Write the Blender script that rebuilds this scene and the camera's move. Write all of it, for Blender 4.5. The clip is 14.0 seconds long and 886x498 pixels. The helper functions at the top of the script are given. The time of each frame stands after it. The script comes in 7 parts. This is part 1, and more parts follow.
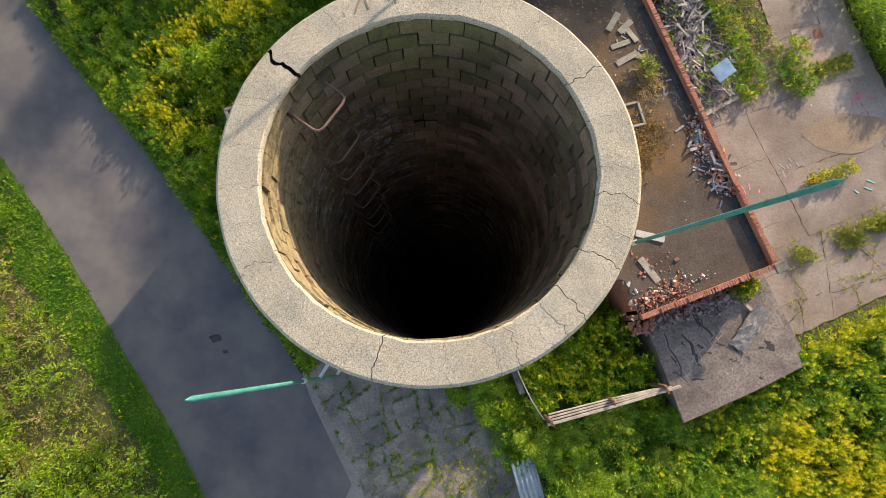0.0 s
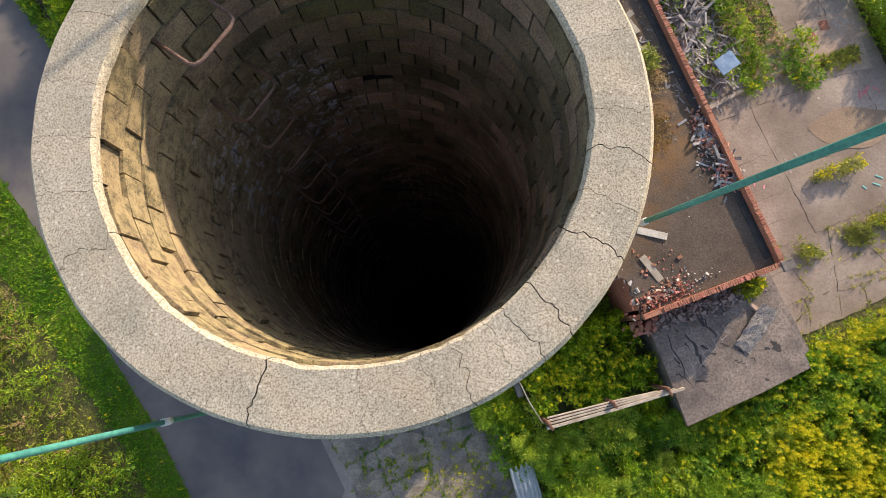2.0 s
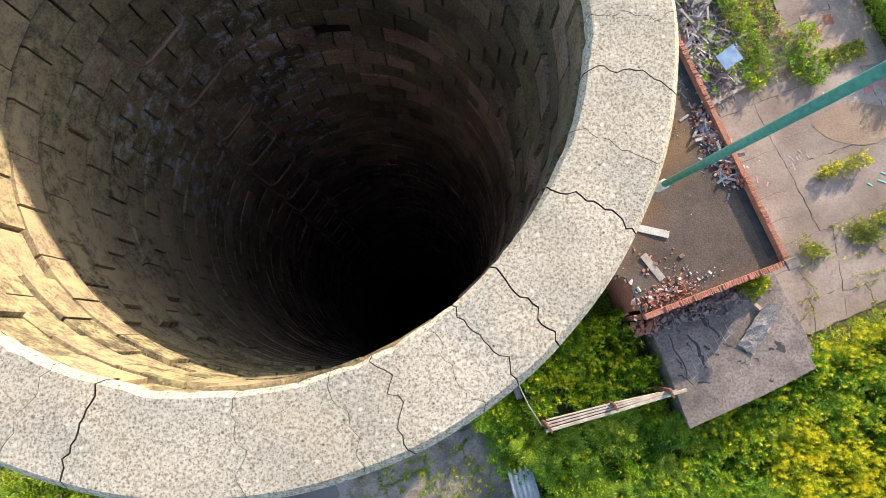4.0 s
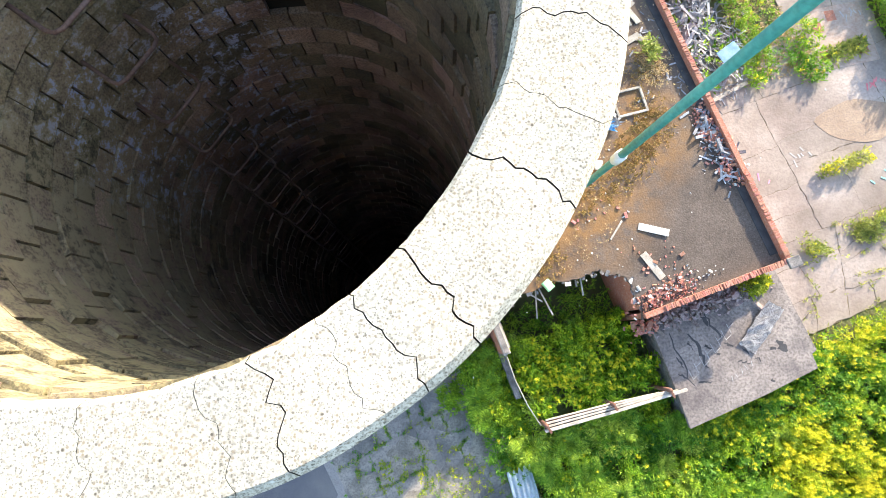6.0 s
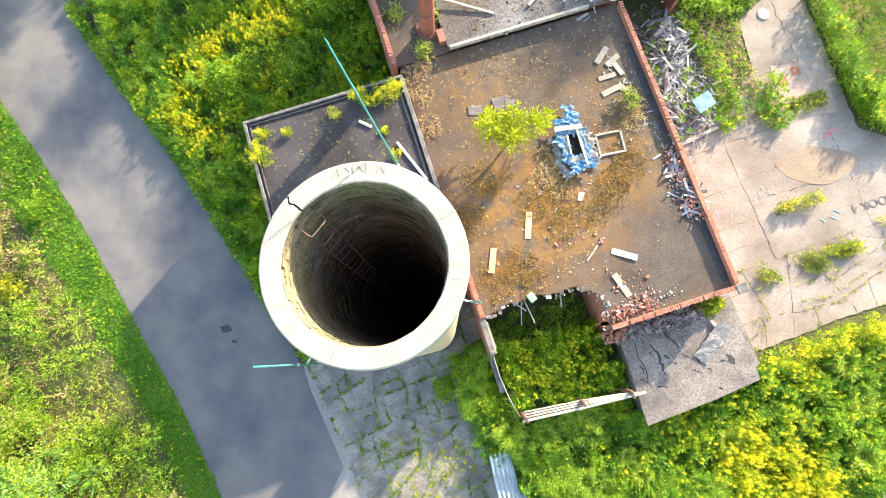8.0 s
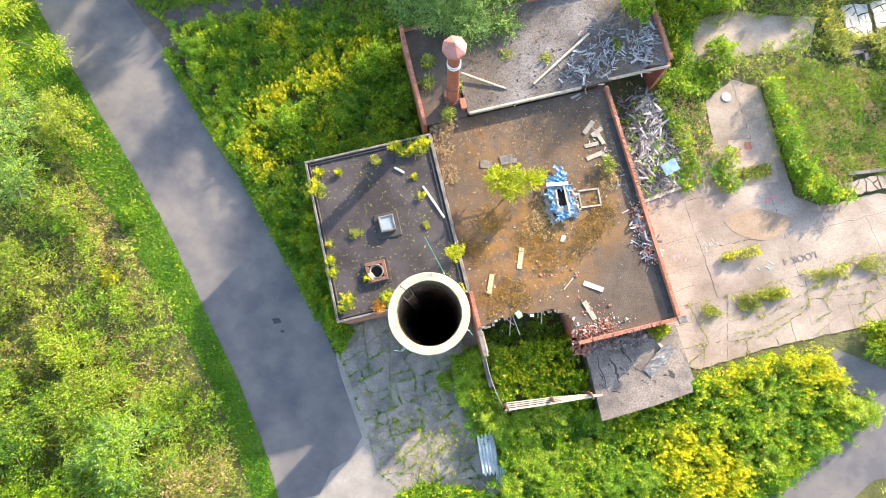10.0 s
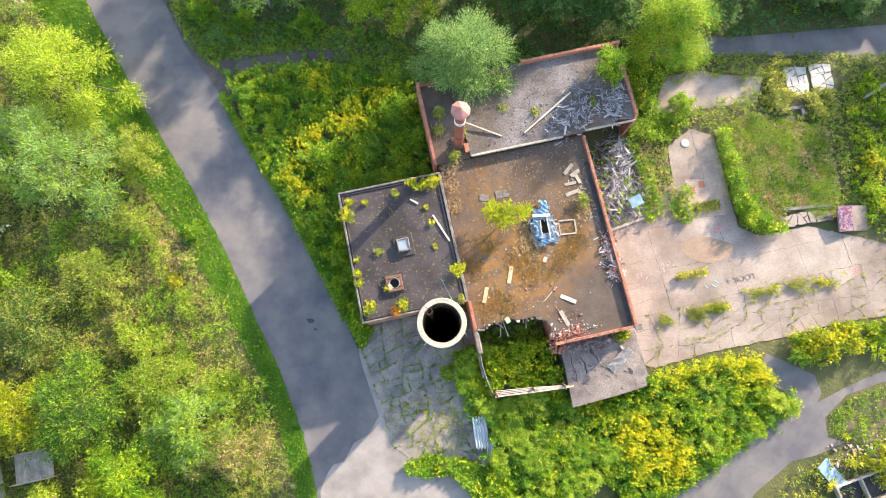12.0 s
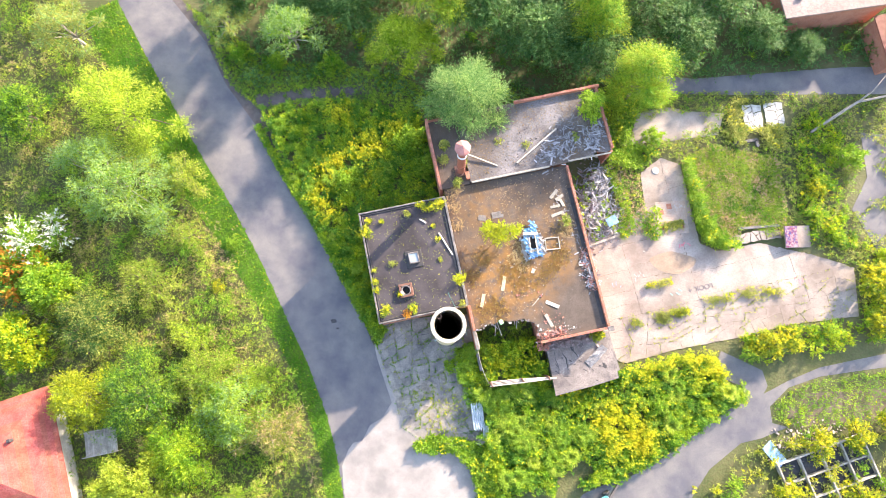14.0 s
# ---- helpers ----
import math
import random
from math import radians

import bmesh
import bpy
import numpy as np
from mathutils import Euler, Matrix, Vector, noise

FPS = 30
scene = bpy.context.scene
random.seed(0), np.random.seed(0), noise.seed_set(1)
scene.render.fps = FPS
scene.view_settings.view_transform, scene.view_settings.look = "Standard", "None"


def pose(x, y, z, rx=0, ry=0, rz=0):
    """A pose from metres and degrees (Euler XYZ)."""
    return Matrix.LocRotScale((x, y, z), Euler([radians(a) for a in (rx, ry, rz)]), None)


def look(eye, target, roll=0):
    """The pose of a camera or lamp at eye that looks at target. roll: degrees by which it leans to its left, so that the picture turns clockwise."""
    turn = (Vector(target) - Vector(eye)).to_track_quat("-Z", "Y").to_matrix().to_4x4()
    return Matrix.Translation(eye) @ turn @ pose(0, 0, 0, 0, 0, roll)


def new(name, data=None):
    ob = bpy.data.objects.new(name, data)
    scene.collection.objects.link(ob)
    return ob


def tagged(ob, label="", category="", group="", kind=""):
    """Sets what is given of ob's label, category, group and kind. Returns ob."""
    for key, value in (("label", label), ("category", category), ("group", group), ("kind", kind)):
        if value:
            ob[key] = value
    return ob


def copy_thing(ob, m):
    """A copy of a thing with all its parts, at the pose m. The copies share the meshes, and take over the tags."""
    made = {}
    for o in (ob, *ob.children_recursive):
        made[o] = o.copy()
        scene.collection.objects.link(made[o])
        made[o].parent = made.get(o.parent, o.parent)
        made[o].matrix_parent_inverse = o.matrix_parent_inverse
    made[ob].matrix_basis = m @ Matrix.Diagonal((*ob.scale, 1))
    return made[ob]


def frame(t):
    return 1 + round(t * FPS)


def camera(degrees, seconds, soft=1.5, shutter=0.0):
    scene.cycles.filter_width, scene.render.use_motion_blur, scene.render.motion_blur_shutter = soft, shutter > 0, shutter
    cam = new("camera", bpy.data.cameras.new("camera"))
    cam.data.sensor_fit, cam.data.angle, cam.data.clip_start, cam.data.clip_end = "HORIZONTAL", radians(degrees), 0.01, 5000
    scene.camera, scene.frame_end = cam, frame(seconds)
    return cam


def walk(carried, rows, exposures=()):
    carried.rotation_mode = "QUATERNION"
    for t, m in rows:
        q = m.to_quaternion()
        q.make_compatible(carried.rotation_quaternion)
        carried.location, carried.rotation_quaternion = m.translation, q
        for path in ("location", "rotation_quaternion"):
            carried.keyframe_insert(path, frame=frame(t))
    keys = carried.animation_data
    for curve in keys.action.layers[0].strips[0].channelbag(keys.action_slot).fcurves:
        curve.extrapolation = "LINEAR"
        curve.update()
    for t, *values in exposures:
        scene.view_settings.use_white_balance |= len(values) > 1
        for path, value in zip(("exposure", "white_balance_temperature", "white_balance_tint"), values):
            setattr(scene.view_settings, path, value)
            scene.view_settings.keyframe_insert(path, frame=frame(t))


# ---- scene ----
cam = camera(79.6, 14.0, soft=0.6)
METRES, EYE, TILT, LEAN, TURN = 40.0, 36.3, -80.0, 0.0, 0.0
ROWS = [
    (0.0, -0.00079, 0.00024, 0.00146, 0.00, 0.00, -0.00),
    (0.5, 0.00007, 0.00790, 0.00151, 0.02, -0.02, 0.00),
    (1.0, 0.00250, 0.01501, 0.00126, 0.06, -0.05, 0.06),
    (1.5, 0.00560, 0.02188, 0.00006, 0.07, -0.07, 0.14),
    (2.0, 0.00755, 0.02590, -0.00052, 0.09, -0.04, 0.16),
    (2.5, 0.00910, 0.02980, -0.00054, 0.10, -0.03, 0.16),
    (3.0, 0.01103, 0.03406, -0.00086, 0.10, -0.02, 0.16),
    (5.5, 0.01542, 0.05094, -0.00433, 0.24, -0.10, 0.30),
    (6.0, 0.01829, 0.04936, -0.00390, 0.33, -0.08, 0.31),
    (6.5, 0.02024, 0.04857, -0.00231, 0.34, -0.09, 0.26),
    (7.0, 0.02040, 0.03175, -0.00024, 0.51, -0.17, -0.40),
    (7.5, 0.02042, -0.01585, 0.00683, 0.53, -0.17, -1.02),
    (8.0, 0.02318, -0.08152, 0.01929, 0.76, -0.18, -2.51),
    (10.5, 0.00814, -0.40015, 0.07761, 1.44, -0.15, -7.15),
    (11.0, 0.00576, -0.46797, 0.08977, 1.51, -0.19, -7.49),
    (11.5, 0.00567, -0.54056, 0.10135, 1.56, -0.22, -7.70),
    (12.0, 0.00418, -0.61268, 0.11186, 1.58, -0.22, -7.89),
    (12.5, 0.00173, -0.68108, 0.12196, 1.60, -0.24, -8.03),
    (13.0, -0.00084, -0.74738, 0.13197, 1.58, -0.24, -8.12),
    (13.5, -0.00412, -0.81144, 0.14207, 1.61, -0.24, -8.21),
    (14.0, -0.00519, -0.87632, 0.15208, 1.66, -0.29, -8.28),
]
EXPOSURES = [(0.0, 1.02, 7700, 15), (0.7, 1.0, 7650, 16), (2.0, 0.93, 7550, 18), (3.2, 1.02, 7500, 17), (5.3, 2.06, 6100, 12), (5.7, 2.15, 6200, 11), (6.5, 2.32, 6850, 9), (7.0, 2.42, 6850, 7), (7.5, 2.42, 6950, 7), (8.0, 2.36, 7150, 8), (10.5, 2.2, 7150, 13), (12.5, 2.06, 7150, 15), (13.6, 2.08, 7100, 16), (14.0, 2.55, 6950, 18)]
walk(cam, [(t, pose(0, 0, EYE, TILT, LEAN, TURN) @ pose(METRES * x, METRES * y, METRES * z, 90 + pitch, roll, yaw)) for t, x, y, z, yaw, pitch, roll in ROWS], EXPOSURES)

# ---- world, sun ----
SUN_AZ, SUN_EL = math.atan2(0.578, 0.816), radians(18.2)      # the sun stands beyond the far corner of the yard
world = bpy.data.worlds.new("sky")
scene.world = world
world.use_nodes = True
wn = world.node_tree.nodes
sky = wn.new("ShaderNodeTexSky")
sky.sky_type, sky.sun_disc, sky.sun_elevation, sky.sun_rotation = 'NISHITA', False, SUN_EL, SUN_AZ
world.node_tree.links.new(sky.outputs[0], wn["Background"].inputs[0])
wn["Background"].inputs[1].default_value = 0.15
sun = new("sun", bpy.data.lights.new("sun", 'SUN'))
sun.data.energy, sun.data.angle, sun.data.color = 3.5, radians(1.2), (1.0, 0.89, 0.72)
sun.matrix_world = look((60 * math.sin(SUN_AZ), 60 * math.cos(SUN_AZ), 60 * math.tan(SUN_EL)), (0, 0, 0))



# ---- materials ----
def lin(c):
    return (*c, 1.0)


def surf(name, a, b, c=None, big=0.5, fine=18.0, rough=0.85, bump=0.25, metal=0.0, island=0.0, each=0.0, leaf=0.0, speck=None, spec=0.35, fine_amt=0.5):
    """A surface whose colour drifts from a to b over big patches and towards c in fine grain."""
    m = bpy.data.materials.new(name)
    m.use_nodes = True
    nt = m.node_tree
    N, L = nt.nodes, nt.links
    bsdf = N["Principled BSDF"]
    geo = N.new("ShaderNodeNewGeometry")
    n1 = N.new("ShaderNodeTexNoise")
    n1.inputs["Scale"].default_value, n1.inputs["Detail"].default_value, n1.inputs["Roughness"].default_value = big, 6, 0.62
    L.new(geo.outputs["Position"], n1.inputs["Vector"])
    r1 = N.new("ShaderNodeMapRange")
    r1.inputs[1].default_value, r1.inputs[2].default_value = 0.36, 0.64
    L.new(n1.outputs[0], r1.inputs[0])
    mx = N.new("ShaderNodeMix")
    mx.data_type = 'RGBA'
    L.new(r1.outputs[0], mx.inputs[0])
    mx.inputs[6].default_value, mx.inputs[7].default_value = lin(a), lin(b)
    out = mx.outputs[2]
    n2 = N.new("ShaderNodeTexNoise")
    n2.inputs["Scale"].default_value, n2.inputs["Detail"].default_value = fine, 5
    L.new(geo.outputs["Position"], n2.inputs["Vector"])
    if c is not None:
        r2 = N.new("ShaderNodeMapRange")
        r2.inputs[1].default_value, r2.inputs[2].default_value, r2.inputs[4].default_value = 0.42, 0.66, fine_amt
        L.new(n2.outputs[0], r2.inputs[0])
        m2 = N.new("ShaderNodeMix")
        m2.data_type = 'RGBA'
        L.new(r2.outputs[0], m2.inputs[0])
        L.new(out, m2.inputs[6])
        m2.inputs[7].default_value = lin(c)
        out = m2.outputs[2]
    if speck is not None:
        v = N.new("ShaderNodeTexVoronoi")
        v.inputs["Scale"].default_value = speck[0]
        L.new(geo.outputs["Position"], v.inputs["Vector"])
        r3 = N.new("ShaderNodeMapRange")
        r3.inputs[1].default_value, r3.inputs[2].default_value, r3.inputs[3].default_value, r3.inputs[4].default_value = 0.18, 0.36, speck[2], 0.0
        L.new(v.outputs["Distance"], r3.inputs[0])
        m3 = N.new("ShaderNodeMix")
        m3.data_type = 'RGBA'
        L.new(r3.outputs[0], m3.inputs[0])
        L.new(out, m3.inputs[6])
        m3.inputs[7].default_value = lin(speck[1])
        out = m3.outputs[2]
    for amount, socket in ((island, "isl"), (each, "obj")):
        if amount:
            src = geo.outputs["Random Per Island"] if socket == "isl" else N.new("ShaderNodeObjectInfo").outputs["Random"]
            r4 = N.new("ShaderNodeMapRange")
            r4.inputs[3].default_value, r4.inputs[4].default_value = 1 - amount, 1 + amount
            L.new(src, r4.inputs[0])
            hs = N.new("ShaderNodeHueSaturation")
            L.new(r4.outputs[0], hs.inputs["Value"])
            r5 = N.new("ShaderNodeMapRange")
            r5.inputs[3].default_value, r5.inputs[4].default_value = 0.5 + amount * 0.06, 0.5 - amount * 0.06
            L.new(src, r5.inputs[0])
            L.new(r5.outputs[0], hs.inputs["Hue"])
            L.new(out, hs.inputs["Color"])
            out = hs.outputs[0]
    L.new(out, bsdf.inputs["Base Color"])
    bsdf.inputs["Roughness"].default_value = rough
    bsdf.inputs["Metallic"].default_value = metal
    bsdf.inputs["Specular IOR Level"].default_value = spec
    if bump:
        bp = N.new("ShaderNodeBump")
        bp.inputs["Strength"].default_value, bp.inputs["Distance"].default_value = bump, 0.6 / fine
        L.new(n2.outputs[0], bp.inputs["Height"])
        L.new(bp.outputs[0], bsdf.inputs["Normal"])
    if leaf:
        tr = N.new("ShaderNodeBsdfTranslucent")
        L.new(out, tr.inputs["Color"])
        ms = N.new("ShaderNodeMixShader")
        ms.inputs[0].default_value = leaf
        L.new(bsdf.outputs[0], ms.inputs[1])
        L.new(tr.outputs[0], ms.inputs[2])
        L.new(ms.outputs[0], N["Material Output"].inputs["Surface"])
    return m


M = {
    "ground": surf("meadow_soil", (0.055, 0.075, 0.02), (0.12, 0.12, 0.045), (0.12, 0.09, 0.045), 0.18, 3.0, bump=0.5, fine_amt=0.4),
    "lawn": surf("mown_grass", (0.05, 0.14, 0.012), (0.12, 0.20, 0.022), (0.14, 0.12, 0.035), 0.25, 6.0, bump=0.5, fine_amt=0.4),
    # bluish-to-beige drift paints tree shade and sun patches into the asphalt
    "asphalt": surf("sun_patched_asphalt", (0.10, 0.098, 0.116), (0.22, 0.20, 0.183), (0.072, 0.07, 0.076), 0.19, 40.0, rough=0.8, bump=0.3, fine_amt=0.6, speck=(14.0, (0.27, 0.26, 0.25), 0.15)),
    # pale paving, with the look of sunlit ground put into its colour
    "forecourt": surf("sun_paled_forecourt", (0.21, 0.19, 0.178), (0.36, 0.325, 0.295), (0.15, 0.13, 0.115), 0.22, 13.0, bump=0.25, fine_amt=0.4),
    "grit": surf("pale_grit", (0.17, 0.15, 0.125), (0.36, 0.315, 0.255), (0.10, 0.085, 0.065), 0.9, 10.0, bump=0.4, fine_amt=0.5),
    "dirt": surf("trodden_dirt", (0.12, 0.09, 0.06), (0.22, 0.17, 0.115), (0.08, 0.065, 0.035), 0.4, 9.0, bump=0.5, fine_amt=0.5),
    "apron": surf("apron_paving", (0.15, 0.138, 0.13), (0.38, 0.335, 0.28), (0.10, 0.09, 0.075), 0.4, 9.0, bump=0.3, each=0.14, fine_amt=0.5),
    "pad": surf("yard_concrete", (0.2, 0.156, 0.13), (0.391, 0.33, 0.284), (0.17, 0.135, 0.11), 0.16, 6.0, bump=0.2, each=0.06, fine_amt=0.35),
    "cap": surf("aggregate_concrete", (0.456, 0.419, 0.334), (0.572, 0.53, 0.435), (0.18, 0.158, 0.122), 2.2, 120.0, bump=0.15, speck=(150.0, (0.085, 0.076, 0.062), 0.7), each=0.04, fine_amt=0.7),
    "block": surf("sooty_block", (0.135, 0.105, 0.068), (0.32, 0.255, 0.155), (0.045, 0.035, 0.026), 2.0, 95.0, bump=0.6, each=0.42, fine_amt=0.7, speck=(120.0, (0.36, 0.32, 0.24), 0.3)),
    # paler than the top blocks: ambient light in the flue put into colour
    "block_deep": surf("sooty_block_deep_lifted", (0.20, 0.136, 0.098), (0.50, 0.365, 0.24), (0.05, 0.036, 0.029), 2.0, 90.0, bump=0.5, island=0.42, fine_amt=0.65, speck=(110.0, (0.42, 0.38, 0.32), 0.3), rough=0.75),
    "mortar": surf("black_joint", (0.012, 0.011, 0.010), (0.03, 0.027, 0.022), None, 4.0, 30.0),
    "shaft": surf("chimney_masonry", (0.40, 0.33, 0.21), (0.50, 0.42, 0.28), (0.28, 0.22, 0.14), 0.8, 9.0),
    "rust": surf("rusty_steel", (0.16, 0.075, 0.05), (0.25, 0.13, 0.095), (0.07, 0.03, 0.02), 5.0, 60.0, rough=0.7, metal=0.2, bump=0.4),
    "rung": surf("rusted_rung", (0.19, 0.115, 0.09), (0.30, 0.20, 0.165), (0.10, 0.055, 0.04), 6.0, 90.0, rough=0.65, metal=0.15, bump=0.4),
    "verdigris": surf("verdigris_copper", (0.04, 0.24, 0.23), (0.07, 0.33, 0.30), (0.025, 0.14, 0.14), 9.0, 70.0, rough=0.55, metal=0.1, bump=0.15),
    "lead": surf("clamp_metal", (0.6, 0.67, 0.73), (0.74, 0.8, 0.85), (0.4, 0.43, 0.45), 3.0, 12.0, rough=0.55, metal=0.05),
    "brick": surf("red_brick", (0.3, 0.095, 0.06), (0.42, 0.17, 0.115), (0.5, 0.34, 0.27), 1.5, 26.0, each=0.22, bump=0.4, fine_amt=0.4),
    "brick_isl": surf("red_brick_rubble", (0.32, 0.095, 0.055), (0.44, 0.17, 0.11), (0.55, 0.42, 0.36), 1.5, 22.0, island=0.3, bump=0.4, fine_amt=0.5),
    "brickwall": surf("red_brick_wall", (0.27, 0.085, 0.05), (0.38, 0.14, 0.085), (0.42, 0.30, 0.23), 0.8, 12.0, bump=0.4),
    "white_rubble": surf("mortar_rubble", (0.5, 0.47, 0.43), (0.68, 0.66, 0.62), None, 2.0, 20.0, island=0.2),
    "tar": surf("black_tar_roof", (0.018, 0.015, 0.019), (0.07, 0.06, 0.067), (0.12, 0.10, 0.088), 0.3, 24.0, bump=0.3, fine_amt=0.4, speck=(3.0, (0.15, 0.13, 0.11), 0.14)),
    "tar_grey": surf("grey_gravel_roof", (0.10, 0.09, 0.09), (0.27, 0.25, 0.25), (0.045, 0.038, 0.036), 0.3, 5.0, bump=0.3, fine_amt=0.55, speck=(5.0, (0.33, 0.31, 0.3), 0.25)),
    "coping": surf("weathered_coping", (0.1, 0.092, 0.09), (0.25, 0.225, 0.21), (0.05, 0.045, 0.042), 1.2, 14.0, bump=0.3),
    "slab": surf("porch_roofing", (0.125, 0.105, 0.10), (0.30, 0.255, 0.225), (0.075, 0.062, 0.058), 0.55, 7.0, bump=0.25, fine_amt=0.6),
    "tarblack": surf("bare_bitumen", (0.03, 0.03, 0.032), (0.06, 0.055, 0.055), None, 2.0, 20.0, rough=0.6),
    "wood": surf("grey_boards", (0.32, 0.28, 0.23), (0.50, 0.45, 0.38), (0.18, 0.15, 0.12), 1.5, 20.0, each=0.18, bump=0.3),
    "wood_isl": surf("grey_debris_boards", (0.2, 0.195, 0.205), (0.39, 0.385, 0.405), (0.09, 0.09, 0.1), 1.2, 14.0, island=0.45, bump=0.3),
    "tanwood": surf("tan_plank", (0.48, 0.36, 0.22), (0.60, 0.48, 0.32), (0.34, 0.24, 0.14), 2.0, 25.0, each=0.1),
    "whitepaint": surf("peeling_white_paint", (0.46, 0.43, 0.38), (0.62, 0.6, 0.55), (0.25, 0.21, 0.17), 1.6, 18.0, each=0.06, fine_amt=0.5),
    "blue": surf("blue_tarpaulin", (0.06, 0.33, 0.66), (0.18, 0.52, 0.8), (0.66, 0.76, 0.82), 1.4, 7.0, rough=0.45, fine_amt=0.8),
    "bluepaint": surf("blue_sheet", (0.16, 0.30, 0.50), (0.28, 0.44, 0.62), None, 2.0, 10.0, rough=0.5),
    "tarp_grey": surf("pale_plastic_sheet", (0.4, 0.38, 0.37), (0.6, 0.58, 0.57), (0.22, 0.2, 0.19), 1.2, 9.0, rough=0.45),
    # near-black colour that stands in for the shade inside openings
    "shade_black": surf("painted_shade_black", (0.008, 0.008, 0.008), (0.016, 0.015, 0.014), None, 1.0, 8.0),
    "redhood": surf("red_oxide_paint", (0.24, 0.075, 0.05), (0.33, 0.125, 0.09), (0.13, 0.045, 0.03), 1.2, 12.0, rough=0.6),
    "hoodpink": surf("faded_red_hood", (0.36, 0.155, 0.135), (0.45, 0.215, 0.19), (0.28, 0.09, 0.07), 1.0, 9.0, rough=0.55),
    "redroof": surf("red_shingle", (0.30, 0.062, 0.045), (0.41, 0.115, 0.085), (0.20, 0.04, 0.03), 0.7, 5.0, each=0.14),
    "pinkroof": surf("pinkish_membrane", (0.23, 0.165, 0.145), (0.33, 0.25, 0.22), (0.16, 0.11, 0.095), 0.25, 3.0),
    "glass": None,
    "grainwood": surf("bleached_sheet", (0.44, 0.42, 0.42), (0.66, 0.64, 0.63), (0.14, 0.125, 0.12), 2.5, 16.0, bump=0.5, fine_amt=0.8),
    "bark": surf("bark", (0.13, 0.10, 0.075), (0.22, 0.18, 0.14), (0.07, 0.055, 0.04), 3.0, 25.0, bump=0.7),
    "palebark": surf("dead_wood", (0.24, 0.21, 0.18), (0.36, 0.32, 0.28), (0.22, 0.18, 0.15), 3.0, 25.0, bump=0.6),
    "paint_white": surf("white_marking", (0.33, 0.31, 0.29), (0.4, 0.38, 0.36), None, 2.0, 20.0),
    "paint_red": surf("red_marking", (0.55, 0.13, 0.16), (0.62, 0.25, 0.25), None, 2.0, 20.0),
    "paint_teal": surf("teal_marking", (0.18, 0.55, 0.52), (0.28, 0.60, 0.57), None, 2.0, 20.0),
    "paint_dark": surf("dark_marking", (0.15, 0.125, 0.125), (0.23, 0.19, 0.18), None, 2.0, 20.0),
    "paint_pink": surf("pink_marking", (0.70, 0.22, 0.34), (0.72, 0.32, 0.40), None, 2.0, 20.0),
    "moss": surf("dry_moss", (0.22, 0.13, 0.03), (0.30, 0.19, 0.045), (0.12, 0.08, 0.03), 2.0, 12.0, island=0.3, leaf=0.2),
    "straw": surf("dry_grass", (0.4, 0.27, 0.12), (0.5, 0.38, 0.19), None, 2.0, 12.0, island=0.35, leaf=0.2),
    "leaf": surf("green_leaves", (0.11, 0.281, 0.0176), (0.33, 0.495, 0.0396), None, 0.35, 5.0, bump=0, island=0.42, leaf=0.55, rough=0.55),
    # these two leaf tones also carry the shaded side of the northern wood
    "leaf_dark": surf("dark_leaves", (0.05, 0.14, 0.026), (0.1, 0.2, 0.036), None, 0.35, 5.0, bump=0, island=0.42, leaf=0.52, rough=0.55),
    "leaf_forest": surf("forest_leaves", (0.0688, 0.188, 0.05), (0.15, 0.312, 0.0813), None, 0.2, 5.0, bump=0, island=0.4, leaf=0.52, rough=0.55),
    "leaf_yellow": surf("yellow_green_leaves", (0.2, 0.31, 0.02), (0.38, 0.41, 0.035), None, 0.35, 5.0, bump=0, island=0.35, leaf=0.55, rough=0.55),
    "leaf_lime": surf("lime_leaves", (0.36, 0.46, 0.015), (0.50, 0.54, 0.02), None, 0.6, 5.0, bump=0, island=0.3, leaf=0.55, rough=0.55),
    "leaf_olive": surf("olive_leaves", (0.232, 0.299, 0.0549), (0.403, 0.421, 0.0976), None, 0.3, 5.0, bump=0, island=0.4, leaf=0.52, rough=0.555),
    "leaf_grey": surf("grey_green_leaves", (0.188, 0.338, 0.106), (0.312, 0.475, 0.144), None, 0.3, 5.0, bump=0, island=0.4, leaf=0.52, rough=0.55),
    "leaf_field": surf("weed_leaves", (0.132, 0.314, 0.0099), (0.407, 0.55, 0.0264), None, 0.35, 5.0, bump=0, island=0.48, leaf=0.55, rough=0.55),
    "leaf_fern": surf("fern_leaves", (0.18, 0.365, 0.026), (0.38, 0.51, 0.055), None, 0.25, 5.0, bump=0, island=0.4, leaf=0.55, rough=0.55),
    "leaf_pale": surf("pale_lime_leaves", (0.319, 0.46, 0.0413), (0.496, 0.59, 0.0767), None, 0.25, 5.0, bump=0, island=0.4, leaf=0.55, rough=0.55),
    "leaf_deep": surf("deep_green_leaves", (0.069, 0.218, 0.0161), (0.207, 0.402, 0.0345), None, 0.35, 5.0, bump=0, island=0.42, leaf=0.55, rough=0.5),
    "leaf_lime_field": surf("goldenrod_leaves", (0.264, 0.396, 0.0132), (0.484, 0.55, 0.022), None, 0.35, 5.0, bump=0, island=0.4, leaf=0.55, rough=0.55),
    "flower": surf("goldenrod_flowers", (0.60, 0.53, 0.012), (0.74, 0.66, 0.02), None, 1.0, 8.0, bump=0, island=0.22, leaf=0.25, rough=0.7),
    "pathsoil": surf("damp_path", (0.075, 0.062, 0.058), (0.15, 0.125, 0.115), (0.05, 0.042, 0.035), 0.5, 8.0, bump=0.4),
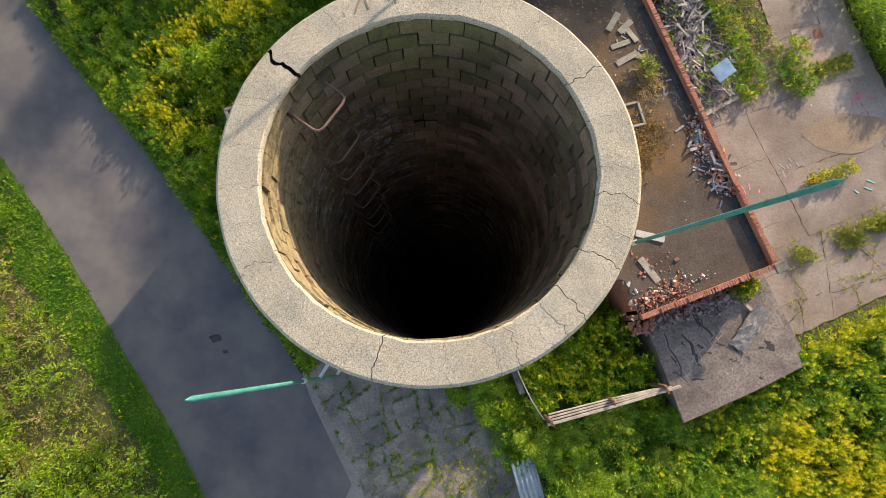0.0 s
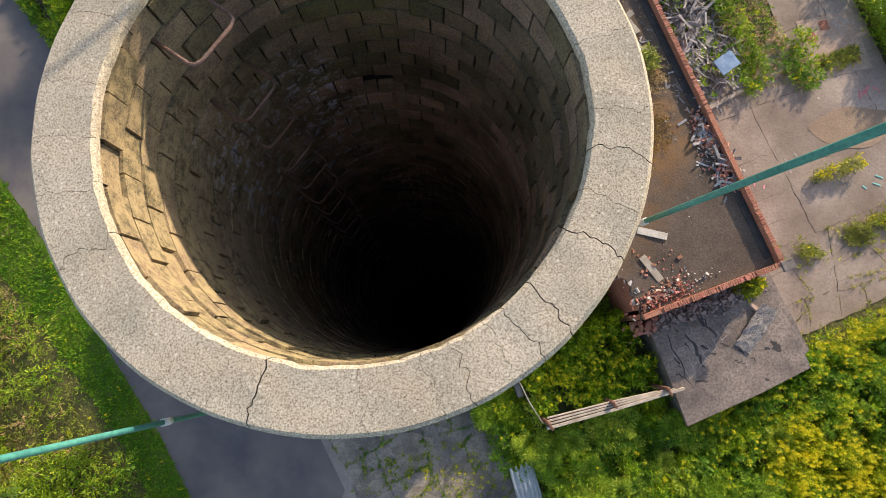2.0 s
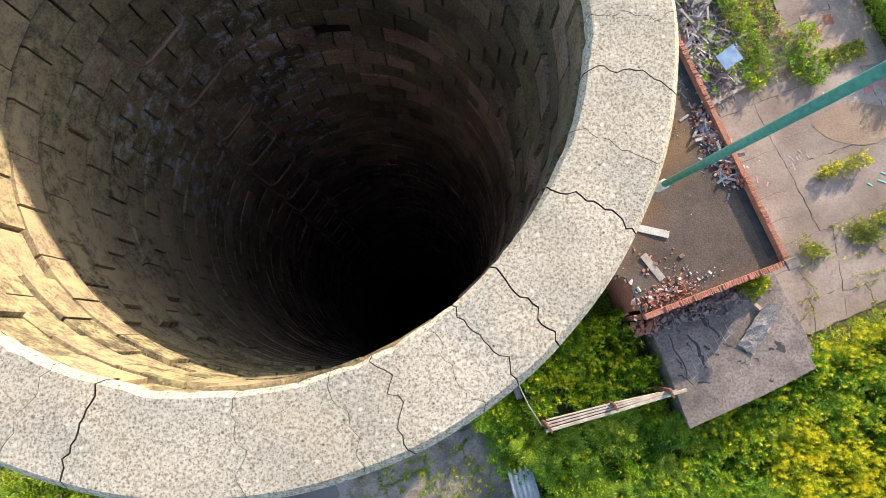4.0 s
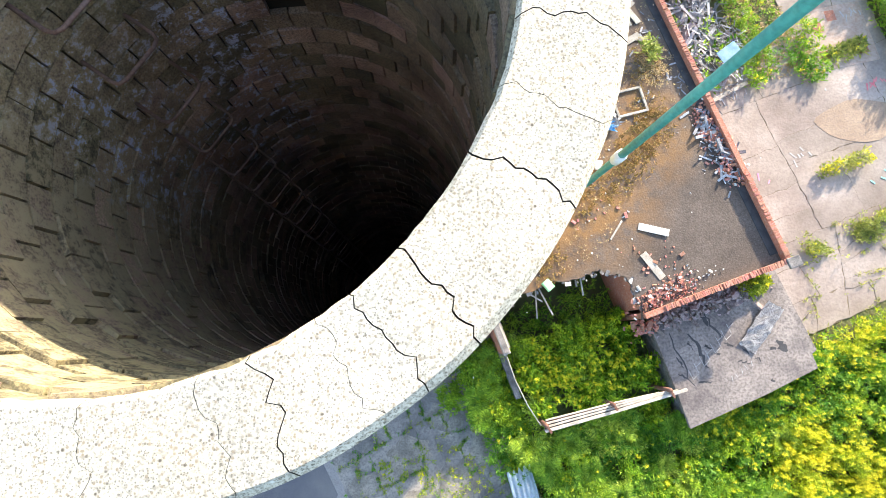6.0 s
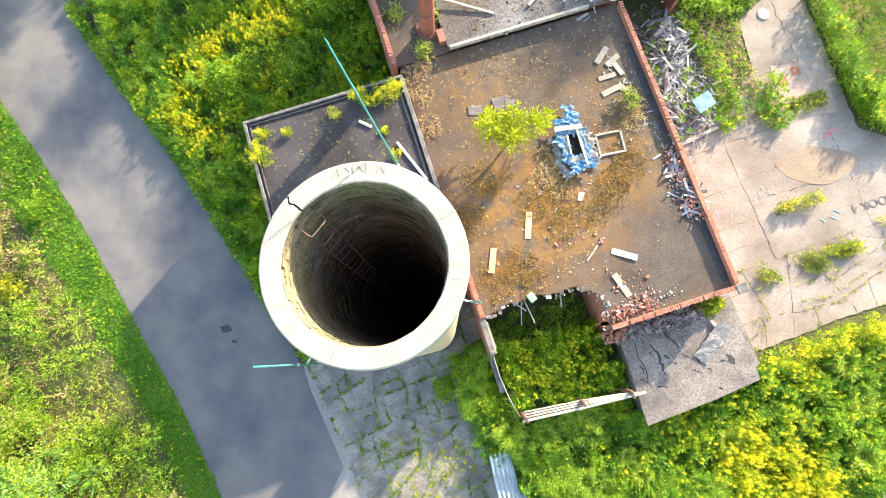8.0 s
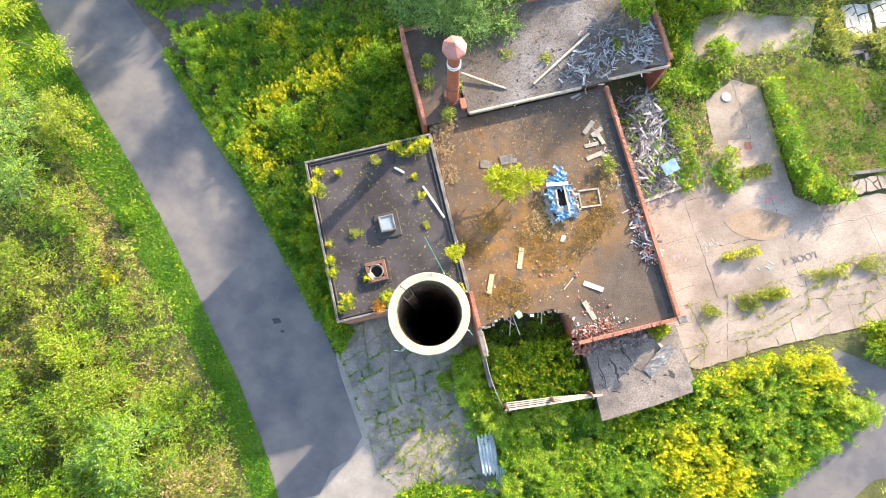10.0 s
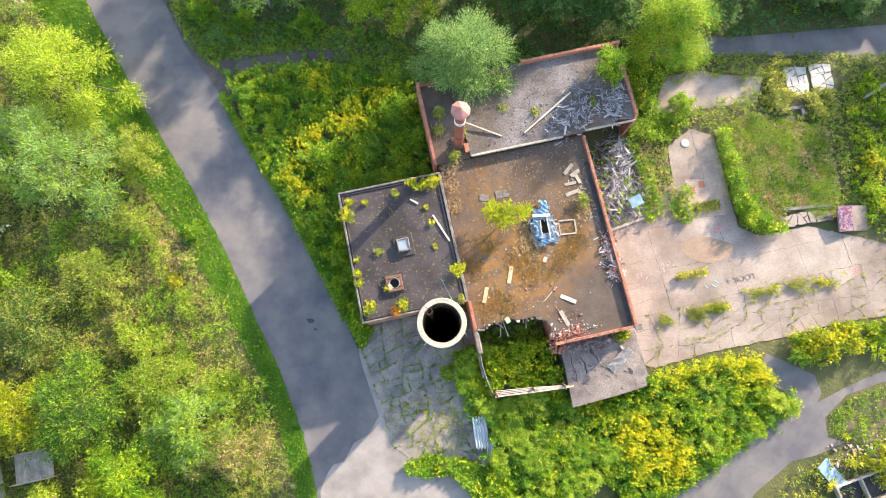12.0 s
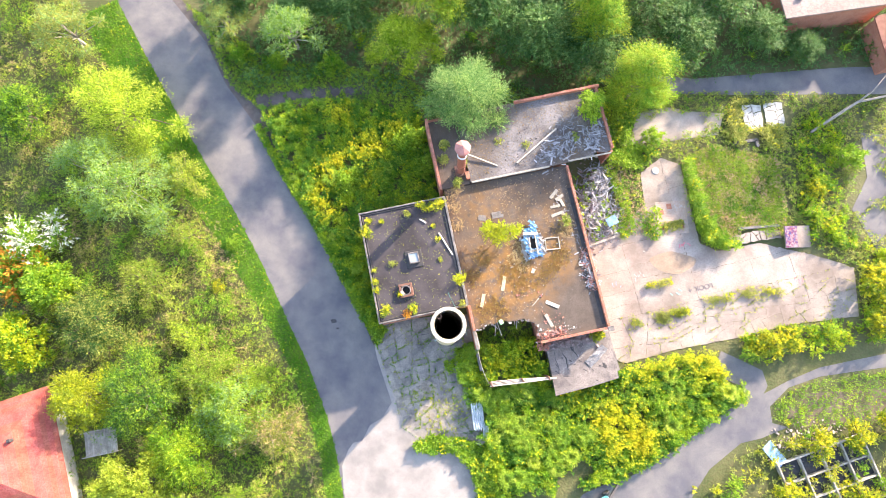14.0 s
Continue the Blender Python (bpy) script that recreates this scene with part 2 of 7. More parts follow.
    "orange": surf("orange_leaves", (0.50, 0.20, 0.02), (0.58, 0.30, 0.03), None, 1.0, 8.0, bump=0, island=0.3, leaf=0.3),
    "whiteflower": surf("white_flowers", (0.62, 0.60, 0.46), (0.72, 0.70, 0.58), None, 1.0, 8.0, bump=0, island=0.15, leaf=0.2),
}


def stain_roof():
    """Brown gravel roof: grey in the open, rusty and mossy in broad stains."""
    m = surf("brown_gravel_roof", (0.075, 0.055, 0.043), (0.135, 0.105, 0.085), (0.04, 0.03, 0.025), 0.35, 11.0, bump=0.4, fine_amt=0.5, speck=(6.0, (0.20, 0.17, 0.14), 0.25))
    nt = m.node_tree
    N, L = nt.nodes, nt.links
    bsdf = N["Principled BSDF"]
    old = bsdf.inputs["Base Color"].links[0].from_socket
    geo = N.new("ShaderNodeNewGeometry")
    total = None
    for x, y, r, w in ((7.5, 9.5, 7.0, 1.0), (12.0, 12.5, 4.5, 0.9), (3.5, 10.0, 5.0, 0.85), (5.0, 5.5, 4.5, 0.8), (2.0, 17.5, 5.0, 0.5), (9.0, 17.0, 6.0, 0.35)):
        d = N.new("ShaderNodeVectorMath")
        d.operation = 'DISTANCE'
        L.new(geo.outputs["Position"], d.inputs[0])
        d.inputs[1].default_value = (x, y, 4.6)
        mr = N.new("ShaderNodeMapRange")
        mr.inputs[1].default_value, mr.inputs[2].default_value, mr.inputs[3].default_value, mr.inputs[4].default_value = r, r * 0.2, 0.0, w
        L.new(d.outputs["Value"], mr.inputs[0])
        if total is None:
            total = mr.outputs[0]
        else:
            mm = N.new("ShaderNodeMath")
            mm.operation = 'MAXIMUM'
            L.new(total, mm.inputs[0])
            L.new(mr.outputs[0], mm.inputs[1])
            total = mm.outputs[0]
    nz = N.new("ShaderNodeTexNoise")
    nz.inputs["Scale"].default_value, nz.inputs["Detail"].default_value, nz.inputs["Roughness"].default_value = 0.9, 8, 0.7
    L.new(geo.outputs["Position"], nz.inputs["Vector"])
    mr = N.new("ShaderNodeMapRange")
    mr.inputs[1].default_value, mr.inputs[2].default_value, mr.inputs[4].default_value = 0.36, 0.58, 1.0
    L.new(nz.outputs[0], mr.inputs[0])
    mu = N.new("ShaderNodeMath")
    mu.operation = 'MULTIPLY'
    L.new(total, mu.inputs[0])
    L.new(mr.outputs[0], mu.inputs[1])
    mx = N.new("ShaderNodeMix")
    mx.data_type = 'RGBA'
    L.new(mu.outputs[0], mx.inputs[0])
    L.new(old, mx.inputs[6])
    mx.inputs[7].default_value = (0.27, 0.13, 0.03, 1)
    L.new(mx.outputs[2], bsdf.inputs["Base Color"])
    return m


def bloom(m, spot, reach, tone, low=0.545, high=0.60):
    """Salt, lichen, moss or painted bounce light scattered over a wall about one spot."""
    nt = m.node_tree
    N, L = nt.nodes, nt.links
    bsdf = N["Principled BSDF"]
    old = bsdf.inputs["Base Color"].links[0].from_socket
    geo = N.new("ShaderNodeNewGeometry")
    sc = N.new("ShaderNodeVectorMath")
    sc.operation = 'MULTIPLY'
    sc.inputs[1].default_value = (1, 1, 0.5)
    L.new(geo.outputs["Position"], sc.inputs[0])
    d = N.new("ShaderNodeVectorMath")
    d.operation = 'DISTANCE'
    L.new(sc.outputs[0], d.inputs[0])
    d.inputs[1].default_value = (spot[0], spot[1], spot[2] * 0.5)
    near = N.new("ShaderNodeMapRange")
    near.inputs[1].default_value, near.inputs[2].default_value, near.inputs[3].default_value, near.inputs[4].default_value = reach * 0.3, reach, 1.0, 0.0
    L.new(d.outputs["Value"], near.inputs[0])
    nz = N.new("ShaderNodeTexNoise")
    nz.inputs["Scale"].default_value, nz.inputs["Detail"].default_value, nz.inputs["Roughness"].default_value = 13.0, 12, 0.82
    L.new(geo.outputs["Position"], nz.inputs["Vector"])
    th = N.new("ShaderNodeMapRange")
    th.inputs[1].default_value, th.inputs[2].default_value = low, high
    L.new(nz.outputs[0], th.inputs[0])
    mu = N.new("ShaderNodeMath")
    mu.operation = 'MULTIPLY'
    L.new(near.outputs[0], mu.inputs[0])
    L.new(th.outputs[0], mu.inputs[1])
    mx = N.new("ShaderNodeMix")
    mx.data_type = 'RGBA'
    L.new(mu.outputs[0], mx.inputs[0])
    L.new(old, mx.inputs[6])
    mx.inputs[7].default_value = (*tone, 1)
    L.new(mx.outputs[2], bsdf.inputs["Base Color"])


# the tan blooms are lichen and also sun bounced onto the west wall
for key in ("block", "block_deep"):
    bloom(M[key], (-1.12, 1.1, 32.0), 0.95, (0.47, 0.37, 0.20), 0.43, 0.58)       # ochre lichen, made paler as painted bounce light
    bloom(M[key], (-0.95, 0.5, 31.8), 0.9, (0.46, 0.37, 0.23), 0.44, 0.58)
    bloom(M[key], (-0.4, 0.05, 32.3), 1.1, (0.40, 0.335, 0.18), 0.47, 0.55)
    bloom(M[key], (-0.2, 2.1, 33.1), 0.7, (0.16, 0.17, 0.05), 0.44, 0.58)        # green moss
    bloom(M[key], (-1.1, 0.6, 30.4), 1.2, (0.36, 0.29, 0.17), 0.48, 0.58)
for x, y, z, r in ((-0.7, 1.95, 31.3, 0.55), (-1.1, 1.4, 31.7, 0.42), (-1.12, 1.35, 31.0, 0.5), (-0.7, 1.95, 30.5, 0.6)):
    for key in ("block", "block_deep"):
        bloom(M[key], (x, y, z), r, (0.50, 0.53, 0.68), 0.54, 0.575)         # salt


def pebbles(m, scale, tone, share, low, high):
    """Rounded stones of one tone, lying here and there in a surface."""
    nt = m.node_tree
    N, L = nt.nodes, nt.links
    bsdf = N["Principled BSDF"]
    old = bsdf.inputs["Base Color"].links[0].from_socket
    geo = N.new("ShaderNodeNewGeometry")
    v = N.new("ShaderNodeTexVoronoi")
    v.inputs["Scale"].default_value = scale
    L.new(geo.outputs["Position"], v.inputs["Vector"])
    near = N.new("ShaderNodeMapRange")
    near.inputs[1].default_value, near.inputs[2].default_value, near.inputs[3].default_value, near.inputs[4].default_value = low, high, 1.0, 0.0
    L.new(v.outputs["Distance"], near.inputs[0])
    sep = N.new("ShaderNodeSeparateColor")
    L.new(v.outputs["Color"], sep.inputs[0])
    few = N.new("ShaderNodeMath")
    few.operation = 'LESS_THAN'
    L.new(sep.outputs[0], few.inputs[0])
    few.inputs[1].default_value = share
    mu = N.new("ShaderNodeMath")
    mu.operation = 'MULTIPLY'
    L.new(near.outputs[0], mu.inputs[0])
    L.new(few.outputs[0], mu.inputs[1])
    mx = N.new("ShaderNodeMix")
    mx.data_type = 'RGBA'
    L.new(mu.outputs[0], mx.inputs[0])
    L.new(old, mx.inputs[6])
    mx.inputs[7].default_value = (*tone, 1)
    L.new(mx.outputs[2], bsdf.inputs["Base Color"])


pebbles(M["cap"], 70.0, (0.16, 0.14, 0.11), 0.35, 0.12, 0.3)
pebbles(M["cap"], 95.0, (0.26, 0.215, 0.15), 0.4, 0.2, 0.42)
pebbles(M["cap"], 48.0, (0.62, 0.59, 0.52), 0.13, 0.16, 0.34)
pebbles(M["cap"], 40.0, (0.10, 0.085, 0.065), 0.16, 0.08, 0.2)
M["roof"] = stain_roof()
M["glass"] = surf("skylight_glass", (0.2, 0.25, 0.29), (0.28, 0.33, 0.37), None, 1.0, 8.0, rough=0.12, bump=0, spec=0.6)


# ---- builders ----
def mesh_of(bm, name):
    me = bpy.data.meshes.new(name)
    bm.to_mesh(me)
    bm.free()
    return me


def thing(name, label, category, m=None, group="", kind=""):
    ob = new(name)
    ob.empty_display_size = 0.2
    if m is not None:
        ob.matrix_world = m
    return tagged(ob, label, category, group, kind)


def part(name, bm, material, parent=None, label="", smooth=False):
    me = mesh_of(bm, name) if isinstance(bm, bmesh.types.BMesh) else bm
    if not me.materials:
        for mm in material if isinstance(material, (list, tuple)) else [material]:
            me.materials.append(mm)
    if smooth:
        for p in me.polygons:
            p.use_smooth = True
    ob = new(name, me)
    if parent is not None:
        ob.parent = parent
    return tagged(ob, label)


def solo(name, bm, material, label, category, m=None, group="", kind="", smooth=False):
    ob = part(name, bm, material, None, "", smooth)
    if m is not None:
        ob.matrix_world = m
    return tagged(ob, label, category, group, kind)


def box(size, at=(0, 0, 0), rz=0.0, bm=None, bevel=0.0, m=None):
    """A box of that size whose middle is at `at`."""
    bm = bm or bmesh.new()
    mat = (m or pose(*at, 0, 0, rz)) @ Matrix.Diagonal((*size, 1))
    vs = bmesh.ops.create_cube(bm, size=1, matrix=mat)["verts"]
    if bevel:
        es = {e for v in vs for e in v.link_edges}
        bmesh.ops.bevel(bm, geom=list(es), offset=bevel, segments=1, affect='EDGES')
    return bm


def bar(p, q, w, h, bm=None, roll=0.0, bevel=0.0):
    """A straight timber from p to q, w wide and h high."""
    p, q = Vector(p), Vector(q)
    d = q - p
    m = Matrix.Translation((p + q) / 2) @ d.to_track_quat('X', 'Z').to_matrix().to_4x4() @ pose(0, 0, 0, roll)
    return box((d.length, w, h), bm=bm, bevel=bevel, m=m)


def tube(points, r, sides=8, bm=None, taper=None):
    """A round tube along a line of points."""
    bm = bm or bmesh.new()
    pts = [Vector(p) for p in points]
    rings = []
    for i, p in enumerate(pts):
        d = (pts[min(i + 1, len(pts) - 1)] - pts[max(i - 1, 0)]).normalized()
        q = d.to_track_quat('Z', 'Y')
        rr = r if taper is None else r * taper[i]
        rings.append([bm.verts.new(p + q @ Vector((rr * math.cos(2 * math.pi * k / sides), rr * math.sin(2 * math.pi * k / sides), 0))) for k in range(sides)])
    for a, b in zip(rings, rings[1:]):
        for k in range(sides):
            bm.faces.new((a[k], a[(k + 1) % sides], b[(k + 1) % sides], b[k]))
    bm.faces.new(rings[0][::-1])
    bm.faces.new(rings[-1])
    return bm


def prism(poly, z0, z1, bm=None):
    """A flat-topped block over a polygon."""
    bm = bm or bmesh.new()
    area = sum(poly[i][0] * poly[(i + 1) % len(poly)][1] - poly[(i + 1) % len(poly)][0] * poly[i][1] for i in range(len(poly)))
    if area < 0:
        poly = poly[::-1]
    lo = [bm.verts.new((x, y, z0)) for x, y in poly]
    hi = [bm.verts.new((x, y, z1)) for x, y in poly]
    bm.faces.new(lo[::-1])
    top = bm.faces.new(hi)
    for i in range(len(poly)):
        j = (i + 1) % len(poly)
        bm.faces.new((lo[i], lo[j], hi[j], hi[i]))
    bm.normal_update()
    return bm


def lathe(profile, sides=64, a0=0.0, a1=2 * math.pi, bm=None):
    """Turns (r, z) pairs about the z axis."""
    bm = bm or bmesh.new()
    full = abs(a1 - a0 - 2 * math.pi) < 1e-6
    rows = []
    for k in range(sides if full else sides + 1):
        a = a0 + (a1 - a0) * k / sides
        rows.append([bm.verts.new((r * math.cos(a), r * math.sin(a), z)) for r, z in profile])
    for k in range(sides):
        p, q = rows[k], rows[(k + 1) % len(rows)]
        for i in range(len(profile) - 1):
            bm.faces.new((p[i], q[i], q[i + 1], p[i + 1]))
    return bm


def diamonds(name, groups):
    """One mesh of many leaf-shaped quads. groups: (centres, long half axes, short half axes, material)."""
    me = bpy.data.meshes.new(name)
    C = np.concatenate([g[0] for g in groups])
    A = np.concatenate([g[1] for g in groups])
    B = np.concatenate([g[2] for g in groups])
    n = len(C)
    V = np.empty((n, 4, 3), np.float32)
    V[:, 0], V[:, 1], V[:, 2], V[:, 3] = C - A, C + B, C + A, C - B
    me.vertices.add(4 * n)
    me.vertices.foreach_set("co", V.ravel())
    me.loops.add(4 * n)
    me.loops.foreach_set("vertex_index", np.arange(4 * n, dtype=np.int32))
    me.polygons.add(n)
    me.polygons.foreach_set("loop_start", np.arange(0, 4 * n, 4, dtype=np.int32))
    me.polygons.foreach_set("material_index", np.concatenate([np.full(len(g[0]), i, np.int32) for i, g in enumerate(groups)]))
    for g in groups:
        me.materials.append(g[3])
    me.update()
    me.validate()
    return me


def unit(v):
    return v / np.maximum(np.linalg.norm(v, axis=1, keepdims=True), 1e-9)


def inside(poly, x, y):
    ok = np.zeros(len(x), bool)
    for i in range(len(poly)):
        x0, y0 = poly[i]
        x1, y1 = poly[i - 1]
        ok ^= ((y0 > y) != (y1 > y)) & (x < (x1 - x0) * (y - y0) / (y1 - y0 + 1e-12) + x0)
    return ok


def sprinkle(poly, n, rng):
    """n points inside a polygon."""
    P = np.array(poly)
    lo, hi = P.min(0), P.max(0)
    pts = np.empty((0, 2))
    while len(pts) < n:
        q = rng.uniform(lo, hi, (n * 2, 2))
        pts = np.concatenate([pts, q[inside(poly, q[:, 0], q[:, 1])]])
    return pts[:n]


def patches(p, rng, size):
    """A slow drift from 0 to 1 over the plane, in patches of about that size."""
    v = np.zeros(len(p))
    for k in range(6):
        a, ph = rng.uniform(0, 2 * math.pi), rng.uniform(0, 6)
        w = 2 * math.pi / (size * rng.uniform(0.6, 1.8))
        v += np.sin((p[:, 0] * math.cos(a) + p[:, 1] * math.sin(a)) * w + ph)
    return 0.5 + v / 6


BARE = [(19.3, -13.4, 1.5), (17.8, -15.2, 1.6), (-31.0, 29.8, 1.1), (-29.0, 30.4, 1.1), (-27.0, 31.0, 1.0), (-25.0, 31.6, 1.0), (-23.0, 32.1, 0.9), (-21.0, 32.6, 0.9), (-19.0, 33.1, 0.8), (5.3, -8.9, 1.5), (6.4, -10.4, 0.9), (38.9, 37.8, 2.3), (41.9, 38.7, 2.3), (23.6, 33.4, 2.2), (27.0, 34.6, 2.4), (30.4, 35.6, 2.0), (38.8, 34.0, 1.4), (45.4, 20.9, 2.0), (39.2, 19.8, 1.8), (54.6, 34.5, 2.4), (55.5, 30.0, 2.6), (53.6, 27.0, 1.6), (56.5, 24.5, 2.2)]   # open slabs where little grows


def plants(name, poly, n, label, category, leaf, height=(0.5, 1.2), leaves=9, size=0.11, flowers=0.5, fsize=0.07, flower=None, z=0.0, seed=1, patch=5.0, pts=None, spread=0.22, petals=9, slim=0.30, zones=None):
    """A stand of leafy stems, some of them with flower plumes, as one lot."""
    rng = np.random.default_rng(seed)
    p = sprinkle(poly, n, rng) if pts is None else np.array(pts)
    if z == 0:
        for x, y, r in BARE:
            p = p[np.hypot(p[:, 0] - x, p[:, 1] - y) > r * rng.uniform(0.75, 1.1, len(p))]
    n = len(p)
    thick = patches(p, rng, patch)
    h = (height[0] + (height[1] - height[0]) * np.clip(0.75 * thick + 0.4 * rng.random(n), 0, 1))
    lean = rng.normal(0, 0.12, (n, 2)) * h[:, None]
    k = np.repeat(np.arange(n), leaves)
    f = rng.random(len(k)) ** 0.55
    ang = rng.uniform(0, 2 * math.pi, len(k))
    up = rng.normal(0.15, 0.35, len(k)) + 0.5 * f
    out = unit(np.c_[np.cos(ang), np.sin(ang), up])
    s = size * rng.uniform(0.65, 1.35, len(k)) * (1.25 - 0.55 * f)
    stem = np.c_[p[k] + lean[k] * f[:, None], z + h[k] * (0.08 + 0.90 * f)]
    c = stem + out * (s * 0.95)[:, None] + np.c_[np.cos(ang), np.sin(ang), np.zeros(len(k))] * (spread * (1 - f) * rng.random(len(k)))[:, None]
    a = out * s[:, None]
    b = unit(np.cross(a, np.c_[rng.normal(0, 0.3, (len(k), 2)), np.ones(len(k))])) * (s * slim)[:, None]
    groups = [(c, a, b, leaf)]
    if flowers > 0:
        bloom = patches(p, rng, patch * 0.8)
        chance = np.clip(flowers * 3.4 * (bloom - 0.5), 0.01, 1)
        if zones:
            near = np.max([np.clip(1.25 - np.hypot(p[:, 0] - x, p[:, 1] - y) / r, 0, 1) for x, y, r in zones], axis=0)
            chance = np.clip(chance * 0.22 + flowers * near * np.clip(0.3 + 2.0 * (bloom - 0.35), 0.15, 1.3), 0, 1)
        who = np.nonzero(rng.random(n) < chance)[0]
        k = np.repeat(who, int(petals * 1.5))
        ang = rng.uniform(0, 2 * math.pi, len(k))
        fh = rng.random(len(k))
        rr = (0.02 + 0.12 * (1 - fh)) * rng.uniform(0.3, 1.2, len(k))
        c = np.c_[p[k] + lean[k], z + h[k] * 0.92 + 0.32 * fh] + np.c_[np.cos(ang) * rr, np.sin(ang) * rr, np.zeros(len(k))]
        s = 0.74 * fsize * rng.uniform(0.5, 1.3, len(k))
        a = unit(np.c_[np.cos(ang), np.sin(ang), rng.normal(0.3, 0.4, len(k))]) * s[:, None]
        b = unit(np.cross(a, np.c_[rng.normal(0, 0.4, (len(k), 2)), np.ones(len(k))])) * (s * 0.55)[:, None]
        groups.append((c, a, b, flower or M["flower"]))
    return solo(name, diamonds(name, groups), None, label, category, kind="stuff")


def shoots(L, n, per, size, rng, droop=0.0, slim=0.36):
    """Leaves set along shoots that spring outwards from lobes (x, y, z, r): centres, long and short half axes, and each leaf's shoot."""
    w = L[:, 3] ** 2
    who = rng.choice(len(L), n, p=w / w.sum())
    d = unit(rng.normal(size=(n, 3)))
    d[:, 2] = np.abs(d[:, 2]) * np.where(rng.random(n) < 0.8, 1, -0.5)
    r = L[who, 3]
    reach = r * (0.62 + 0.5 * rng.random(n)) * (1 + 0.18 * np.sin(5 * d[:, 0] + 3 * who) * np.cos(4 * d[:, 1] + who))
    k = np.repeat(np.arange(n), per)
    f = rng.random(len(k)) ** 0.7
    u = unit(np.cross(d[k], rng.normal(size=(len(k), 3))))
    c = L[who, :3][k] + d[k] * (r * 0.22)[k, None] + d[k] * (reach[k] * 0.85 * f)[:, None] + u * (np.minimum(size * 2.2, 0.35 * r[k]) * (1.15 - f) * rng.random(len(k)))[:, None]
    c[:, 2] -= (droop + 0.10 * reach[k]) * f ** 2
    s = size * rng.uniform(0.6, 1.3, len(k)) * (1.15 - 0.35 * f)
    a = unit(d[k] * 0.8 + u * 0.75 + rng.normal(0, 0.2, (len(k), 3)) - np.array([0, 0, 0.2 + droop])) * s[:, None]
    b = unit(np.cross(a, rng.normal(size=(len(k), 3)) * 0.45 + np.array([0, 0, 1.0]))) * (s * slim)[:, None]
    return c, a, b, k


def crown(name, lobes, n, leaf, size, seed, second=None, clump=14, droop=0.0):
    """A crown of feathery shoots, some of them in a second leaf."""
    rng = np.random.default_rng(seed)
    c, a, b, k = shoots(np.array(lobes), n // clump, clump, size, rng, droop)
    if second is None:
        return diamonds(name, [(c, a, b, leaf)])
    pick = (rng.random(n // clump) < second[1])[k]
    return diamonds(name, [(c[~pick], a[~pick], b[~pick], leaf), (c[pick], a[pick], b[pick], second[0])])


def thicket(name, pts, r, leaf, size, label, category, seed, leaves=120, tall=0.75, second=None):
    """Low bushes crowded together, as one lot: each a lobe of shoots at one of the points."""
    rng = np.random.default_rng(seed)
    p = np.array(pts)
    rr = rng.uniform(*r, len(p)) * (0.7 + 0.6 * patches(p, rng, 5.0))
    lobes = np.c_[p, rr * tall * rng.uniform(0.5, 1.1, len(p)), rr]
    c, a, b, k = shoots(lobes, len(p) * leaves // 10, 10, size, rng, 0.05, 0.3)
    c[:, 2] = np.maximum(c[:, 2], 0.05)
    groups = [(c, a, b, leaf)]
    if second is not None:
        pick = (rng.random(k[-1] + 1) < second[1])[k]
        groups = [(c[~pick], a[~pick], b[~pick], leaf), (c[pick], a[pick], b[pick], second[0])]
    return solo(name, diamonds(name, groups), None, label, category, kind="stuff")


def clumped(poly, n, each, seed, loose=0.28, edge=0.0):
    """Points in tufts of about `each`, some of them strayed over the edge."""
    r = np.random.default_rng(seed)
    c = sprinkle(poly, max(1, n // each), r) + r.normal(0, edge, (max(1, n // each), 2))
    return np.repeat(c, each, axis=0) + r.normal(0, loose, (len(c) * each, 2))


def along(lines, step, wide, seed):
    """Points strewn along lines of places, thick and thin by turns."""
    r = np.random.default_rng(seed)
    out = []
    for line in lines:
        for (x0, y0), (x1, y1) in zip(line, line[1:]):
            n = max(2, int(math.hypot(x1 - x0, y1 - y0) / step))
            t = r.random(n)
            q = np.c_[x0 + (x1 - x0) * t, y0 + (y1 - y0) * t] + r.normal(0, wide, (n, 2))
            out.append(q[patches(q, np.random.default_rng(seed + 1), 2.4) + r.normal(0, 0.12, n) > 0.45])
    return np.concatenate(out)


def edge_points(cells, per_metre, wide, seed, thin=0.42):
    """Points strewn along the edges of pieces, thick and thin by turns."""
    r = np.random.default_rng(seed)
    out = []
    for cell in cells:
        for k in range(len(cell)):
            (x0, y0), (x1, y1) = cell[k - 1], cell[k]
            t = r.random(int(math.hypot(x1 - x0, y1 - y0) * per_metre + r.random()))
            out.append(np.c_[x0 + (x1 - x0) * t, y0 + (y1 - y0) * t] + r.normal(0, wide, (len(t), 2)))
    q = np.concatenate(out)
    return q[patches(q, np.random.default_rng(seed + 1), 3.0) > thin]


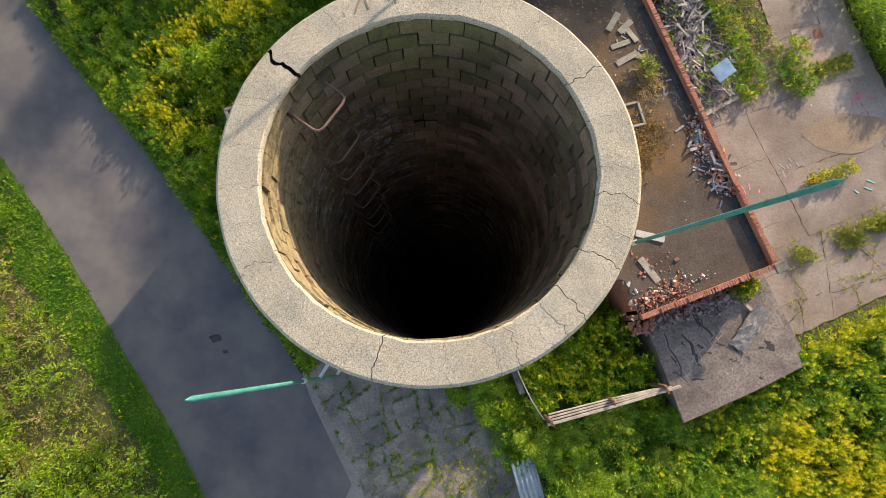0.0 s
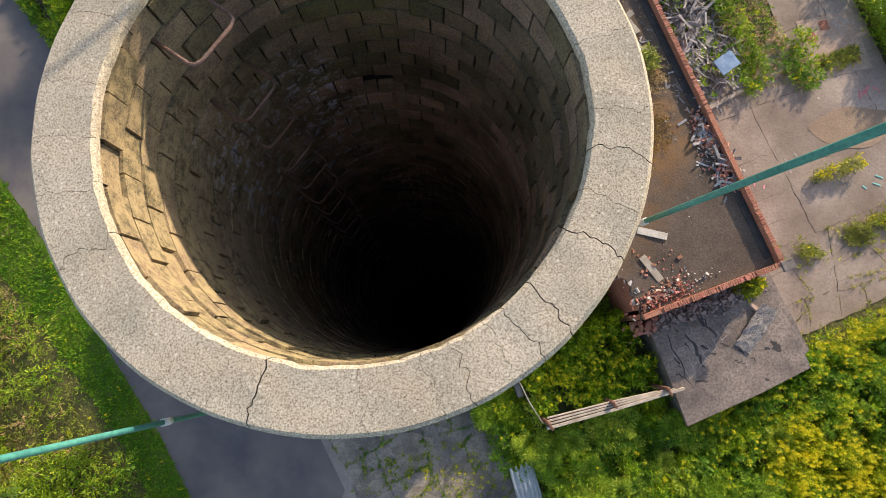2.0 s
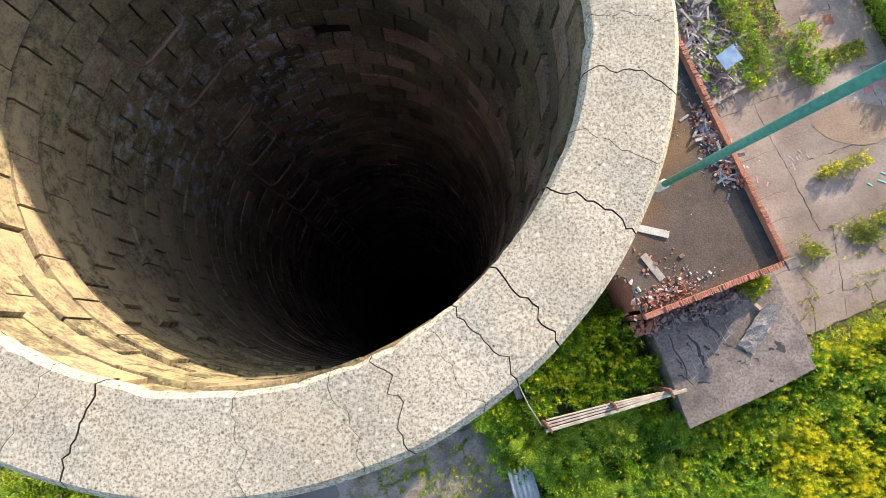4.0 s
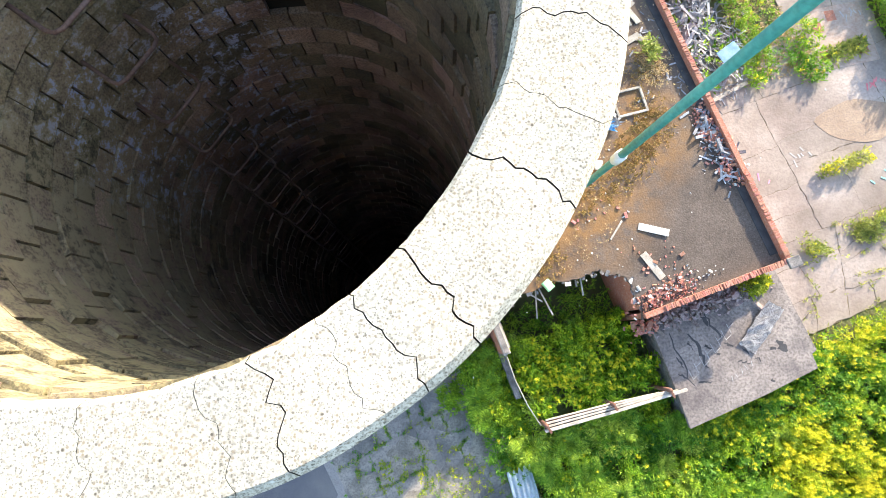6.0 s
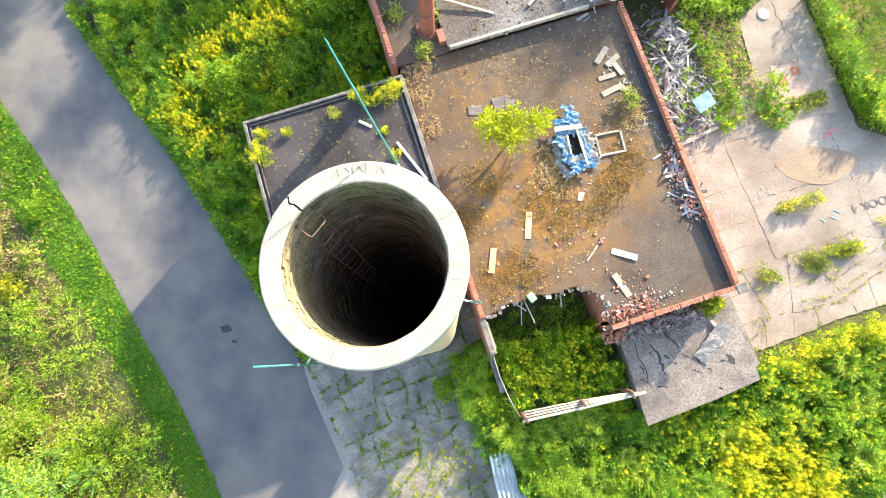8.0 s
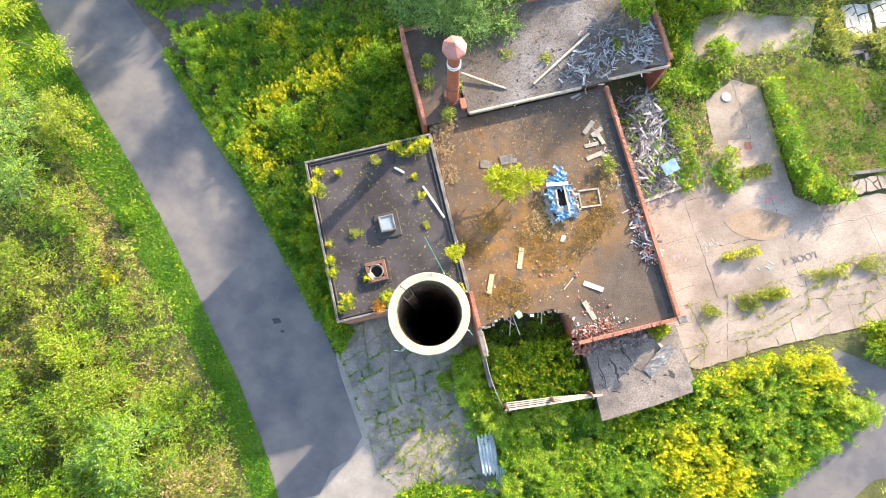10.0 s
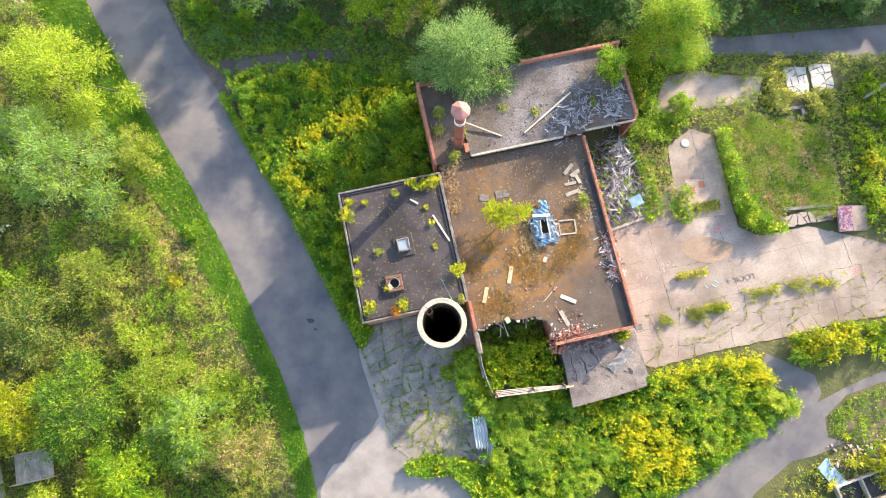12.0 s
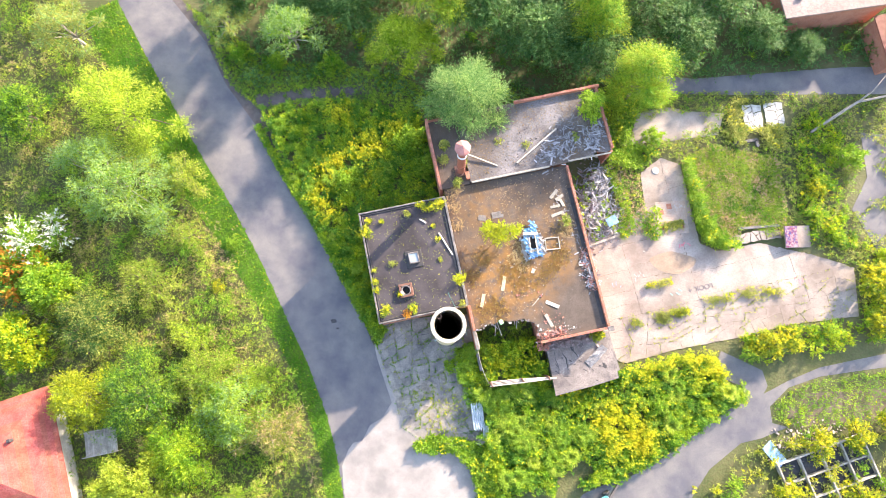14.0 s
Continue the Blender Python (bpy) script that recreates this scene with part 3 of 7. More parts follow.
def limbs(lobes, r, seed, base=0.0):
    """A tapered trunk with a limb into each lobe."""
    rng = np.random.default_rng(seed)
    bm = bmesh.new()
    top = max(l[2] for l in lobes)
    fork = base + (top - base) * 0.38
    jig = lambda s: Vector(rng.normal(0, s, 3))
    tube([(0, 0, base), Vector((0, 0, base + (fork - base) * 0.5)) + jig(0.06), (0.05, 0, fork), Vector((0, 0, top * 0.8)) + jig(0.15)], r, 9, bm, [1.25, 1.0, 0.8, 0.3])
    for x, y, z, lr in lobes:
        mid = Vector((x * 0.45, y * 0.45, fork + (z - fork) * 0.6)) + jig(0.12)
        tube([(0.02, 0, fork * 0.92), mid, (x, y, z), (x * 1.25, y * 1.25, z + lr * 0.5)], r * 0.5, 6, bm, [1, 0.7, 0.4, 0.15])
    return bm


def tree(lobes, n, leaf, size, label, at, seed, trunk=0.2, bark="bark", second=None, droop=0.0, category="tree", name="tree", turn=0.0, scale=1.0, clump=14):
    ob = thing(name, label, category, pose(*at, 0, 0, turn) @ Matrix.Scale(scale, 4))
    part("trunk", limbs(lobes, trunk, seed), M[bark], ob, smooth=True)
    part("crown", crown("crown", lobes, n, M[leaf], size, seed, second, clump, droop), None, ob)
    return ob


def mound(rx, ry, h, n, seed, turn=0.0):
    """Lobes (x, y, z, r) of a broad uneven crown, rx by ry wide and h high."""
    r = np.random.default_rng(seed)
    out = [(0, 0, h - 1.6, 1.9)]
    ct, st = math.cos(radians(turn)), math.sin(radians(turn))
    for k in range(n):
        a, d = 2.4 * k + r.normal(0, 0.3), math.sqrt((k + 0.7) / n)
        x, y = rx * 0.84 * d * math.cos(a), ry * 0.84 * d * math.sin(a)
        lr = r.uniform(0.75, 1.25) * (1.9 - 0.6 * d) * min(rx, ry) / 4.2
        out.append((x * ct - y * st, x * st + y * ct, max(lr, h * (1 - 0.55 * d * d) - lr * 0.8 + r.normal(0, 0.35)), lr))
    return out


def fern(name, label, n, leaf, seed, reach=(0.55, 1.0), at=(0, 0, 0)):
    """A clump of arching feathery fronds, each a rib with rows of narrow leaflets."""
    r = np.random.default_rng(seed)
    C, A, B = [], [], []
    for k in range(n):
        a, ln, up = r.uniform(0, 6.283), r.uniform(*reach), r.uniform(0.5, 1.4)
        d = np.array([math.cos(a), math.sin(a), 0])
        side = np.array([-math.sin(a), math.cos(a), 0])
        for q in range(13):
            f = (q + 1) / 13
            c = d * ln * f + np.array([0, 0, 0.25 + up * ln * (1.5 * f - 1.05 * f * f)])
            l = 0.15 * ln * (1.15 - f) + 0.03
            for s in (-1, 1):
                ax = (side * s + d * 0.75 + np.array([0, 0, r.normal(0.1, 0.2)])) * l
                C.append(c + ax)
                A.append(ax)
                B.append(d * 0.024 + np.array([0, 0, r.normal(0, 0.012)]))
    ob = solo(name, diamonds(name, [(np.array(C), np.array(A), np.array(B), leaf)]), None, label, "weeds", pose(*at))
    return ob


def clip(poly, a, b, c):
    """The part of a polygon where a*x + b*y <= c."""
    out = []
    for i in range(len(poly)):
        p, q = poly[i - 1], poly[i]
        dp, dq = a * p[0] + b * p[1] - c, a * q[0] + b * q[1] - c
        if (dp < 0) != (dq < 0):
            t = dp / (dp - dq)
            out.append((p[0] + t * (q[0] - p[0]), p[1] + t * (q[1] - p[1])))
        if dq <= 0:
            out.append(q)
    return out


def area_of(poly):
    return abs(sum(poly[k][0] * poly[k - 1][1] - poly[k - 1][0] * poly[k][1] for k in range(len(poly)))) / 2


def split(poly, least, turn, rng, skew=9.0, slender=1.3):
    """Cracks a polygon again and again, across or along the turn (degrees), into pieces of about the least area. least may be a rule of the place."""
    x, y = sum(q[0] for q in poly) / len(poly), sum(q[1] for q in poly) / len(poly)
    if area_of(poly) < (least(x, y) if callable(least) else least) * rng.uniform(0.7, 2.2):
        return [poly]
    c, s_ = math.cos(radians(turn)), math.sin(radians(turn))
    us, vs = [q[0] * c + q[1] * s_ for q in poly], [q[1] * c - q[0] * s_ for q in poly]
    lu, lv = max(us) - min(us), max(vs) - min(vs)
    a = radians(turn + rng.normal(0, skew) + (0 if lu > slender * lv * rng.uniform(0.6, 1.4) else 90))
    f = rng.uniform(0.34, 0.66)
    u, v = min(us) + lu * f, min(vs) + lv * f
    px, py = u * c - v * s_, u * s_ + v * c
    nx, ny = math.cos(a), math.sin(a)
    d = nx * px + ny * py
    one, two = clip(poly, nx, ny, d), clip(poly, -nx, -ny, -d)
    if len(one) < 3 or len(two) < 3:
        return [poly]
    return split(one, least, turn, rng, skew, slender) + split(two, least, turn, rng, skew, slender)


def broken(parent, cells, gap, z, thick, material, rng, name="slab", rough_edge=0.0):
    """Lays pieces of paving side by side, with open ragged joints between them."""
    for cell in cells:
        x, y = sum(q[0] for q in cell) / len(cell), sum(q[1] for q in cell) / len(cell)
        if area_of(cell) < 0.05:
            continue
        fine = []
        for k in range(len(cell)):
            p, q = cell[k - 1], cell[k]
            l = math.hypot(q[0] - p[0], q[1] - p[1])
            steps = max(1, int(l / 0.45)) if rough_edge else 1
            for t in range(steps):
                gx, gy = p[0] + (q[0] - p[0]) * t / steps, p[1] + (q[1] - p[1]) * t / steps
                d = max(0.3, math.hypot(gx - x, gy - y))
                wob = rough_edge * noise.noise(Vector((gx * 1.9, gy * 1.9, 0)))
                wob2 = rough_edge * noise.noise(Vector((gx * 1.9, gy * 1.9, 7)))
                inset = gap * (0.6 + 0.9 * noise.noise(Vector((gx, gy, 3))) ** 2 + rng.random())
                fine.append((gx + wob - (gx - x) / d * inset, gy + wob2 - (gy - y) / d * inset))
        part(name, prism(fine, z - thick, z + rng.uniform(-0.012, 0.012)), material, parent)


# ---- ground, road, paving ----
TURN_B = 20.3                                  # how the buildings stand to the compass
RB = pose(0, 0, 0, 0, 0, TURN_B)


def W(u, v):
    """A place of the buildings' own plan in the world."""
    p = RB @ Vector((u, v, 0))
    return (p.x, p.y)


bm = bmesh.new()
bmesh.ops.create_grid(bm, x_segments=1, y_segments=1, size=1500)
solo("ground", bm, M["ground"], "rough overgrown soil with grass and weeds", "ground", kind="structure")

ROAD_L = [(-90, 84), (-56.1, 42.5), (-49.2, 33.8), (-43.4, 26.7), (-37.2, 19.4), (-31.7, 13.2), (-26.3, 6.4), (-21.8, 0.0), (-17.8, -5.5), (-14.0, -11.8), (-12.0, -16.0), (-10.3, -20.5), (-7.5, -30), (-2, -55)]
ROAD_R = [(-80, 84), (-47.9, 43.7), (-41.3, 37.7), (-37.0, 31.6), (-31.2, 25.9), (-26.2, 19.4), (-21.5, 14.3), (-16.4, 7.8), (-11.8, 1.6), (-9.1, -2.6), (-6.4, -7.3), (-4.2, -12.0), (-2.2, -16.0), (-1.0, -21.0), (1.5, -30), (8, -55)]
solo("road", prism(ROAD_L + ROAD_R[::-1], -0.2, 0.03), M["asphalt"], "smooth grey asphalt road with sun and shade patches in its colour", "road", kind="structure")
VERGE_W = [2.2 + 3.4 * min(1.0, max(0.0, (y + 2) / 26)) for x, y in ROAD_L]      # the mown strip narrows to the south
VERGE_EDGE = [(x - 0.82 * w, y - 0.57 * w) for (x, y), w in zip(ROAD_L, VERGE_W)]
solo("verge", prism(ROAD_L[1:13] + VERGE_EDGE[1:13][::-1], -0.1, 0.015), M["lawn"], "mown green grass verge along the road", "grass", kind="structure")

SHOULDER = [(-46.9, 44.3), (-40.2, 38.3), (-35.7, 32.2), (-29.6, 26.6), (-25.0, 20.4), (-20.8, 14.9)]
solo("road_shoulder", prism(ROAD_R[1:7] + SHOULDER[::-1], -0.1, 0.024), M["pathsoil"], "strip of brown grit along the road's edge", "soil", kind="structure")

rng = np.random.default_rng(11)
APRON = [(-9.6, -0.9), (-8.2, 1.6), (3.0, 4.0), (4.2, -2.0), (6.8, -10.3), (5.6, -12.6), (-1.5, -13.0), (-4.0, -11.8), (-6.2, -7.2)]
apron = thing("apron", "cracked grey paving with weeds in its joints", "paving", kind="structure")
APRON_CELLS = split(APRON, 2.4, 30, rng, 14, 1.1)
broken(apron, APRON_CELLS, 0.035, 0.06, 0.2, M["apron"], rng, rough_edge=0.22)
for x, y, r, turn in ((-1.6, -6.6, 1.5, 20), (1.6, -8.6, 1.7, 70), (0.6, -4.4, 1.2, 130), (-4.2, -8.4, 1.1, 200), (3.0, -6.0, 1.1, 250), (-0.6, -10.4, 1.5, 310)):
    rim = [(r * math.cos(6.283 * k / 26) * (1 + 0.55 * noise.noise(Vector((math.cos(6.283 * k / 26) * 1.6 + x, math.sin(6.283 * k / 26) * 1.6, y)))), 0.7 * r * math.sin(6.283 * k / 26) * (1 + 0.55 * noise.noise(Vector((math.cos(6.283 * k / 26) * 1.6, math.sin(6.283 * k / 26) * 1.6 + y, x))))) for k in range(26)]
    solo("grit_drift", prism(rim, 0.0, 0.016), M["grit"], "drift of pale grit washed over the paving", "grit", pose(x, y, 0.062, 0, 0, turn), group="grit drifts")
# the edge over the road runs along the chimney's shadow, painting sunlit ground
MOUTH = [(-10.9, -17.6), (-10.5, -15.6), (-10.0, -14.6), (-8.9, -14.2), (-8.2, -12.1), (-6.8, -11.0), (-5.9, -8.9), (-8.7, -3.7), (-9.4, -2.0), (-8.0, 1.4), (3.0, 3.6), (4.0, -3.0), (6.4, -10.6), (6.9, -12.0), (6.0, -14.6), (7.0, -18.8), (7.5, -26), (-6, -32), (-7.6, -28), (-9.2, -23), (-10.2, -20.4)]
solo("forecourt", prism(MOUTH, -0.1, 0.036), M["forecourt"], "worn asphalt forecourt beside the road, paled where the sun falls", "paving", kind="structure")

PAD = [W(20.6, -2.0), W(21.5, -7.0), (24, 0.6), (30.5, 3.4), (37.9, 5.9), (45.2, 8.9), (54.2, 11.3), (53.4, 17.8), (49.5, 18.6), (40.5, 19.4), (35.0, 17.4), (32.4, 18.2), (31.2, 22.0), (29.0, 29.0), (26.3, 29.6), (23.6, 27.0), (24.5, 22.5), W(26.8, 10.4), W(20.6, 9.0)]
pad = thing("yard_slab", "pale cracked concrete yard slab", "paving", kind="structure")
worn = lambda x, y: 3.2 if y < 6.5 + 0.39 * (x - 25.5) else 26.0        # the slabs south of the long joint are shattered
NORTH_OF = clip(PAD, 0.364, -0.931, 0.364 * 24.6 - 0.931 * 7.1)           # split first along the long joint
SOUTH_OF = clip(PAD, -0.364, 0.931, -0.364 * 24.6 + 0.931 * 7.1)
PAD_CELLS = split(NORTH_OF, 24.0, 21, rng, 3, 1.6) + split(SOUTH_OF, worn, 21, rng, 15, 1.9)
solo("slab_bed", prism(PAD, -0.1, 0.042), M["dirt"], "brown dirt in the cracks of the yard slab", "soil", kind="structure")
broken(pad, PAD_CELLS, 0.018, 0.06, 0.2, M["pad"], rng, rough_edge=0.20)

TRACK = [(20.0, -16.4), (22.5, -14.9), (25.1, -13.9), (29.5, -10.7), (35.3, -5.3), (39.4, -1.9), (39.4, -0.2), (37.0, 0.4), (35.9, 3.0), (36.2, 4.0), (38.6, 3.3), (41.7, 2.3), (42.5, 0.4), (42.0, -0.7), (45.2, 1.5), (49.2, 3.8), (53.9, 5.5), (75, 13), (75, 10), (53.9, 4.0), (49.2, 2.6), (45.2, 0.6), (42.9, -2.2), (43.3, -4.2), (45.3, -4.4), (42.0, -6.3), (39.4, -7.3), (35.6, -11.1), (34.4, -13.3), (31, -20), (30, -26), (14, -26)]
solo("track", prism(TRACK, -0.1, 0.03), M["asphalt"], "worn grey asphalt track with bluish and beige painted patches", "road", kind="structure")
solo("yard_lane", prism([(22.0, 42.0), (30, 42.3), (51.2, 47.2), (62, 49), (62, 44.6), (51.3, 43.0), (40, 41.2), (29.5, 39.8), (22, 38.6)], -0.1, 0.03), M["asphalt"], "old blue-grey asphalt lane behind the ruins", "road", kind="structure")
solo("back_slab", prism([(21.6, 30.9), (27, 32.2), (34.0, 34.2), (34.6, 37.6), (30, 37.2), (26.5, 37.4), (22.4, 35.8)], -0.1, 0.05), M["pad"], "pale crumbling concrete slab in the weeds", "paving", kind="structure")
solo("side_lane", prism([(53.0, 26.0), (55, 31), (54.0, 37.5), (60, 38), (64, 30), (62, 18), (57, 20)], -0.1, 0.03), M["asphalt"], "broken asphalt lane among shrubs", "road", kind="structure")
solo("cross_path", prism([(-32.5, 30.6), (-26, 32.6), (-17.5, 34.6), (-16.5, 33.4), (-20.3, 31.6), (-31.4, 28.2)], -0.1, 0.02), M["pathsoil"], "narrow dark path leading off the road", "path", kind="structure")

# ---- chimney ----
CX, CY, CTOP = -0.12, 1.10, 33.2
R_OUT, R_IN, CAP_H = 1.30, 1.03, 0.16
chimney = thing("chimney", "tall round masonry chimney with a pale cracked concrete cap", "chimney", pose(CX, CY, 0))
part("shaft", lathe([(1.72, 0.0), (1.28, CTOP - 1.2), (1.26, CTOP - CAP_H)], 72), M["shaft"], chimney, "buff masonry shaft", True)
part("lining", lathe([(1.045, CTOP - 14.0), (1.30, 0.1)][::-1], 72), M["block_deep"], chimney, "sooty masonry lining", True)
part("backing", lathe([(1.078, CTOP - 14.1), (1.078, CTOP - 0.02)][::-1], 72), M["mortar"], chimney, "black mortar joints", True)
# black disc: the darkness deep in the flue is put into its colour
part("floor", lathe([(0.0, 0.12), (1.4, 0.12)][::-1], 24), M["shade_black"], chimney, "black disc closing the flue, painted for its deep shade")

# the cap, cast in one ring and split by radial cracks
CRACKS = sorted((143, 157, 172, 185.5, 197, 210.5, 228.3, 247.4, 255.5, 275.7, 288.5, 295, 303.8, 308.5, 316, 331.7, 341, 351.5, 0.8, 17.5, 32, 55.5, 74, 100, 122))
WIDE = {143: 0.013, 351.5: 0.0018, 331.7: 0.0023, 316: 0.0022, 308.5: 0.0016, 255.5: 0.0024, 32: 0.0026, 295: 0.0016, 210.5: 0.0014}


def zig(a, r):
    """How a crack at angle a (degrees) wanders on its way out."""
    f = (r - R_IN) / (R_OUT - R_IN)
    turn, a = radians(a), a % 360
    return turn + 0.03 * noise.noise(Vector((a * 3.7, f * 2.2, 0))) + 0.026 * noise.noise(Vector((a * 5.1, f * 6.0, 4))) + 0.02 * noise.noise(Vector((a * 7.3, f * 15.0, 9)))


def cap_segment(a0, a1, g0, g1):
    bm = bmesh.new()
    n = max(4, int(abs(a1 - a0) / 1.5))
    rs = [R_IN + 0.012] + [R_IN + 0.018 * q for q in range(2, 14)] + [R_OUT - 0.02]
    rows = []
    for k in range(n + 1):
        f = k / n
        row = []
        prof = [(R_IN + 0.03, -0.05), (R_IN, -0.045), (R_IN, -0.015)] + [(r, 0.0) for r in rs] + [(R_OUT, -0.022), (R_OUT + 0.004, -CAP_H * 0.6), (R_OUT - 0.02, -CAP_H)]
        for r, z in prof:
            b0, b1 = zig(a0, min(max(r, R_IN), R_OUT)) + g0 / r, zig(a1, min(max(r, R_IN), R_OUT)) - g1 / r
            a = b0 + (b1 - b0) * f
            wob = 0.003 * math.sin(a * 5 + 1) + 0.0015 * math.sin(a * 23 + 2)
            chip = noise.noise(Vector((r * math.cos(a) * 22, r * math.sin(a) * 22, 1.5)))
            rr = r + (wob + 0.012 * max(0, chip - 0.05) if r < R_IN + 0.03 else wob * 0.5 if r > R_OUT - 0.03 else 0)
            zz = z + (noise.noise(Vector((rr * math.cos(a) * 6, rr * math.sin(a) * 6, 0))) * 0.006 if z > -0.05 else 0)
            row.append(bm.verts.new((rr * math.cos(a), rr * math.sin(a), CTOP + zz)))
        rows.append(row)
    for p, q in zip(rows, rows[1:]):
        for i in range(len(p) - 1):
            bm.faces.new((p[i], q[i], q[i + 1], p[i + 1]))
        bm.faces.new((p[-1], q[-1], q[0], p[0]))
    for end in (rows[0], rows[-1]):
        low = [bm.verts.new((v.co.x, v.co.y, CTOP - 0.08)) for v in end[2:-2]]
        for i in range(len(low) - 1):
            bm.faces.new((end[2 + i], end[3 + i], low[i + 1], low[i])).material_index = 1                # crack walls coloured black, standing in for shade in the crack
    bmesh.ops.recalc_face_normals(bm, faces=bm.faces)
    return bm


for i, a in enumerate(CRACKS):
    b = CRACKS[(i + 1) % len(CRACKS)] + (360 if i == len(CRACKS) - 1 else 0)
    wide = lambda q: WIDE.get(q % 360, 0.0008)
    part("cap_segment", cap_segment(a, b, wide(a), wide(b)), (M["cap"], M["mortar"]), chimney)
part("bed", lathe([(R_IN + 0.03, CTOP - 0.03), (R_OUT - 0.03, CTOP - 0.03)], 72), M["mortar"], chimney, "dark bed under the cap")
# shallow worn strokes cut into the cap
for a, r, da, dr in [(93, 1.2, 0.0, 0.12), (96, 1.2, 0.03, 0.09), (101, 1.18, 0.0, 0.1), (104, 1.2, 0.02, 0.08), (110, 1.2, 0.0, 0.11), (113, 1.19, -0.03, 0.09), (118, 1.2, 0.0, 0.1), (86, 1.19, 0.0, 0.1), (83, 1.2, 0.03, 0.07)]:
    a0 = radians(a)
    part("stroke", bar(((r - dr / 2) * math.cos(a0 - da), (r - dr / 2) * math.sin(a0 - da), CTOP + 0.002), ((r + dr / 2) * math.cos(a0 + da), (r + dr / 2) * math.sin(a0 + da), CTOP + 0.002), 0.010, 0.004), M["pad"], chimney, "worn scratched stroke")

# wall blocks of the flue: the top courses one by one, the rest as one lot
COURSE, NB = 0.155, 30
brng = np.random.default_rng(5)


def block_verts(w, h, d, sk):
    """A curved block face at radius 1 unit inwards of the backing; returns verts and faces."""
    vs = []
    for z in (0.006, h - 0.006):
        for f in (-0.5, 0.0, 0.5):
            a = f * w
            for r in (R_IN - d, 1.082):
                vs.append((r * math.cos(a), r * math.sin(a), z + (sk if f > 0 else 0)))
    fs = []
    idx = lambda zi, fi, ri: zi * 6 + fi * 2 + ri
    for fi in (0, 1):
        fs.append((idx(0, fi, 0), idx(1, fi, 0), idx(1, fi + 1, 0), idx(0, fi + 1, 0)))
        fs.append((idx(1, fi, 0), idx(1, fi, 1), idx(1, fi + 1, 1), idx(1, fi + 1, 0)))
        fs.append((idx(0, fi, 0), idx(0, fi + 1, 0), idx(0, fi + 1, 1), idx(0, fi, 1)))
    fs.append((idx(0, 0, 0), idx(0, 0, 1), idx(1, 0, 1), idx(1, 0, 0)))
    fs.append((idx(0, 2, 0), idx(1, 2, 0), idx(1, 2, 1), idx(0, 2, 1)))
    return vs, fs


variants = []
for k in range(7):
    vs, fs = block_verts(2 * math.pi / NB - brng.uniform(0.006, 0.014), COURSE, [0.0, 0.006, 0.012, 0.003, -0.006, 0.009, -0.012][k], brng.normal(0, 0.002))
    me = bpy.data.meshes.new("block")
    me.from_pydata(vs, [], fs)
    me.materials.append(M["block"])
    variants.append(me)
allv, allf = [], []
for c in range(89):
    z = CTOP - 0.047 - COURSE * (c + 1)
    off = 0.93 + 0.5 * (c % 2) + brng.normal(0, 0.03)
    for i in range(NB):
        a = 2 * math.pi * (i + off) / NB
        if c < 10:
            ob = new("block", variants[int(brng.integers(7))])
            ob.parent = chimney
            ob.matrix_basis = pose(0, 0, z, 0, 0, math.degrees(a))
        else:
            if brng.random() < 0.006:
                continue
            vs, fs = block_verts(2 * math.pi / NB - brng.uniform(0.006, 0.015), COURSE, brng.normal(0, 0.0042), brng.normal(0, 0.002))
            ca, sa, n0 = math.cos(a), math.sin(a), len(allv)
            allv += [(x * ca - y * sa, x * sa + y * ca, zz + z) for x, y, zz in vs]
            allf += [tuple(n0 + q for q in f) for f in fs]
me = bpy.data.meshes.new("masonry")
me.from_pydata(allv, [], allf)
ob = part("masonry", me, M["block_deep"], chimney, "courses of sooty blocks going down, paled for ambient light")
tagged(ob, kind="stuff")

# ladder of bent rungs in the flue
RUNG_Z = [-0.2, -0.83, -1.26, -1.72, -2.2, -2.68] + [-2.68 - 0.42 * k for k in range(1, 20)]
for z in RUNG_Z:
    ca, rr, w = radians(145.5), 0.77, 0.155
    e, t = Vector((math.cos(ca), math.sin(ca), 0)), Vector((-math.sin(ca), math.cos(ca), 0))
    base = Vector((0, 0, CTOP + z))
    pts = [base + e * 1.06 + t * w, base + e * (rr + 0.05) + t * w, base + e * (rr + 0.014) + t * (w - 0.014), base + e * rr + t * (w - 0.05), base + e * rr - t * (w - 0.05), base + e * (rr + 0.014) - t * (w - 0.014), base + e * (rr + 0.05) - t * w, base + e * 1.06 - t * w]
    part("rung", tube(pts, 0.0105, 7), M["rung"], chimney, "bent rusty iron rung", True)

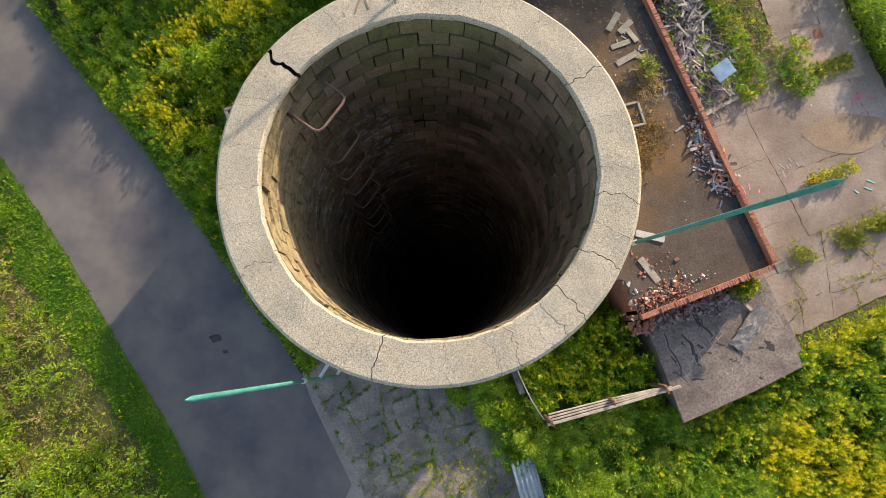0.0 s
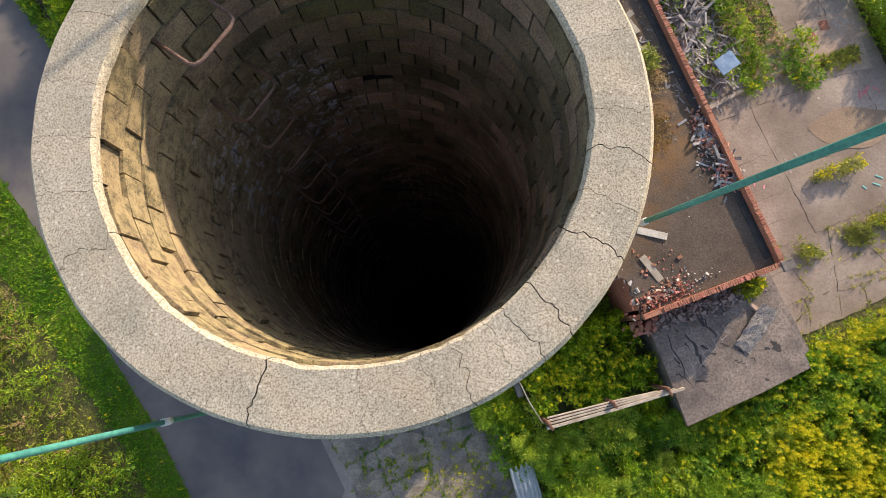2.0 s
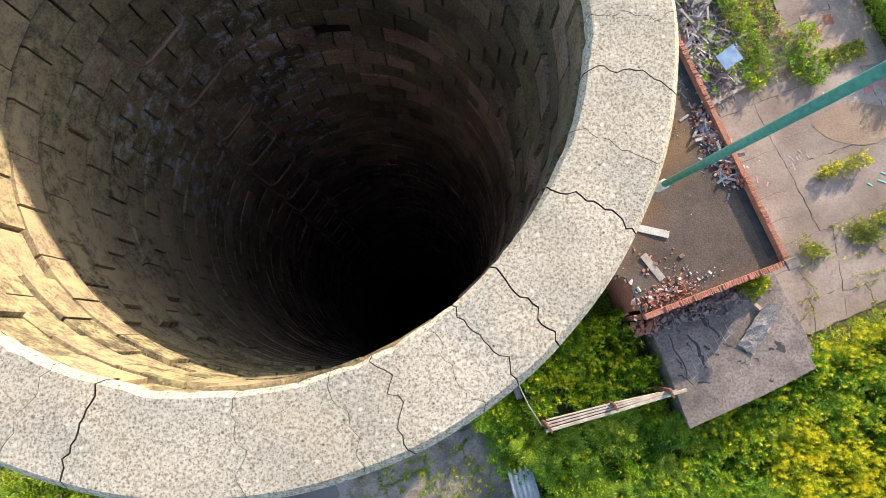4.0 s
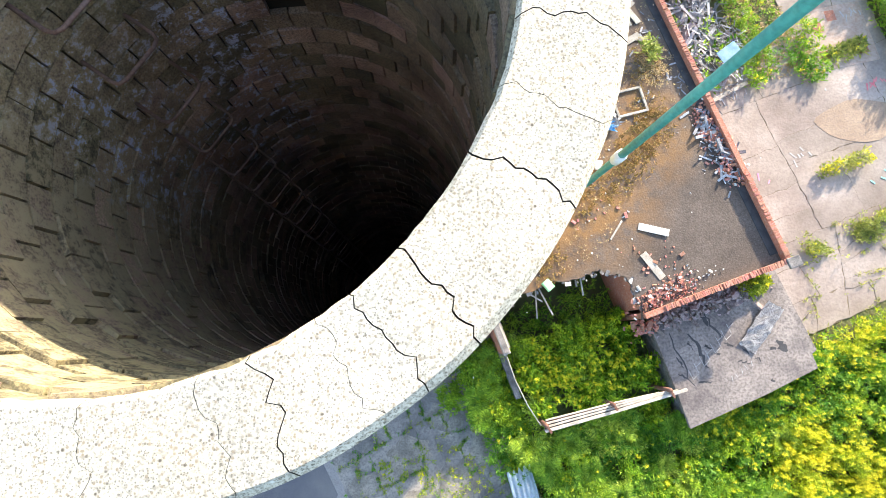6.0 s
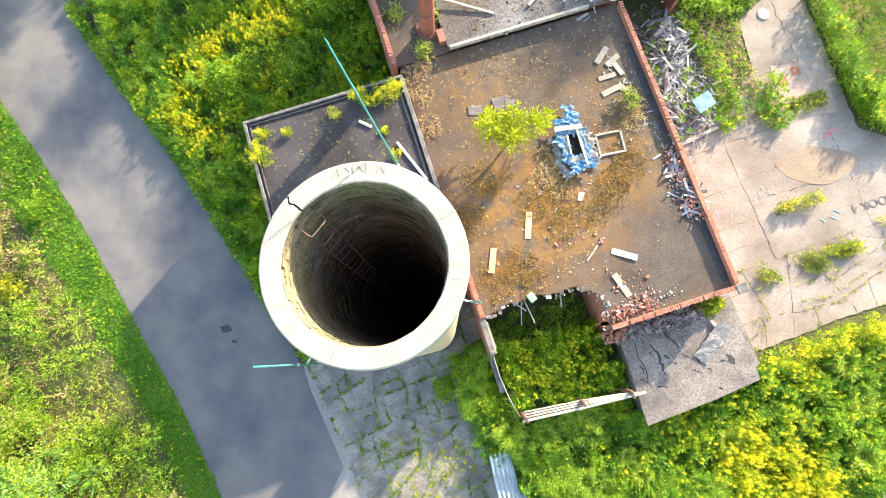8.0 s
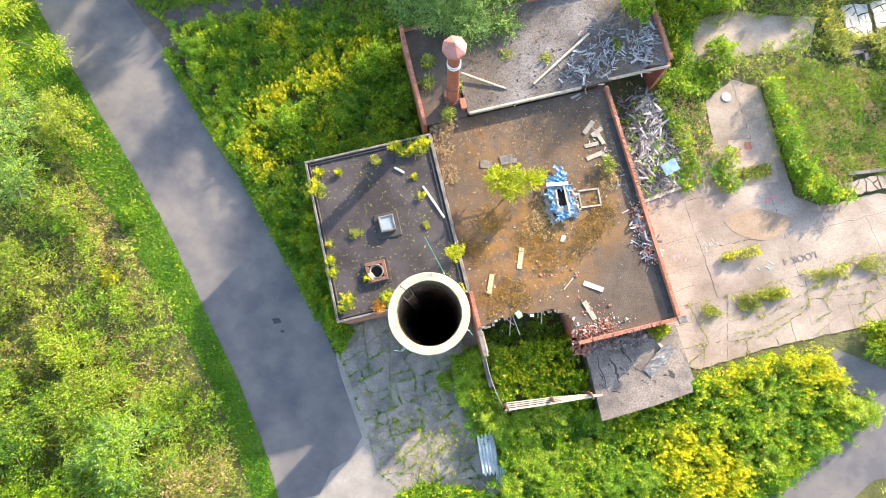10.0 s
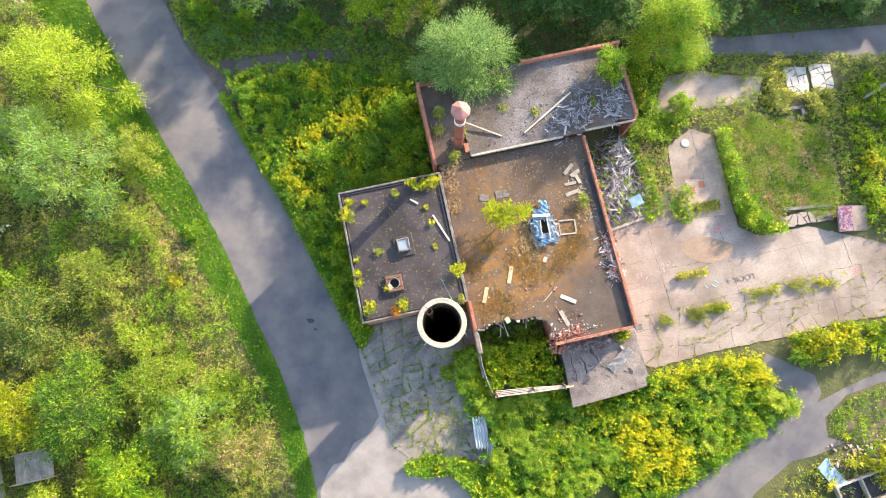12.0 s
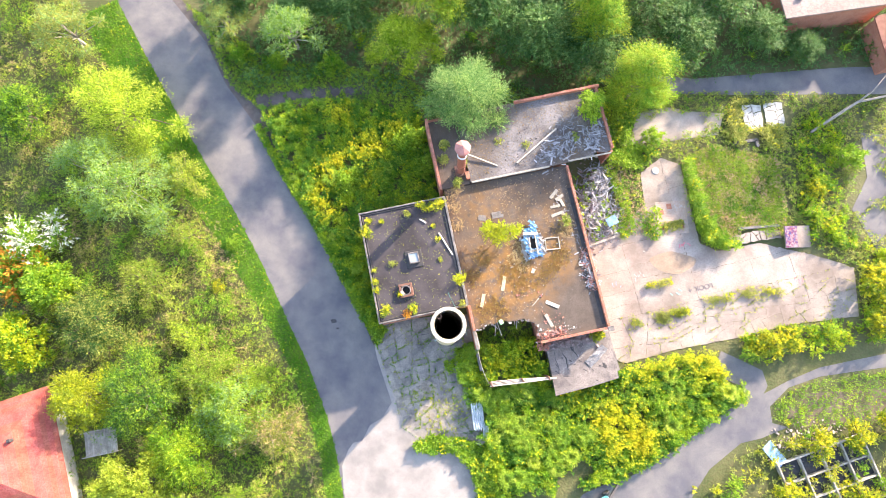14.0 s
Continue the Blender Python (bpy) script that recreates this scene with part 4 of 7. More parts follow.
# lightning rods clamped to the head of the chimney
for x, y, top, lx, ly in ((1.222, 0.73, 34.694, 0.013, -0.165), (-0.895, -0.185, 34.373, -0.042, 0.046), (0.33, 2.30, 34.562, -0.814, 0.962)):
    rod = thing("lightning_rod", "green verdigris copper lightning rod clamped to the chimney", "lightning rod", pose(x, y, 32.55), group="lightning rods")
    h = top - 32.55
    at = lambda z: Vector((lx * z / h, ly * z / h, z))
    spike = part("spike", tube([at(-0.7), at(h * 0.5), at(h - 0.05), at(h)], 0.0118, 10, None, [1, 1, 1, 0.12]), M["verdigris"], rod, "", True)
    part("ferrule", tube([at(0.30), at(0.36)], 0.017, 8), M["lead"], spike, "pale metal ferrule", True)
    for z in (-0.05, -0.6):
        inn = Vector((CX - x, CY - y, 0))
        part("clamp", bar(at(z), at(z) + inn * (1 - 1.24 / inn.length), 0.02, 0.02), M["lead"], rod, "pale metal clamp")
# earthing cable round the head
cable = []
for k in range(41):
    a = radians(-118 + 100 * k / 40)
    cable.append((CX + 1.295 * math.cos(a), CY + 1.295 * math.sin(a), 32.3 - 0.05 * math.sin(k * 0.5)))
solo("earth_cable", tube(cable, 0.011, 6), M["verdigris"], "green copper cable looped below the chimney cap", "cable", smooth=True)

# ---- dark-roofed boiler house ----
house = thing("boiler_house", "flat-roofed brick boiler house with a black tar roof", "building", RB)
U0, U1, V0, V1, ZR = -7.65, 3.45, 3.75, 17.9, 5.5
for name, (su, sv), (cu, cv) in (("wall", (U1 - U0, 0.3), ((U0 + U1) / 2, V0 + 0.15)), ("wall", (U1 - U0, 0.3), ((U0 + U1) / 2, V1 - 0.15)), ("wall", (0.3, V1 - V0 - 0.6), (U0 + 0.15, (V0 + V1) / 2)), ("wall", (0.3, V1 - V0 - 0.6), (U1 - 0.15, (V0 + V1) / 2))):
    part(name, box((su, sv, ZR - 0.2), (cu, cv, (ZR - 0.2) / 2)), M["brickwall"], house, "red brick wall")
part("roof", box((U1 - U0 + 0.2, V1 - V0 + 0.2, 0.2), ((U0 + U1) / 2, (V0 + V1) / 2, ZR - 0.1)), M["tar"], house, "black tarred roof with dirt drifts")
for (su, sv), (cu, cv), lab in (((U1 - U0 + 0.2, 0.2), ((U0 + U1) / 2, V1), ""), ((U1 - U0 + 0.2, 0.2), ((U0 + U1) / 2, V0), ""), ((0.2, V1 - V0 - 0.2), (U0, (V0 + V1) / 2), ""), ((0.3, V1 - V0 - 0.2), (U1, (V0 + V1) / 2), "")):
    part("coping", box((su, sv, 0.26), (cu, cv, ZR + 0.09), bevel=0.03), M["coping"], house, "weathered grey coping")
for (su, sv), (cu, cv) in (((U1 - U0 - 0.5, 0.14), ((U0 + U1) / 2, V1 - 0.27)), ((U1 - U0 - 0.5, 0.14), ((U0 + U1) / 2, V0 + 0.25)), ((0.14, V1 - V0 - 0.8), (U0 + 0.27, (V0 + V1) / 2)), ((0.2, V1 - V0 - 0.8), (U1 - 0.36, (V0 + V1) / 2))):
    part("upstand", box((su, sv, 0.12), (cu, cv, ZR + 0.06), bevel=0.03), M["tarblack"], house, "tarred felt upstand")
sk = thing("skylight", "square skylight with a pale metal frame on a tarred kerb", "skylight", RB @ pose(-1.9, 10.9, ZR))
part("kerb", box((2.1, 2.2, 0.12), (0, -0.1, 0.06), bevel=0.04), M["tarblack"], sk, "grey patched kerb")
bm = bmesh.new()
for (su, sv), (cu, cv) in (((1.3, 0.16), (0, 0.62)), ((1.3, 0.16), (0, -0.62)), ((0.16, 1.1), (0.57, 0)), ((0.16, 1.1), (-0.57, 0))):
    box((su, sv, 0.42), (cu, cv, 0.33), bm=bm, bevel=0.03)
sash = part("frame", bm, M["coping"], sk, "grey weathered metal frame")
part("pane", box((1.0, 1.1, 0.03), (0, 0, 0.44)), M["glass"], sash, "cloudy glass pane")
hv = thing("roof_hatch", "rusty square kerb with an open round vent hole", "vent", RB @ pose(-3.65, 7.1, ZR))
part("kerb", box((2.2, 2.2, 0.06), (0, 0, 0.03), bevel=0.02), M["tarblack"], hv, "cracked black flashing")
bm = bmesh.new()
for (su, sv), (cu, cv) in (((1.7, 0.3), (0, 0.7)), ((1.7, 0.3), (0, -0.7)), ((0.3, 1.1), (0.7, 0)), ((0.3, 1.1), (-0.7, 0))):
    box((su, sv, 0.34), (cu, cv, 0.23), bm=bm, bevel=0.03)
part("brick_kerb", bm, M["rust"], hv, "rusty brick kerb")
collar = part("collar", lathe([(0.5, 0.1), (0.62, 0.42), (0.52, 0.44), (0.45, 0.1)], 24), M["coping"], hv, "pale metal collar", True)
# no hole here: a black disc carries the shade of the shaft
part("opening", lathe([(0.0, 0.13), (0.5, 0.13)][::-1], 24), M["shade_black"], collar, "black disc painted for the shaded shaft")
part("lid", box((0.4, 0.7, 0.03), m=pose(-0.45, -0.3, 0.42, 0, 22, 25)), M["coping"], hv, "bent grey metal flap")
for a, b in (((1.81, 13.47), (2.98, 10.3)), ((-0.22, 15.71), (0.52, 15.02))):
    solo("pipe", bar((*a, ZR + 0.07), (*b, ZR + 0.07), 0.2, 0.12, bevel=0.03), M["whitepaint"], "pale fallen length of gutter on the tar roof", "gutter", RB, group="fallen gutters")

# ---- main ruin: brown gravel roof, brick parapets ----
ZM = 4.6
main = thing("ruined_hall", "derelict single-storey brick hall with a stained gravel roof", "building", RB)
BITE = [(3.65, 0.62), (4.4, 0.62), (5.46, 0.88), (6.5, 0.80), (7.6, 0.92), (8.5, 0.62), (9.28, 0.6), (9.8, 0.75), (10.2, 0.62), (10.75, 0.15), (11.3, -0.1), (11.57, -0.84), (11.45, -1.5), (11.62, -2.2), (11.3, -2.75)]
jr = np.random.default_rng(21)
edge = []
for p, q in zip(BITE, BITE[1:]):
    for t in range(4):
        edge.append((p[0] + (q[0] - p[0]) * t / 4 + jr.normal(0, 0.05), p[1] + (q[1] - p[1]) * t / 4 + jr.normal(0, 0.06)))
edge.append(BITE[-1])
part("roof", prism(edge + [(20.3, -2.75), (20.3, 19.1), (3.75, 19.1)], ZM - 0.28, ZM), M["roof"], main, "brown gravel roof with moss and rust stains")
part("wall", box((0.32, 21.3, ZM - 0.3), (20.1, 8.1, (ZM - 0.3) / 2)), M["brickwall"], main, "red brick wall")
part("wall", box((8.6, 0.32, ZM - 0.3), (15.9, -2.6, (ZM - 0.3) / 2)), M["brickwall"], main, "red brick wall")
part("wall", box((7.0, 0.32, ZM - 0.35), (7.5, 4.5, (ZM - 0.35) / 2)), M["brickwall"], main, "inner brick wall in shade")
part("wall", box((0.3, 6.8, ZM - 0.35), (11.75, 1.2, (ZM - 0.35) / 2)), M["brickwall"], main, "inner brick wall in shade")
part("wall", box((0.32, 5.5, ZM + 0.05), (3.62, 0.95, (ZM + 0.05) / 2)), M["brickwall"], main, "broken west wall of brick")
part("parapet", box((0.3, 21.4, 0.42), (20.15, 8.1, ZM + 0.21)), M["brickwall"], main, "brick parapet")
part("parapet", box((8.6, 0.3, 0.36), (15.75, -2.6, ZM + 0.18)), M["brickwall"], main, "brick parapet")
part("parapet", box((0.3, 3.2, 0.3), (3.68, 2.1, ZM + 0.15)), M["brickwall"], main, "brick parapet")
part("plaster", box((0.36, 3.6, 0.06), (3.62, 0.0, ZM + 0.08), bevel=0.02), M["coping"], main, "grey plaster on the broken wall head")
part("flashing", box((0.5, 18, 0.05), (19.75, 7.0, ZM + 0.025), bevel=0.02), M["tarblack"], main, "black tarred flashing")
part("corner_stone", box((0.75, 0.6, 0.16), (20.35, -2.75, ZM + 0.44), bevel=0.03), M["coping"], main, "pale corner stone")
for k in range(44):
    q = edge[2 + int(k * (len(edge) - 6) / 44)]
    s = jr.uniform(0.06, 0.26)
    part("torn_felt", box((s * 1.5, s, 0.025), m=pose(q[0] + jr.normal(0, 0.08), q[1] - 0.02 + jr.normal(0, 0.1), ZM + 0.01 - jr.random() * 0.12, jr.normal(8, 14), jr.normal(0, 14), jr.uniform(0, 180))), M["coping"] if k % 5 else M["tarp_grey"], main, "torn pale roofing felt")
for k in range(5):
    u = 5.2 + 1.25 * k + jr.normal(0, 0.5)
    part("joist", bar((u, 2.6, ZM - 0.45), (u + jr.normal(0, 0.9), 0.25 - abs(jr.normal(0, 0.5)), ZM - 0.6 - abs(jr.normal(0, 0.7))), 0.07, 0.14), M["wood"], main, "broken roof joist")
# coping bricks laid across the parapets, some missing
bmesh_brick = mesh_of(box((0.10, 0.31, 0.075), bevel=0.008), "brick")
bmesh_brick.materials.append(M["brick"])


def brick_row(parent, p, q, z, gaps=(), off=0.0):
    p, q = Vector((*p, 0)), Vector((*q, 0))
    n = int((q - p).length / 0.115)
    a = math.degrees(math.atan2(q.y - p.y, q.x - p.x))
    for k in range(n):
        f = (k + 0.5) / n
        if any(g0 < f < g1 for g0, g1 in gaps) or jr.random() < 0.05:
            continue
        c = p + (q - p) * f
        ob = new("brick", bmesh_brick)
        ob.parent = parent
        ob.matrix_basis = pose(c.x + jr.normal(0, 0.012), c.y + jr.normal(0, 0.02), z + 0.035 + jr.normal(0, 0.008), jr.normal(0, 1.5), jr.normal(0, 1.5), a + jr.normal(0, 5)) @ Matrix.Diagonal((1.02, 1, 1, 1))


brick_row(main, (20.15, 18.9), (20.15, -2.3), ZM + 0.42, ((0.55, 0.76),))
brick_row(main, (11.6, -2.6), (19.95, -2.6), ZM + 0.36, ((0.0, 0.12),))
brick_row(main, (3.68, 3.6), (3.66, 0.6), ZM + 0.3, ((0.7, 0.8),))

# roofless room in front of the hall
part("wall", box((0.34, 3.0, 1.6), (3.62, -3.2, 0.8)), M["coping"], main, "broken low grey wall")
part("ledge", bar((3.6, 0.4, ZM + 0.03), (3.66, -1.9, ZM - 0.25), 0.42, 0.1, bevel=0.02), M["wood"], main, "weathered wall plate")
part("ledge", bar((3.85, 0.2, ZM + 0.0), (3.9, -1.6, ZM - 0.3), 0.12, 0.12), M["wood"], main, "weathered wall plate")
solo("wire", tube([(3.6, -1.9, 4.3), (3.62, -3.4, 3.6), (3.8, -5.0, 3.2), (4.1, -6.3, 3.05)], 0.035, 6), M["wood"], "sagging grey cable strung along the broken wall", "cable", RB, smooth=True)
fascia = thing("canopy_beam", "peeling white timber beam on rusty pipe posts", "beam", RB)
# the thin tarblack strips stand in for shaded gaps between the boards
for k, (v0, vm, v1, z, w, mt) in enumerate(((-6.64, -7.03, -7.36, 3.1, 0.17, "wood"), (-6.52, -6.92, -7.27, 3.0, 0.06, "tarblack"), (-6.44, -6.85, -7.21, 3.1, 0.11, "wood"), (-6.36, -6.78, -7.15, 3.0, 0.05, "tarblack"), (-6.28, -6.71, -7.09, 3.07, 0.11, "wood"), (-6.19, -6.64, -7.03, 3.02, 0.05, "rust"), (-6.12, -6.58, -6.98, 3.05, 0.08, "wood"))):
    bm = bar((4.2 + 0.04 * k, v0, z), (8.4, vm, z + 0.03), w, 0.26 if k == 0 else 0.16, bevel=0.012)
    bar((8.38, vm, z + 0.03), (12.6 - 0.25 * k, v1, z), w * 0.96, 0.255 if k == 0 else 0.155, bm, bevel=0.012)
    part("board", bm, M[mt], fascia)
for u, v in ((4.35, -6.35), (8.3, -6.6), (11.6, -7.0)):
    post = part("post", tube([(u, v, 0), (u, v, 3.45)], 0.13, 12), M["rust"], fascia, "rusty steel pipe post", True)
    part("bracket", bar((u, v + 0.1, 3.25), (u + 0.15, v - 0.5, 3.2), 0.14, 0.1), M["rust"], post, "rusty bracket")

# porch with its own slab roof
porch = thing("porch", "low concrete porch with a torn felt roof", "porch", RB)
SL = [(12.1, -9.55), (17.0, -9.35), (20.45, -9.05), (20.5, -8.2), (20.85, -8.1), (20.75, -4.9), (20.7, -3.0), (12.35, -2.8), (12.3, -5.5)]
part("roof", prism(SL, 2.3, 2.55), M["slab"], porch, "grey torn felt roof slab")
part("wall", box((0.25, 5.6, 2.3), (12.6, -6.2, 1.15)), M["coping"], porch, "pale rendered wall")
part("wall", box((0.25, 5.4, 2.3), (20.3, -6.1, 1.15)), M["coping"], porch, "pale rendered wall")
part("wall", box((7.4, 0.25, 2.3), (16.4, -8.9, 1.15)), M["coping"], porch, "pale rendered wall")
tears = [(13.2, -4.2, 13.35, -7.4, 0.13), (13.0, -5.6, 13.15, -6.4, 0.14), (14.2, -4.6, 14.5, -6.9, 0.22), (14.0, -5.0, 14.1, -5.5, 0.1), (15.6, -3.9, 15.9, -5.6, 0.18), (15.4, -3.5, 15.5, -4.6, 0.3), (16.0, -5.8, 16.4, -6.3, 0.2), (16.8, -6.5, 17.1, -6.9, 0.12), (13.6, -7.4, 14.4, -7.6, 0.14), (12.7, -6.6, 13.1, -6.9, 0.12), (15.2, -6.2, 15.5, -6.4, 0.18), (18.9, -6.8, 19.2, -7.6, 0.45), (18.4, -7.0, 18.7, -7.2, 0.2), (16.3, -7.0, 16.9, -7.4, 0.1), (17.6, -8.7, 17.8, -8.8, 0.18), (19.4, -5.0, 19.7, -5.6, 0.3), (14.9, -5.6, 15.1, -5.9, 0.15), (17.3, -7.3, 17.5, -7.5, 0.15)]
for u0, v0, u1, v1, w in tears:
    n = 7
    L1, L2 = [], []
    dx, dy = u1 - u0, v1 - v0
    l = math.hypot(dx, dy)
    for k in range(n + 1):
        f = k / n
        x, y = u0 + dx * f + jr.normal(0, 0.07) * (0 < k < n), v0 + dy * f + jr.normal(0, 0.05)
        ww = w * (0.25 + 0.75 * math.sin(math.pi * (0.08 + 0.84 * f))) * jr.uniform(0.5, 1.1) / 2
        L1.append((x - dy / l * ww, y + dx / l * ww))
        L2.append((x + dy / l * ww, y - dx / l * ww))
    part("tear", prism(L1 + L2[::-1], 2.55, 2.556), M["tarblack"], porch, "black torn strip of felt")
# chalked strokes that cannot be read
strokes = []
for k in range(8):
    u, v = 13.4 + 0.46 * k, -7.1 + 0.23 * k
    strokes.append(((u, v), (u - 0.05, v + 0.6)))
    strokes.append(((u, v), (u + 0.4, v + 0.17)) if k % 2 == 0 else ((u - 0.03, v + 0.35), (u + 0.35, v + 0.5)))
for k in range(5):
    u, v = 15.5 + 0.36 * k, -8.0 + 0.1 * k
    strokes.append(((u, v), (u + 0.06 * (-1) ** k, v + 0.28)))
for p, q in strokes:
    part("chalk_stroke", bar((*p, 2.558), (*q, 2.558), 0.03, 0.008), M["paint_white"], porch, "faint pale chalk stroke")
sheet = thing("fallen_sheet", "crumpled pale roofing sheet lying on the porch roof", "sheet", RB)
bm = bmesh.new()
gv = [[None] * 13 for _ in range(8)]
for i in range(8):
    for j in range(13):
        f, g = i / 7, j / 12
        x = 16.7 + 2.6 * g + 0.62 * f + jr.normal(0, 0.03)
        y = -6.2 + 1.75 * g - 0.85 * f + jr.normal(0, 0.03)
        gv[i][j] = bm.verts.new((x, y, 2.64 + 0.30 * g + 0.09 * noise.noise(Vector((i * 0.45, j * 0.4, 3))) + jr.normal(0, 0.012)))
for i in range(7):
    for j in range(12):
        bm.faces.new((gv[i][j], gv[i][j + 1], gv[i + 1][j + 1], gv[i + 1][j]))
bmesh.ops.solidify(bm, geom=bm.faces[:], thickness=0.03)
part("felt", bm, M["grainwood"], sheet)

# ---- far wing ----
ZF = 5.2
for u, v, r in ((8.0, 22.5, 5.5), (9.5, 27.5, 5.5), (13.5, 28.5, 4.5), (25.0, 27.0, 5.0), (20.0, 20.4, 5.0), (24.5, 22.0, 4.5)):
    bloom(M["tar_grey"], (*W(u, v), ZF), r, (0.085, 0.062, 0.042), 0.38, 0.58)         # drifts of brown litter
wing = thing("far_wing", "derelict brick wing with a grey broken roof", "building", RB)
part("roof", prism([(7.3, 19.25), (17.6, 19.25), (20.5, 19.3), (22.0, 19.5), (23.2, 19.3), (24.3, 19.9), (25.6, 19.6), (26.3, 19.8), (26.3, 28.8), (7.3, 28.8)], ZF - 0.3, ZF), M["tar_grey"], wing, "grey gravel roof")
part("low_roof", box((3.9, 9.7, 0.3), (5.3, 24.0, ZM + 0.05)), M["roof"], wing, "brown overgrown lower roof")
part("wall", box((0.32, 10.0, ZF - 0.1), (3.3, 23.9, (ZF - 0.1) / 2)), M["brickwall"], wing, "red brick wall")
part("wall", box((23.0, 0.32, ZF - 0.3), (15.0, 28.7, (ZF - 0.3) / 2)), M["brickwall"], wing, "red brick wall")
part("wall", box((0.32, 9.3, ZF - 0.3), (26.4, 24.2, (ZF - 0.3) / 2)), M["brickwall"], wing, "red brick wall")
part("wall", box((13.0, 0.32, ZF - 0.35), (13.8, 19.6, (ZF - 0.35) / 2)), M["brickwall"], wing, "red brick wall")
# wall coloured near-black to give the shade below the broken edge
part("wall", box((5.6, 0.3, ZF - 0.4), (23.4, 22.6, (ZF - 0.4) / 2)), M["shade_black"], wing, "inner wall painted black for the shade under the broken roof")
part("trim", box((10.4, 0.22, 0.34), (12.6, 19.2, ZF - 0.06), bevel=0.02), M["wood"], wing, "peeling pale fascia board")
part("trim", box((5.8, 0.2, 0.26), (23.3, 19.42, ZF - 0.1), bevel=0.02), M["wood"], wing, "splintered pale roof edge")
part("parapet", box((0.32, 10.0, 0.4), (3.3, 23.9, ZF + 0.1)), M["brickwall"], wing, "brick parapet")
part("parapet", box((11.6, 0.34, 0.5), (21.0, 28.7, ZF + 0.25)), M["brickwall"], wing, "brick parapet")
part("parapet", box((0.34, 9.0, 0.36), (26.4, 24.4, ZF + 0.18)), M["brickwall"], wing, "brick parapet")
brick_row(wing, (3.3, 19.0), (3.3, 28.8), ZF + 0.3)
brick_row(wing, (15.2, 28.7), (26.4, 28.7), ZF + 0.5, ((0.3, 0.36),))
brick_row(wing, (26.4, 28.4), (26.4, 20.0), ZF + 0.36, ((0.4, 0.5), (0.8, 0.95)))

# vent stack with an eight-sided hood
vent = thing("vent_stack", "rusty red steel vent stack with an eight-sided hood", "vent", RB @ pose(6.35, 21.1, ZM + 0.15))
VH = 9.0
part("pipe", lathe([(0.52, 0), (0.52, VH - 0.6)], 20), M["redhood"], vent, "rust-red pipe", True)
for z in (0.05, 2.4, VH - 3.0, VH - 2.7):
    part("band", lathe([(0.52, z), (0.58, z), (0.58, z + 0.14), (0.52, z + 0.14)], 20), M["rust" if z < 3 else "lead"], vent, "band round the pipe", True)
bm = lathe([(0.94, VH - 0.72), (0.98, VH - 0.4), (0.06, VH + 0.1), (0.0, VH + 0.11)], 8)
hood = part("hood", bm, M["hoodpink"], vent, "faded red eight-sided cone hood")
part("knob", lathe([(0.09, VH + 0.08), (0.09, VH + 0.2), (0.0, VH + 0.2)], 10), M["hoodpink"], hood, "cap knob", True)
part("base", box((1.5, 1.5, 0.3), (0, 0, 0.12), bevel=0.04), M["rust"], vent, "rusty base frame")
part("pier", box((0.5, 1.0, 0.8), (0.75, -0.85, 0.1)), M["brickwall"], vent, "broken brick pier")
solo("stay", bar((7.58, 23.0, ZF + 0.35), (11.19, 20.7, ZF + 0.06), 0.16, 0.1), M["wood"], "pale timber stay lying against the vent", "timber", RB)
solo("pole", bar((13.7, 20.5, ZF + 0.12), (19.8, 23.95, ZF + 0.45), 0.2, 0.14, bevel=0.02), M["wood"], "long grey pole lying across the roof", "timber", RB)

# ---- roof hole with blue tarpaulin ----
hatch = thing("tarped_hatch", "roof hatch wrapped in torn blue tarpaulin and pale boards", "roof hatch", RB @ pose(13.35, 9.75, ZM))
hr = np.random.default_rng(33)


def crumple(u0, v0, u1, v1, z, amp, nx=14, ny=22, seed=0):
    r = np.random.default_rng(seed)
    bm = bmesh.new()
    vs = [[bm.verts.new((u0 + (u1 - u0) * i / nx + (r.normal(0, 0.16) if i in (0, nx) else r.normal(0, 0.03)), v0 + (v1 - v0) * j / ny + (r.normal(0, 0.2) if j in (0, ny) else r.normal(0, 0.03)), z + abs(r.normal(0, amp)) + amp * math.sin(i * 1.3 + j * 0.8))) for j in range(ny + 1)] for i in range(nx + 1)]
    for i in range(nx):
        for j in range(ny):
            bm.faces.new((vs[i][j], vs[i + 1][j], vs[i + 1][j + 1], vs[i][j + 1]))
    bmesh.ops.solidify(bm, geom=bm.faces[:], thickness=0.015)
    return bm


for su, sv, cu, cv in ((1.5, 0.3, 0, 1.0), (1.5, 0.3, 0, -1.0), (0.3, 1.7, 0.6, 0), (0.3, 1.7, -0.6, 0)):
    part("kerb", box((su, sv, 0.55), (cu, cv, 0.27), bevel=0.03), M["wood"], hatch, "pale timber kerb")
# black sheet over the solid roof, painted as the hatch's inner shade
part("opening", box((0.9, 1.7, 0.02), (0, 0, 0.3)), M["shade_black"], hatch, "black sheet painted for the shaded opening")
part("tarpaulin", crumple(-0.85, 0.75, 0.85, 2.1, 0.5, 0.06, seed=1), M["blue"], hatch)
part("tarpaulin", crumple(-0.75, -1.9, 0.8, -0.75, 0.45, 0.06, seed=2), M["blue"], hatch)
part("tarpaulin", crumple(-1.05, -1.0, -0.45, 1.1, 0.5, 0.06, 6, 16, seed=3), M["blue"], hatch)
part("tarpaulin", crumple(0.45, -1.0, 0.8, 0.9, 0.52, 0.05, 6, 16, seed=4), M["blue"], hatch)
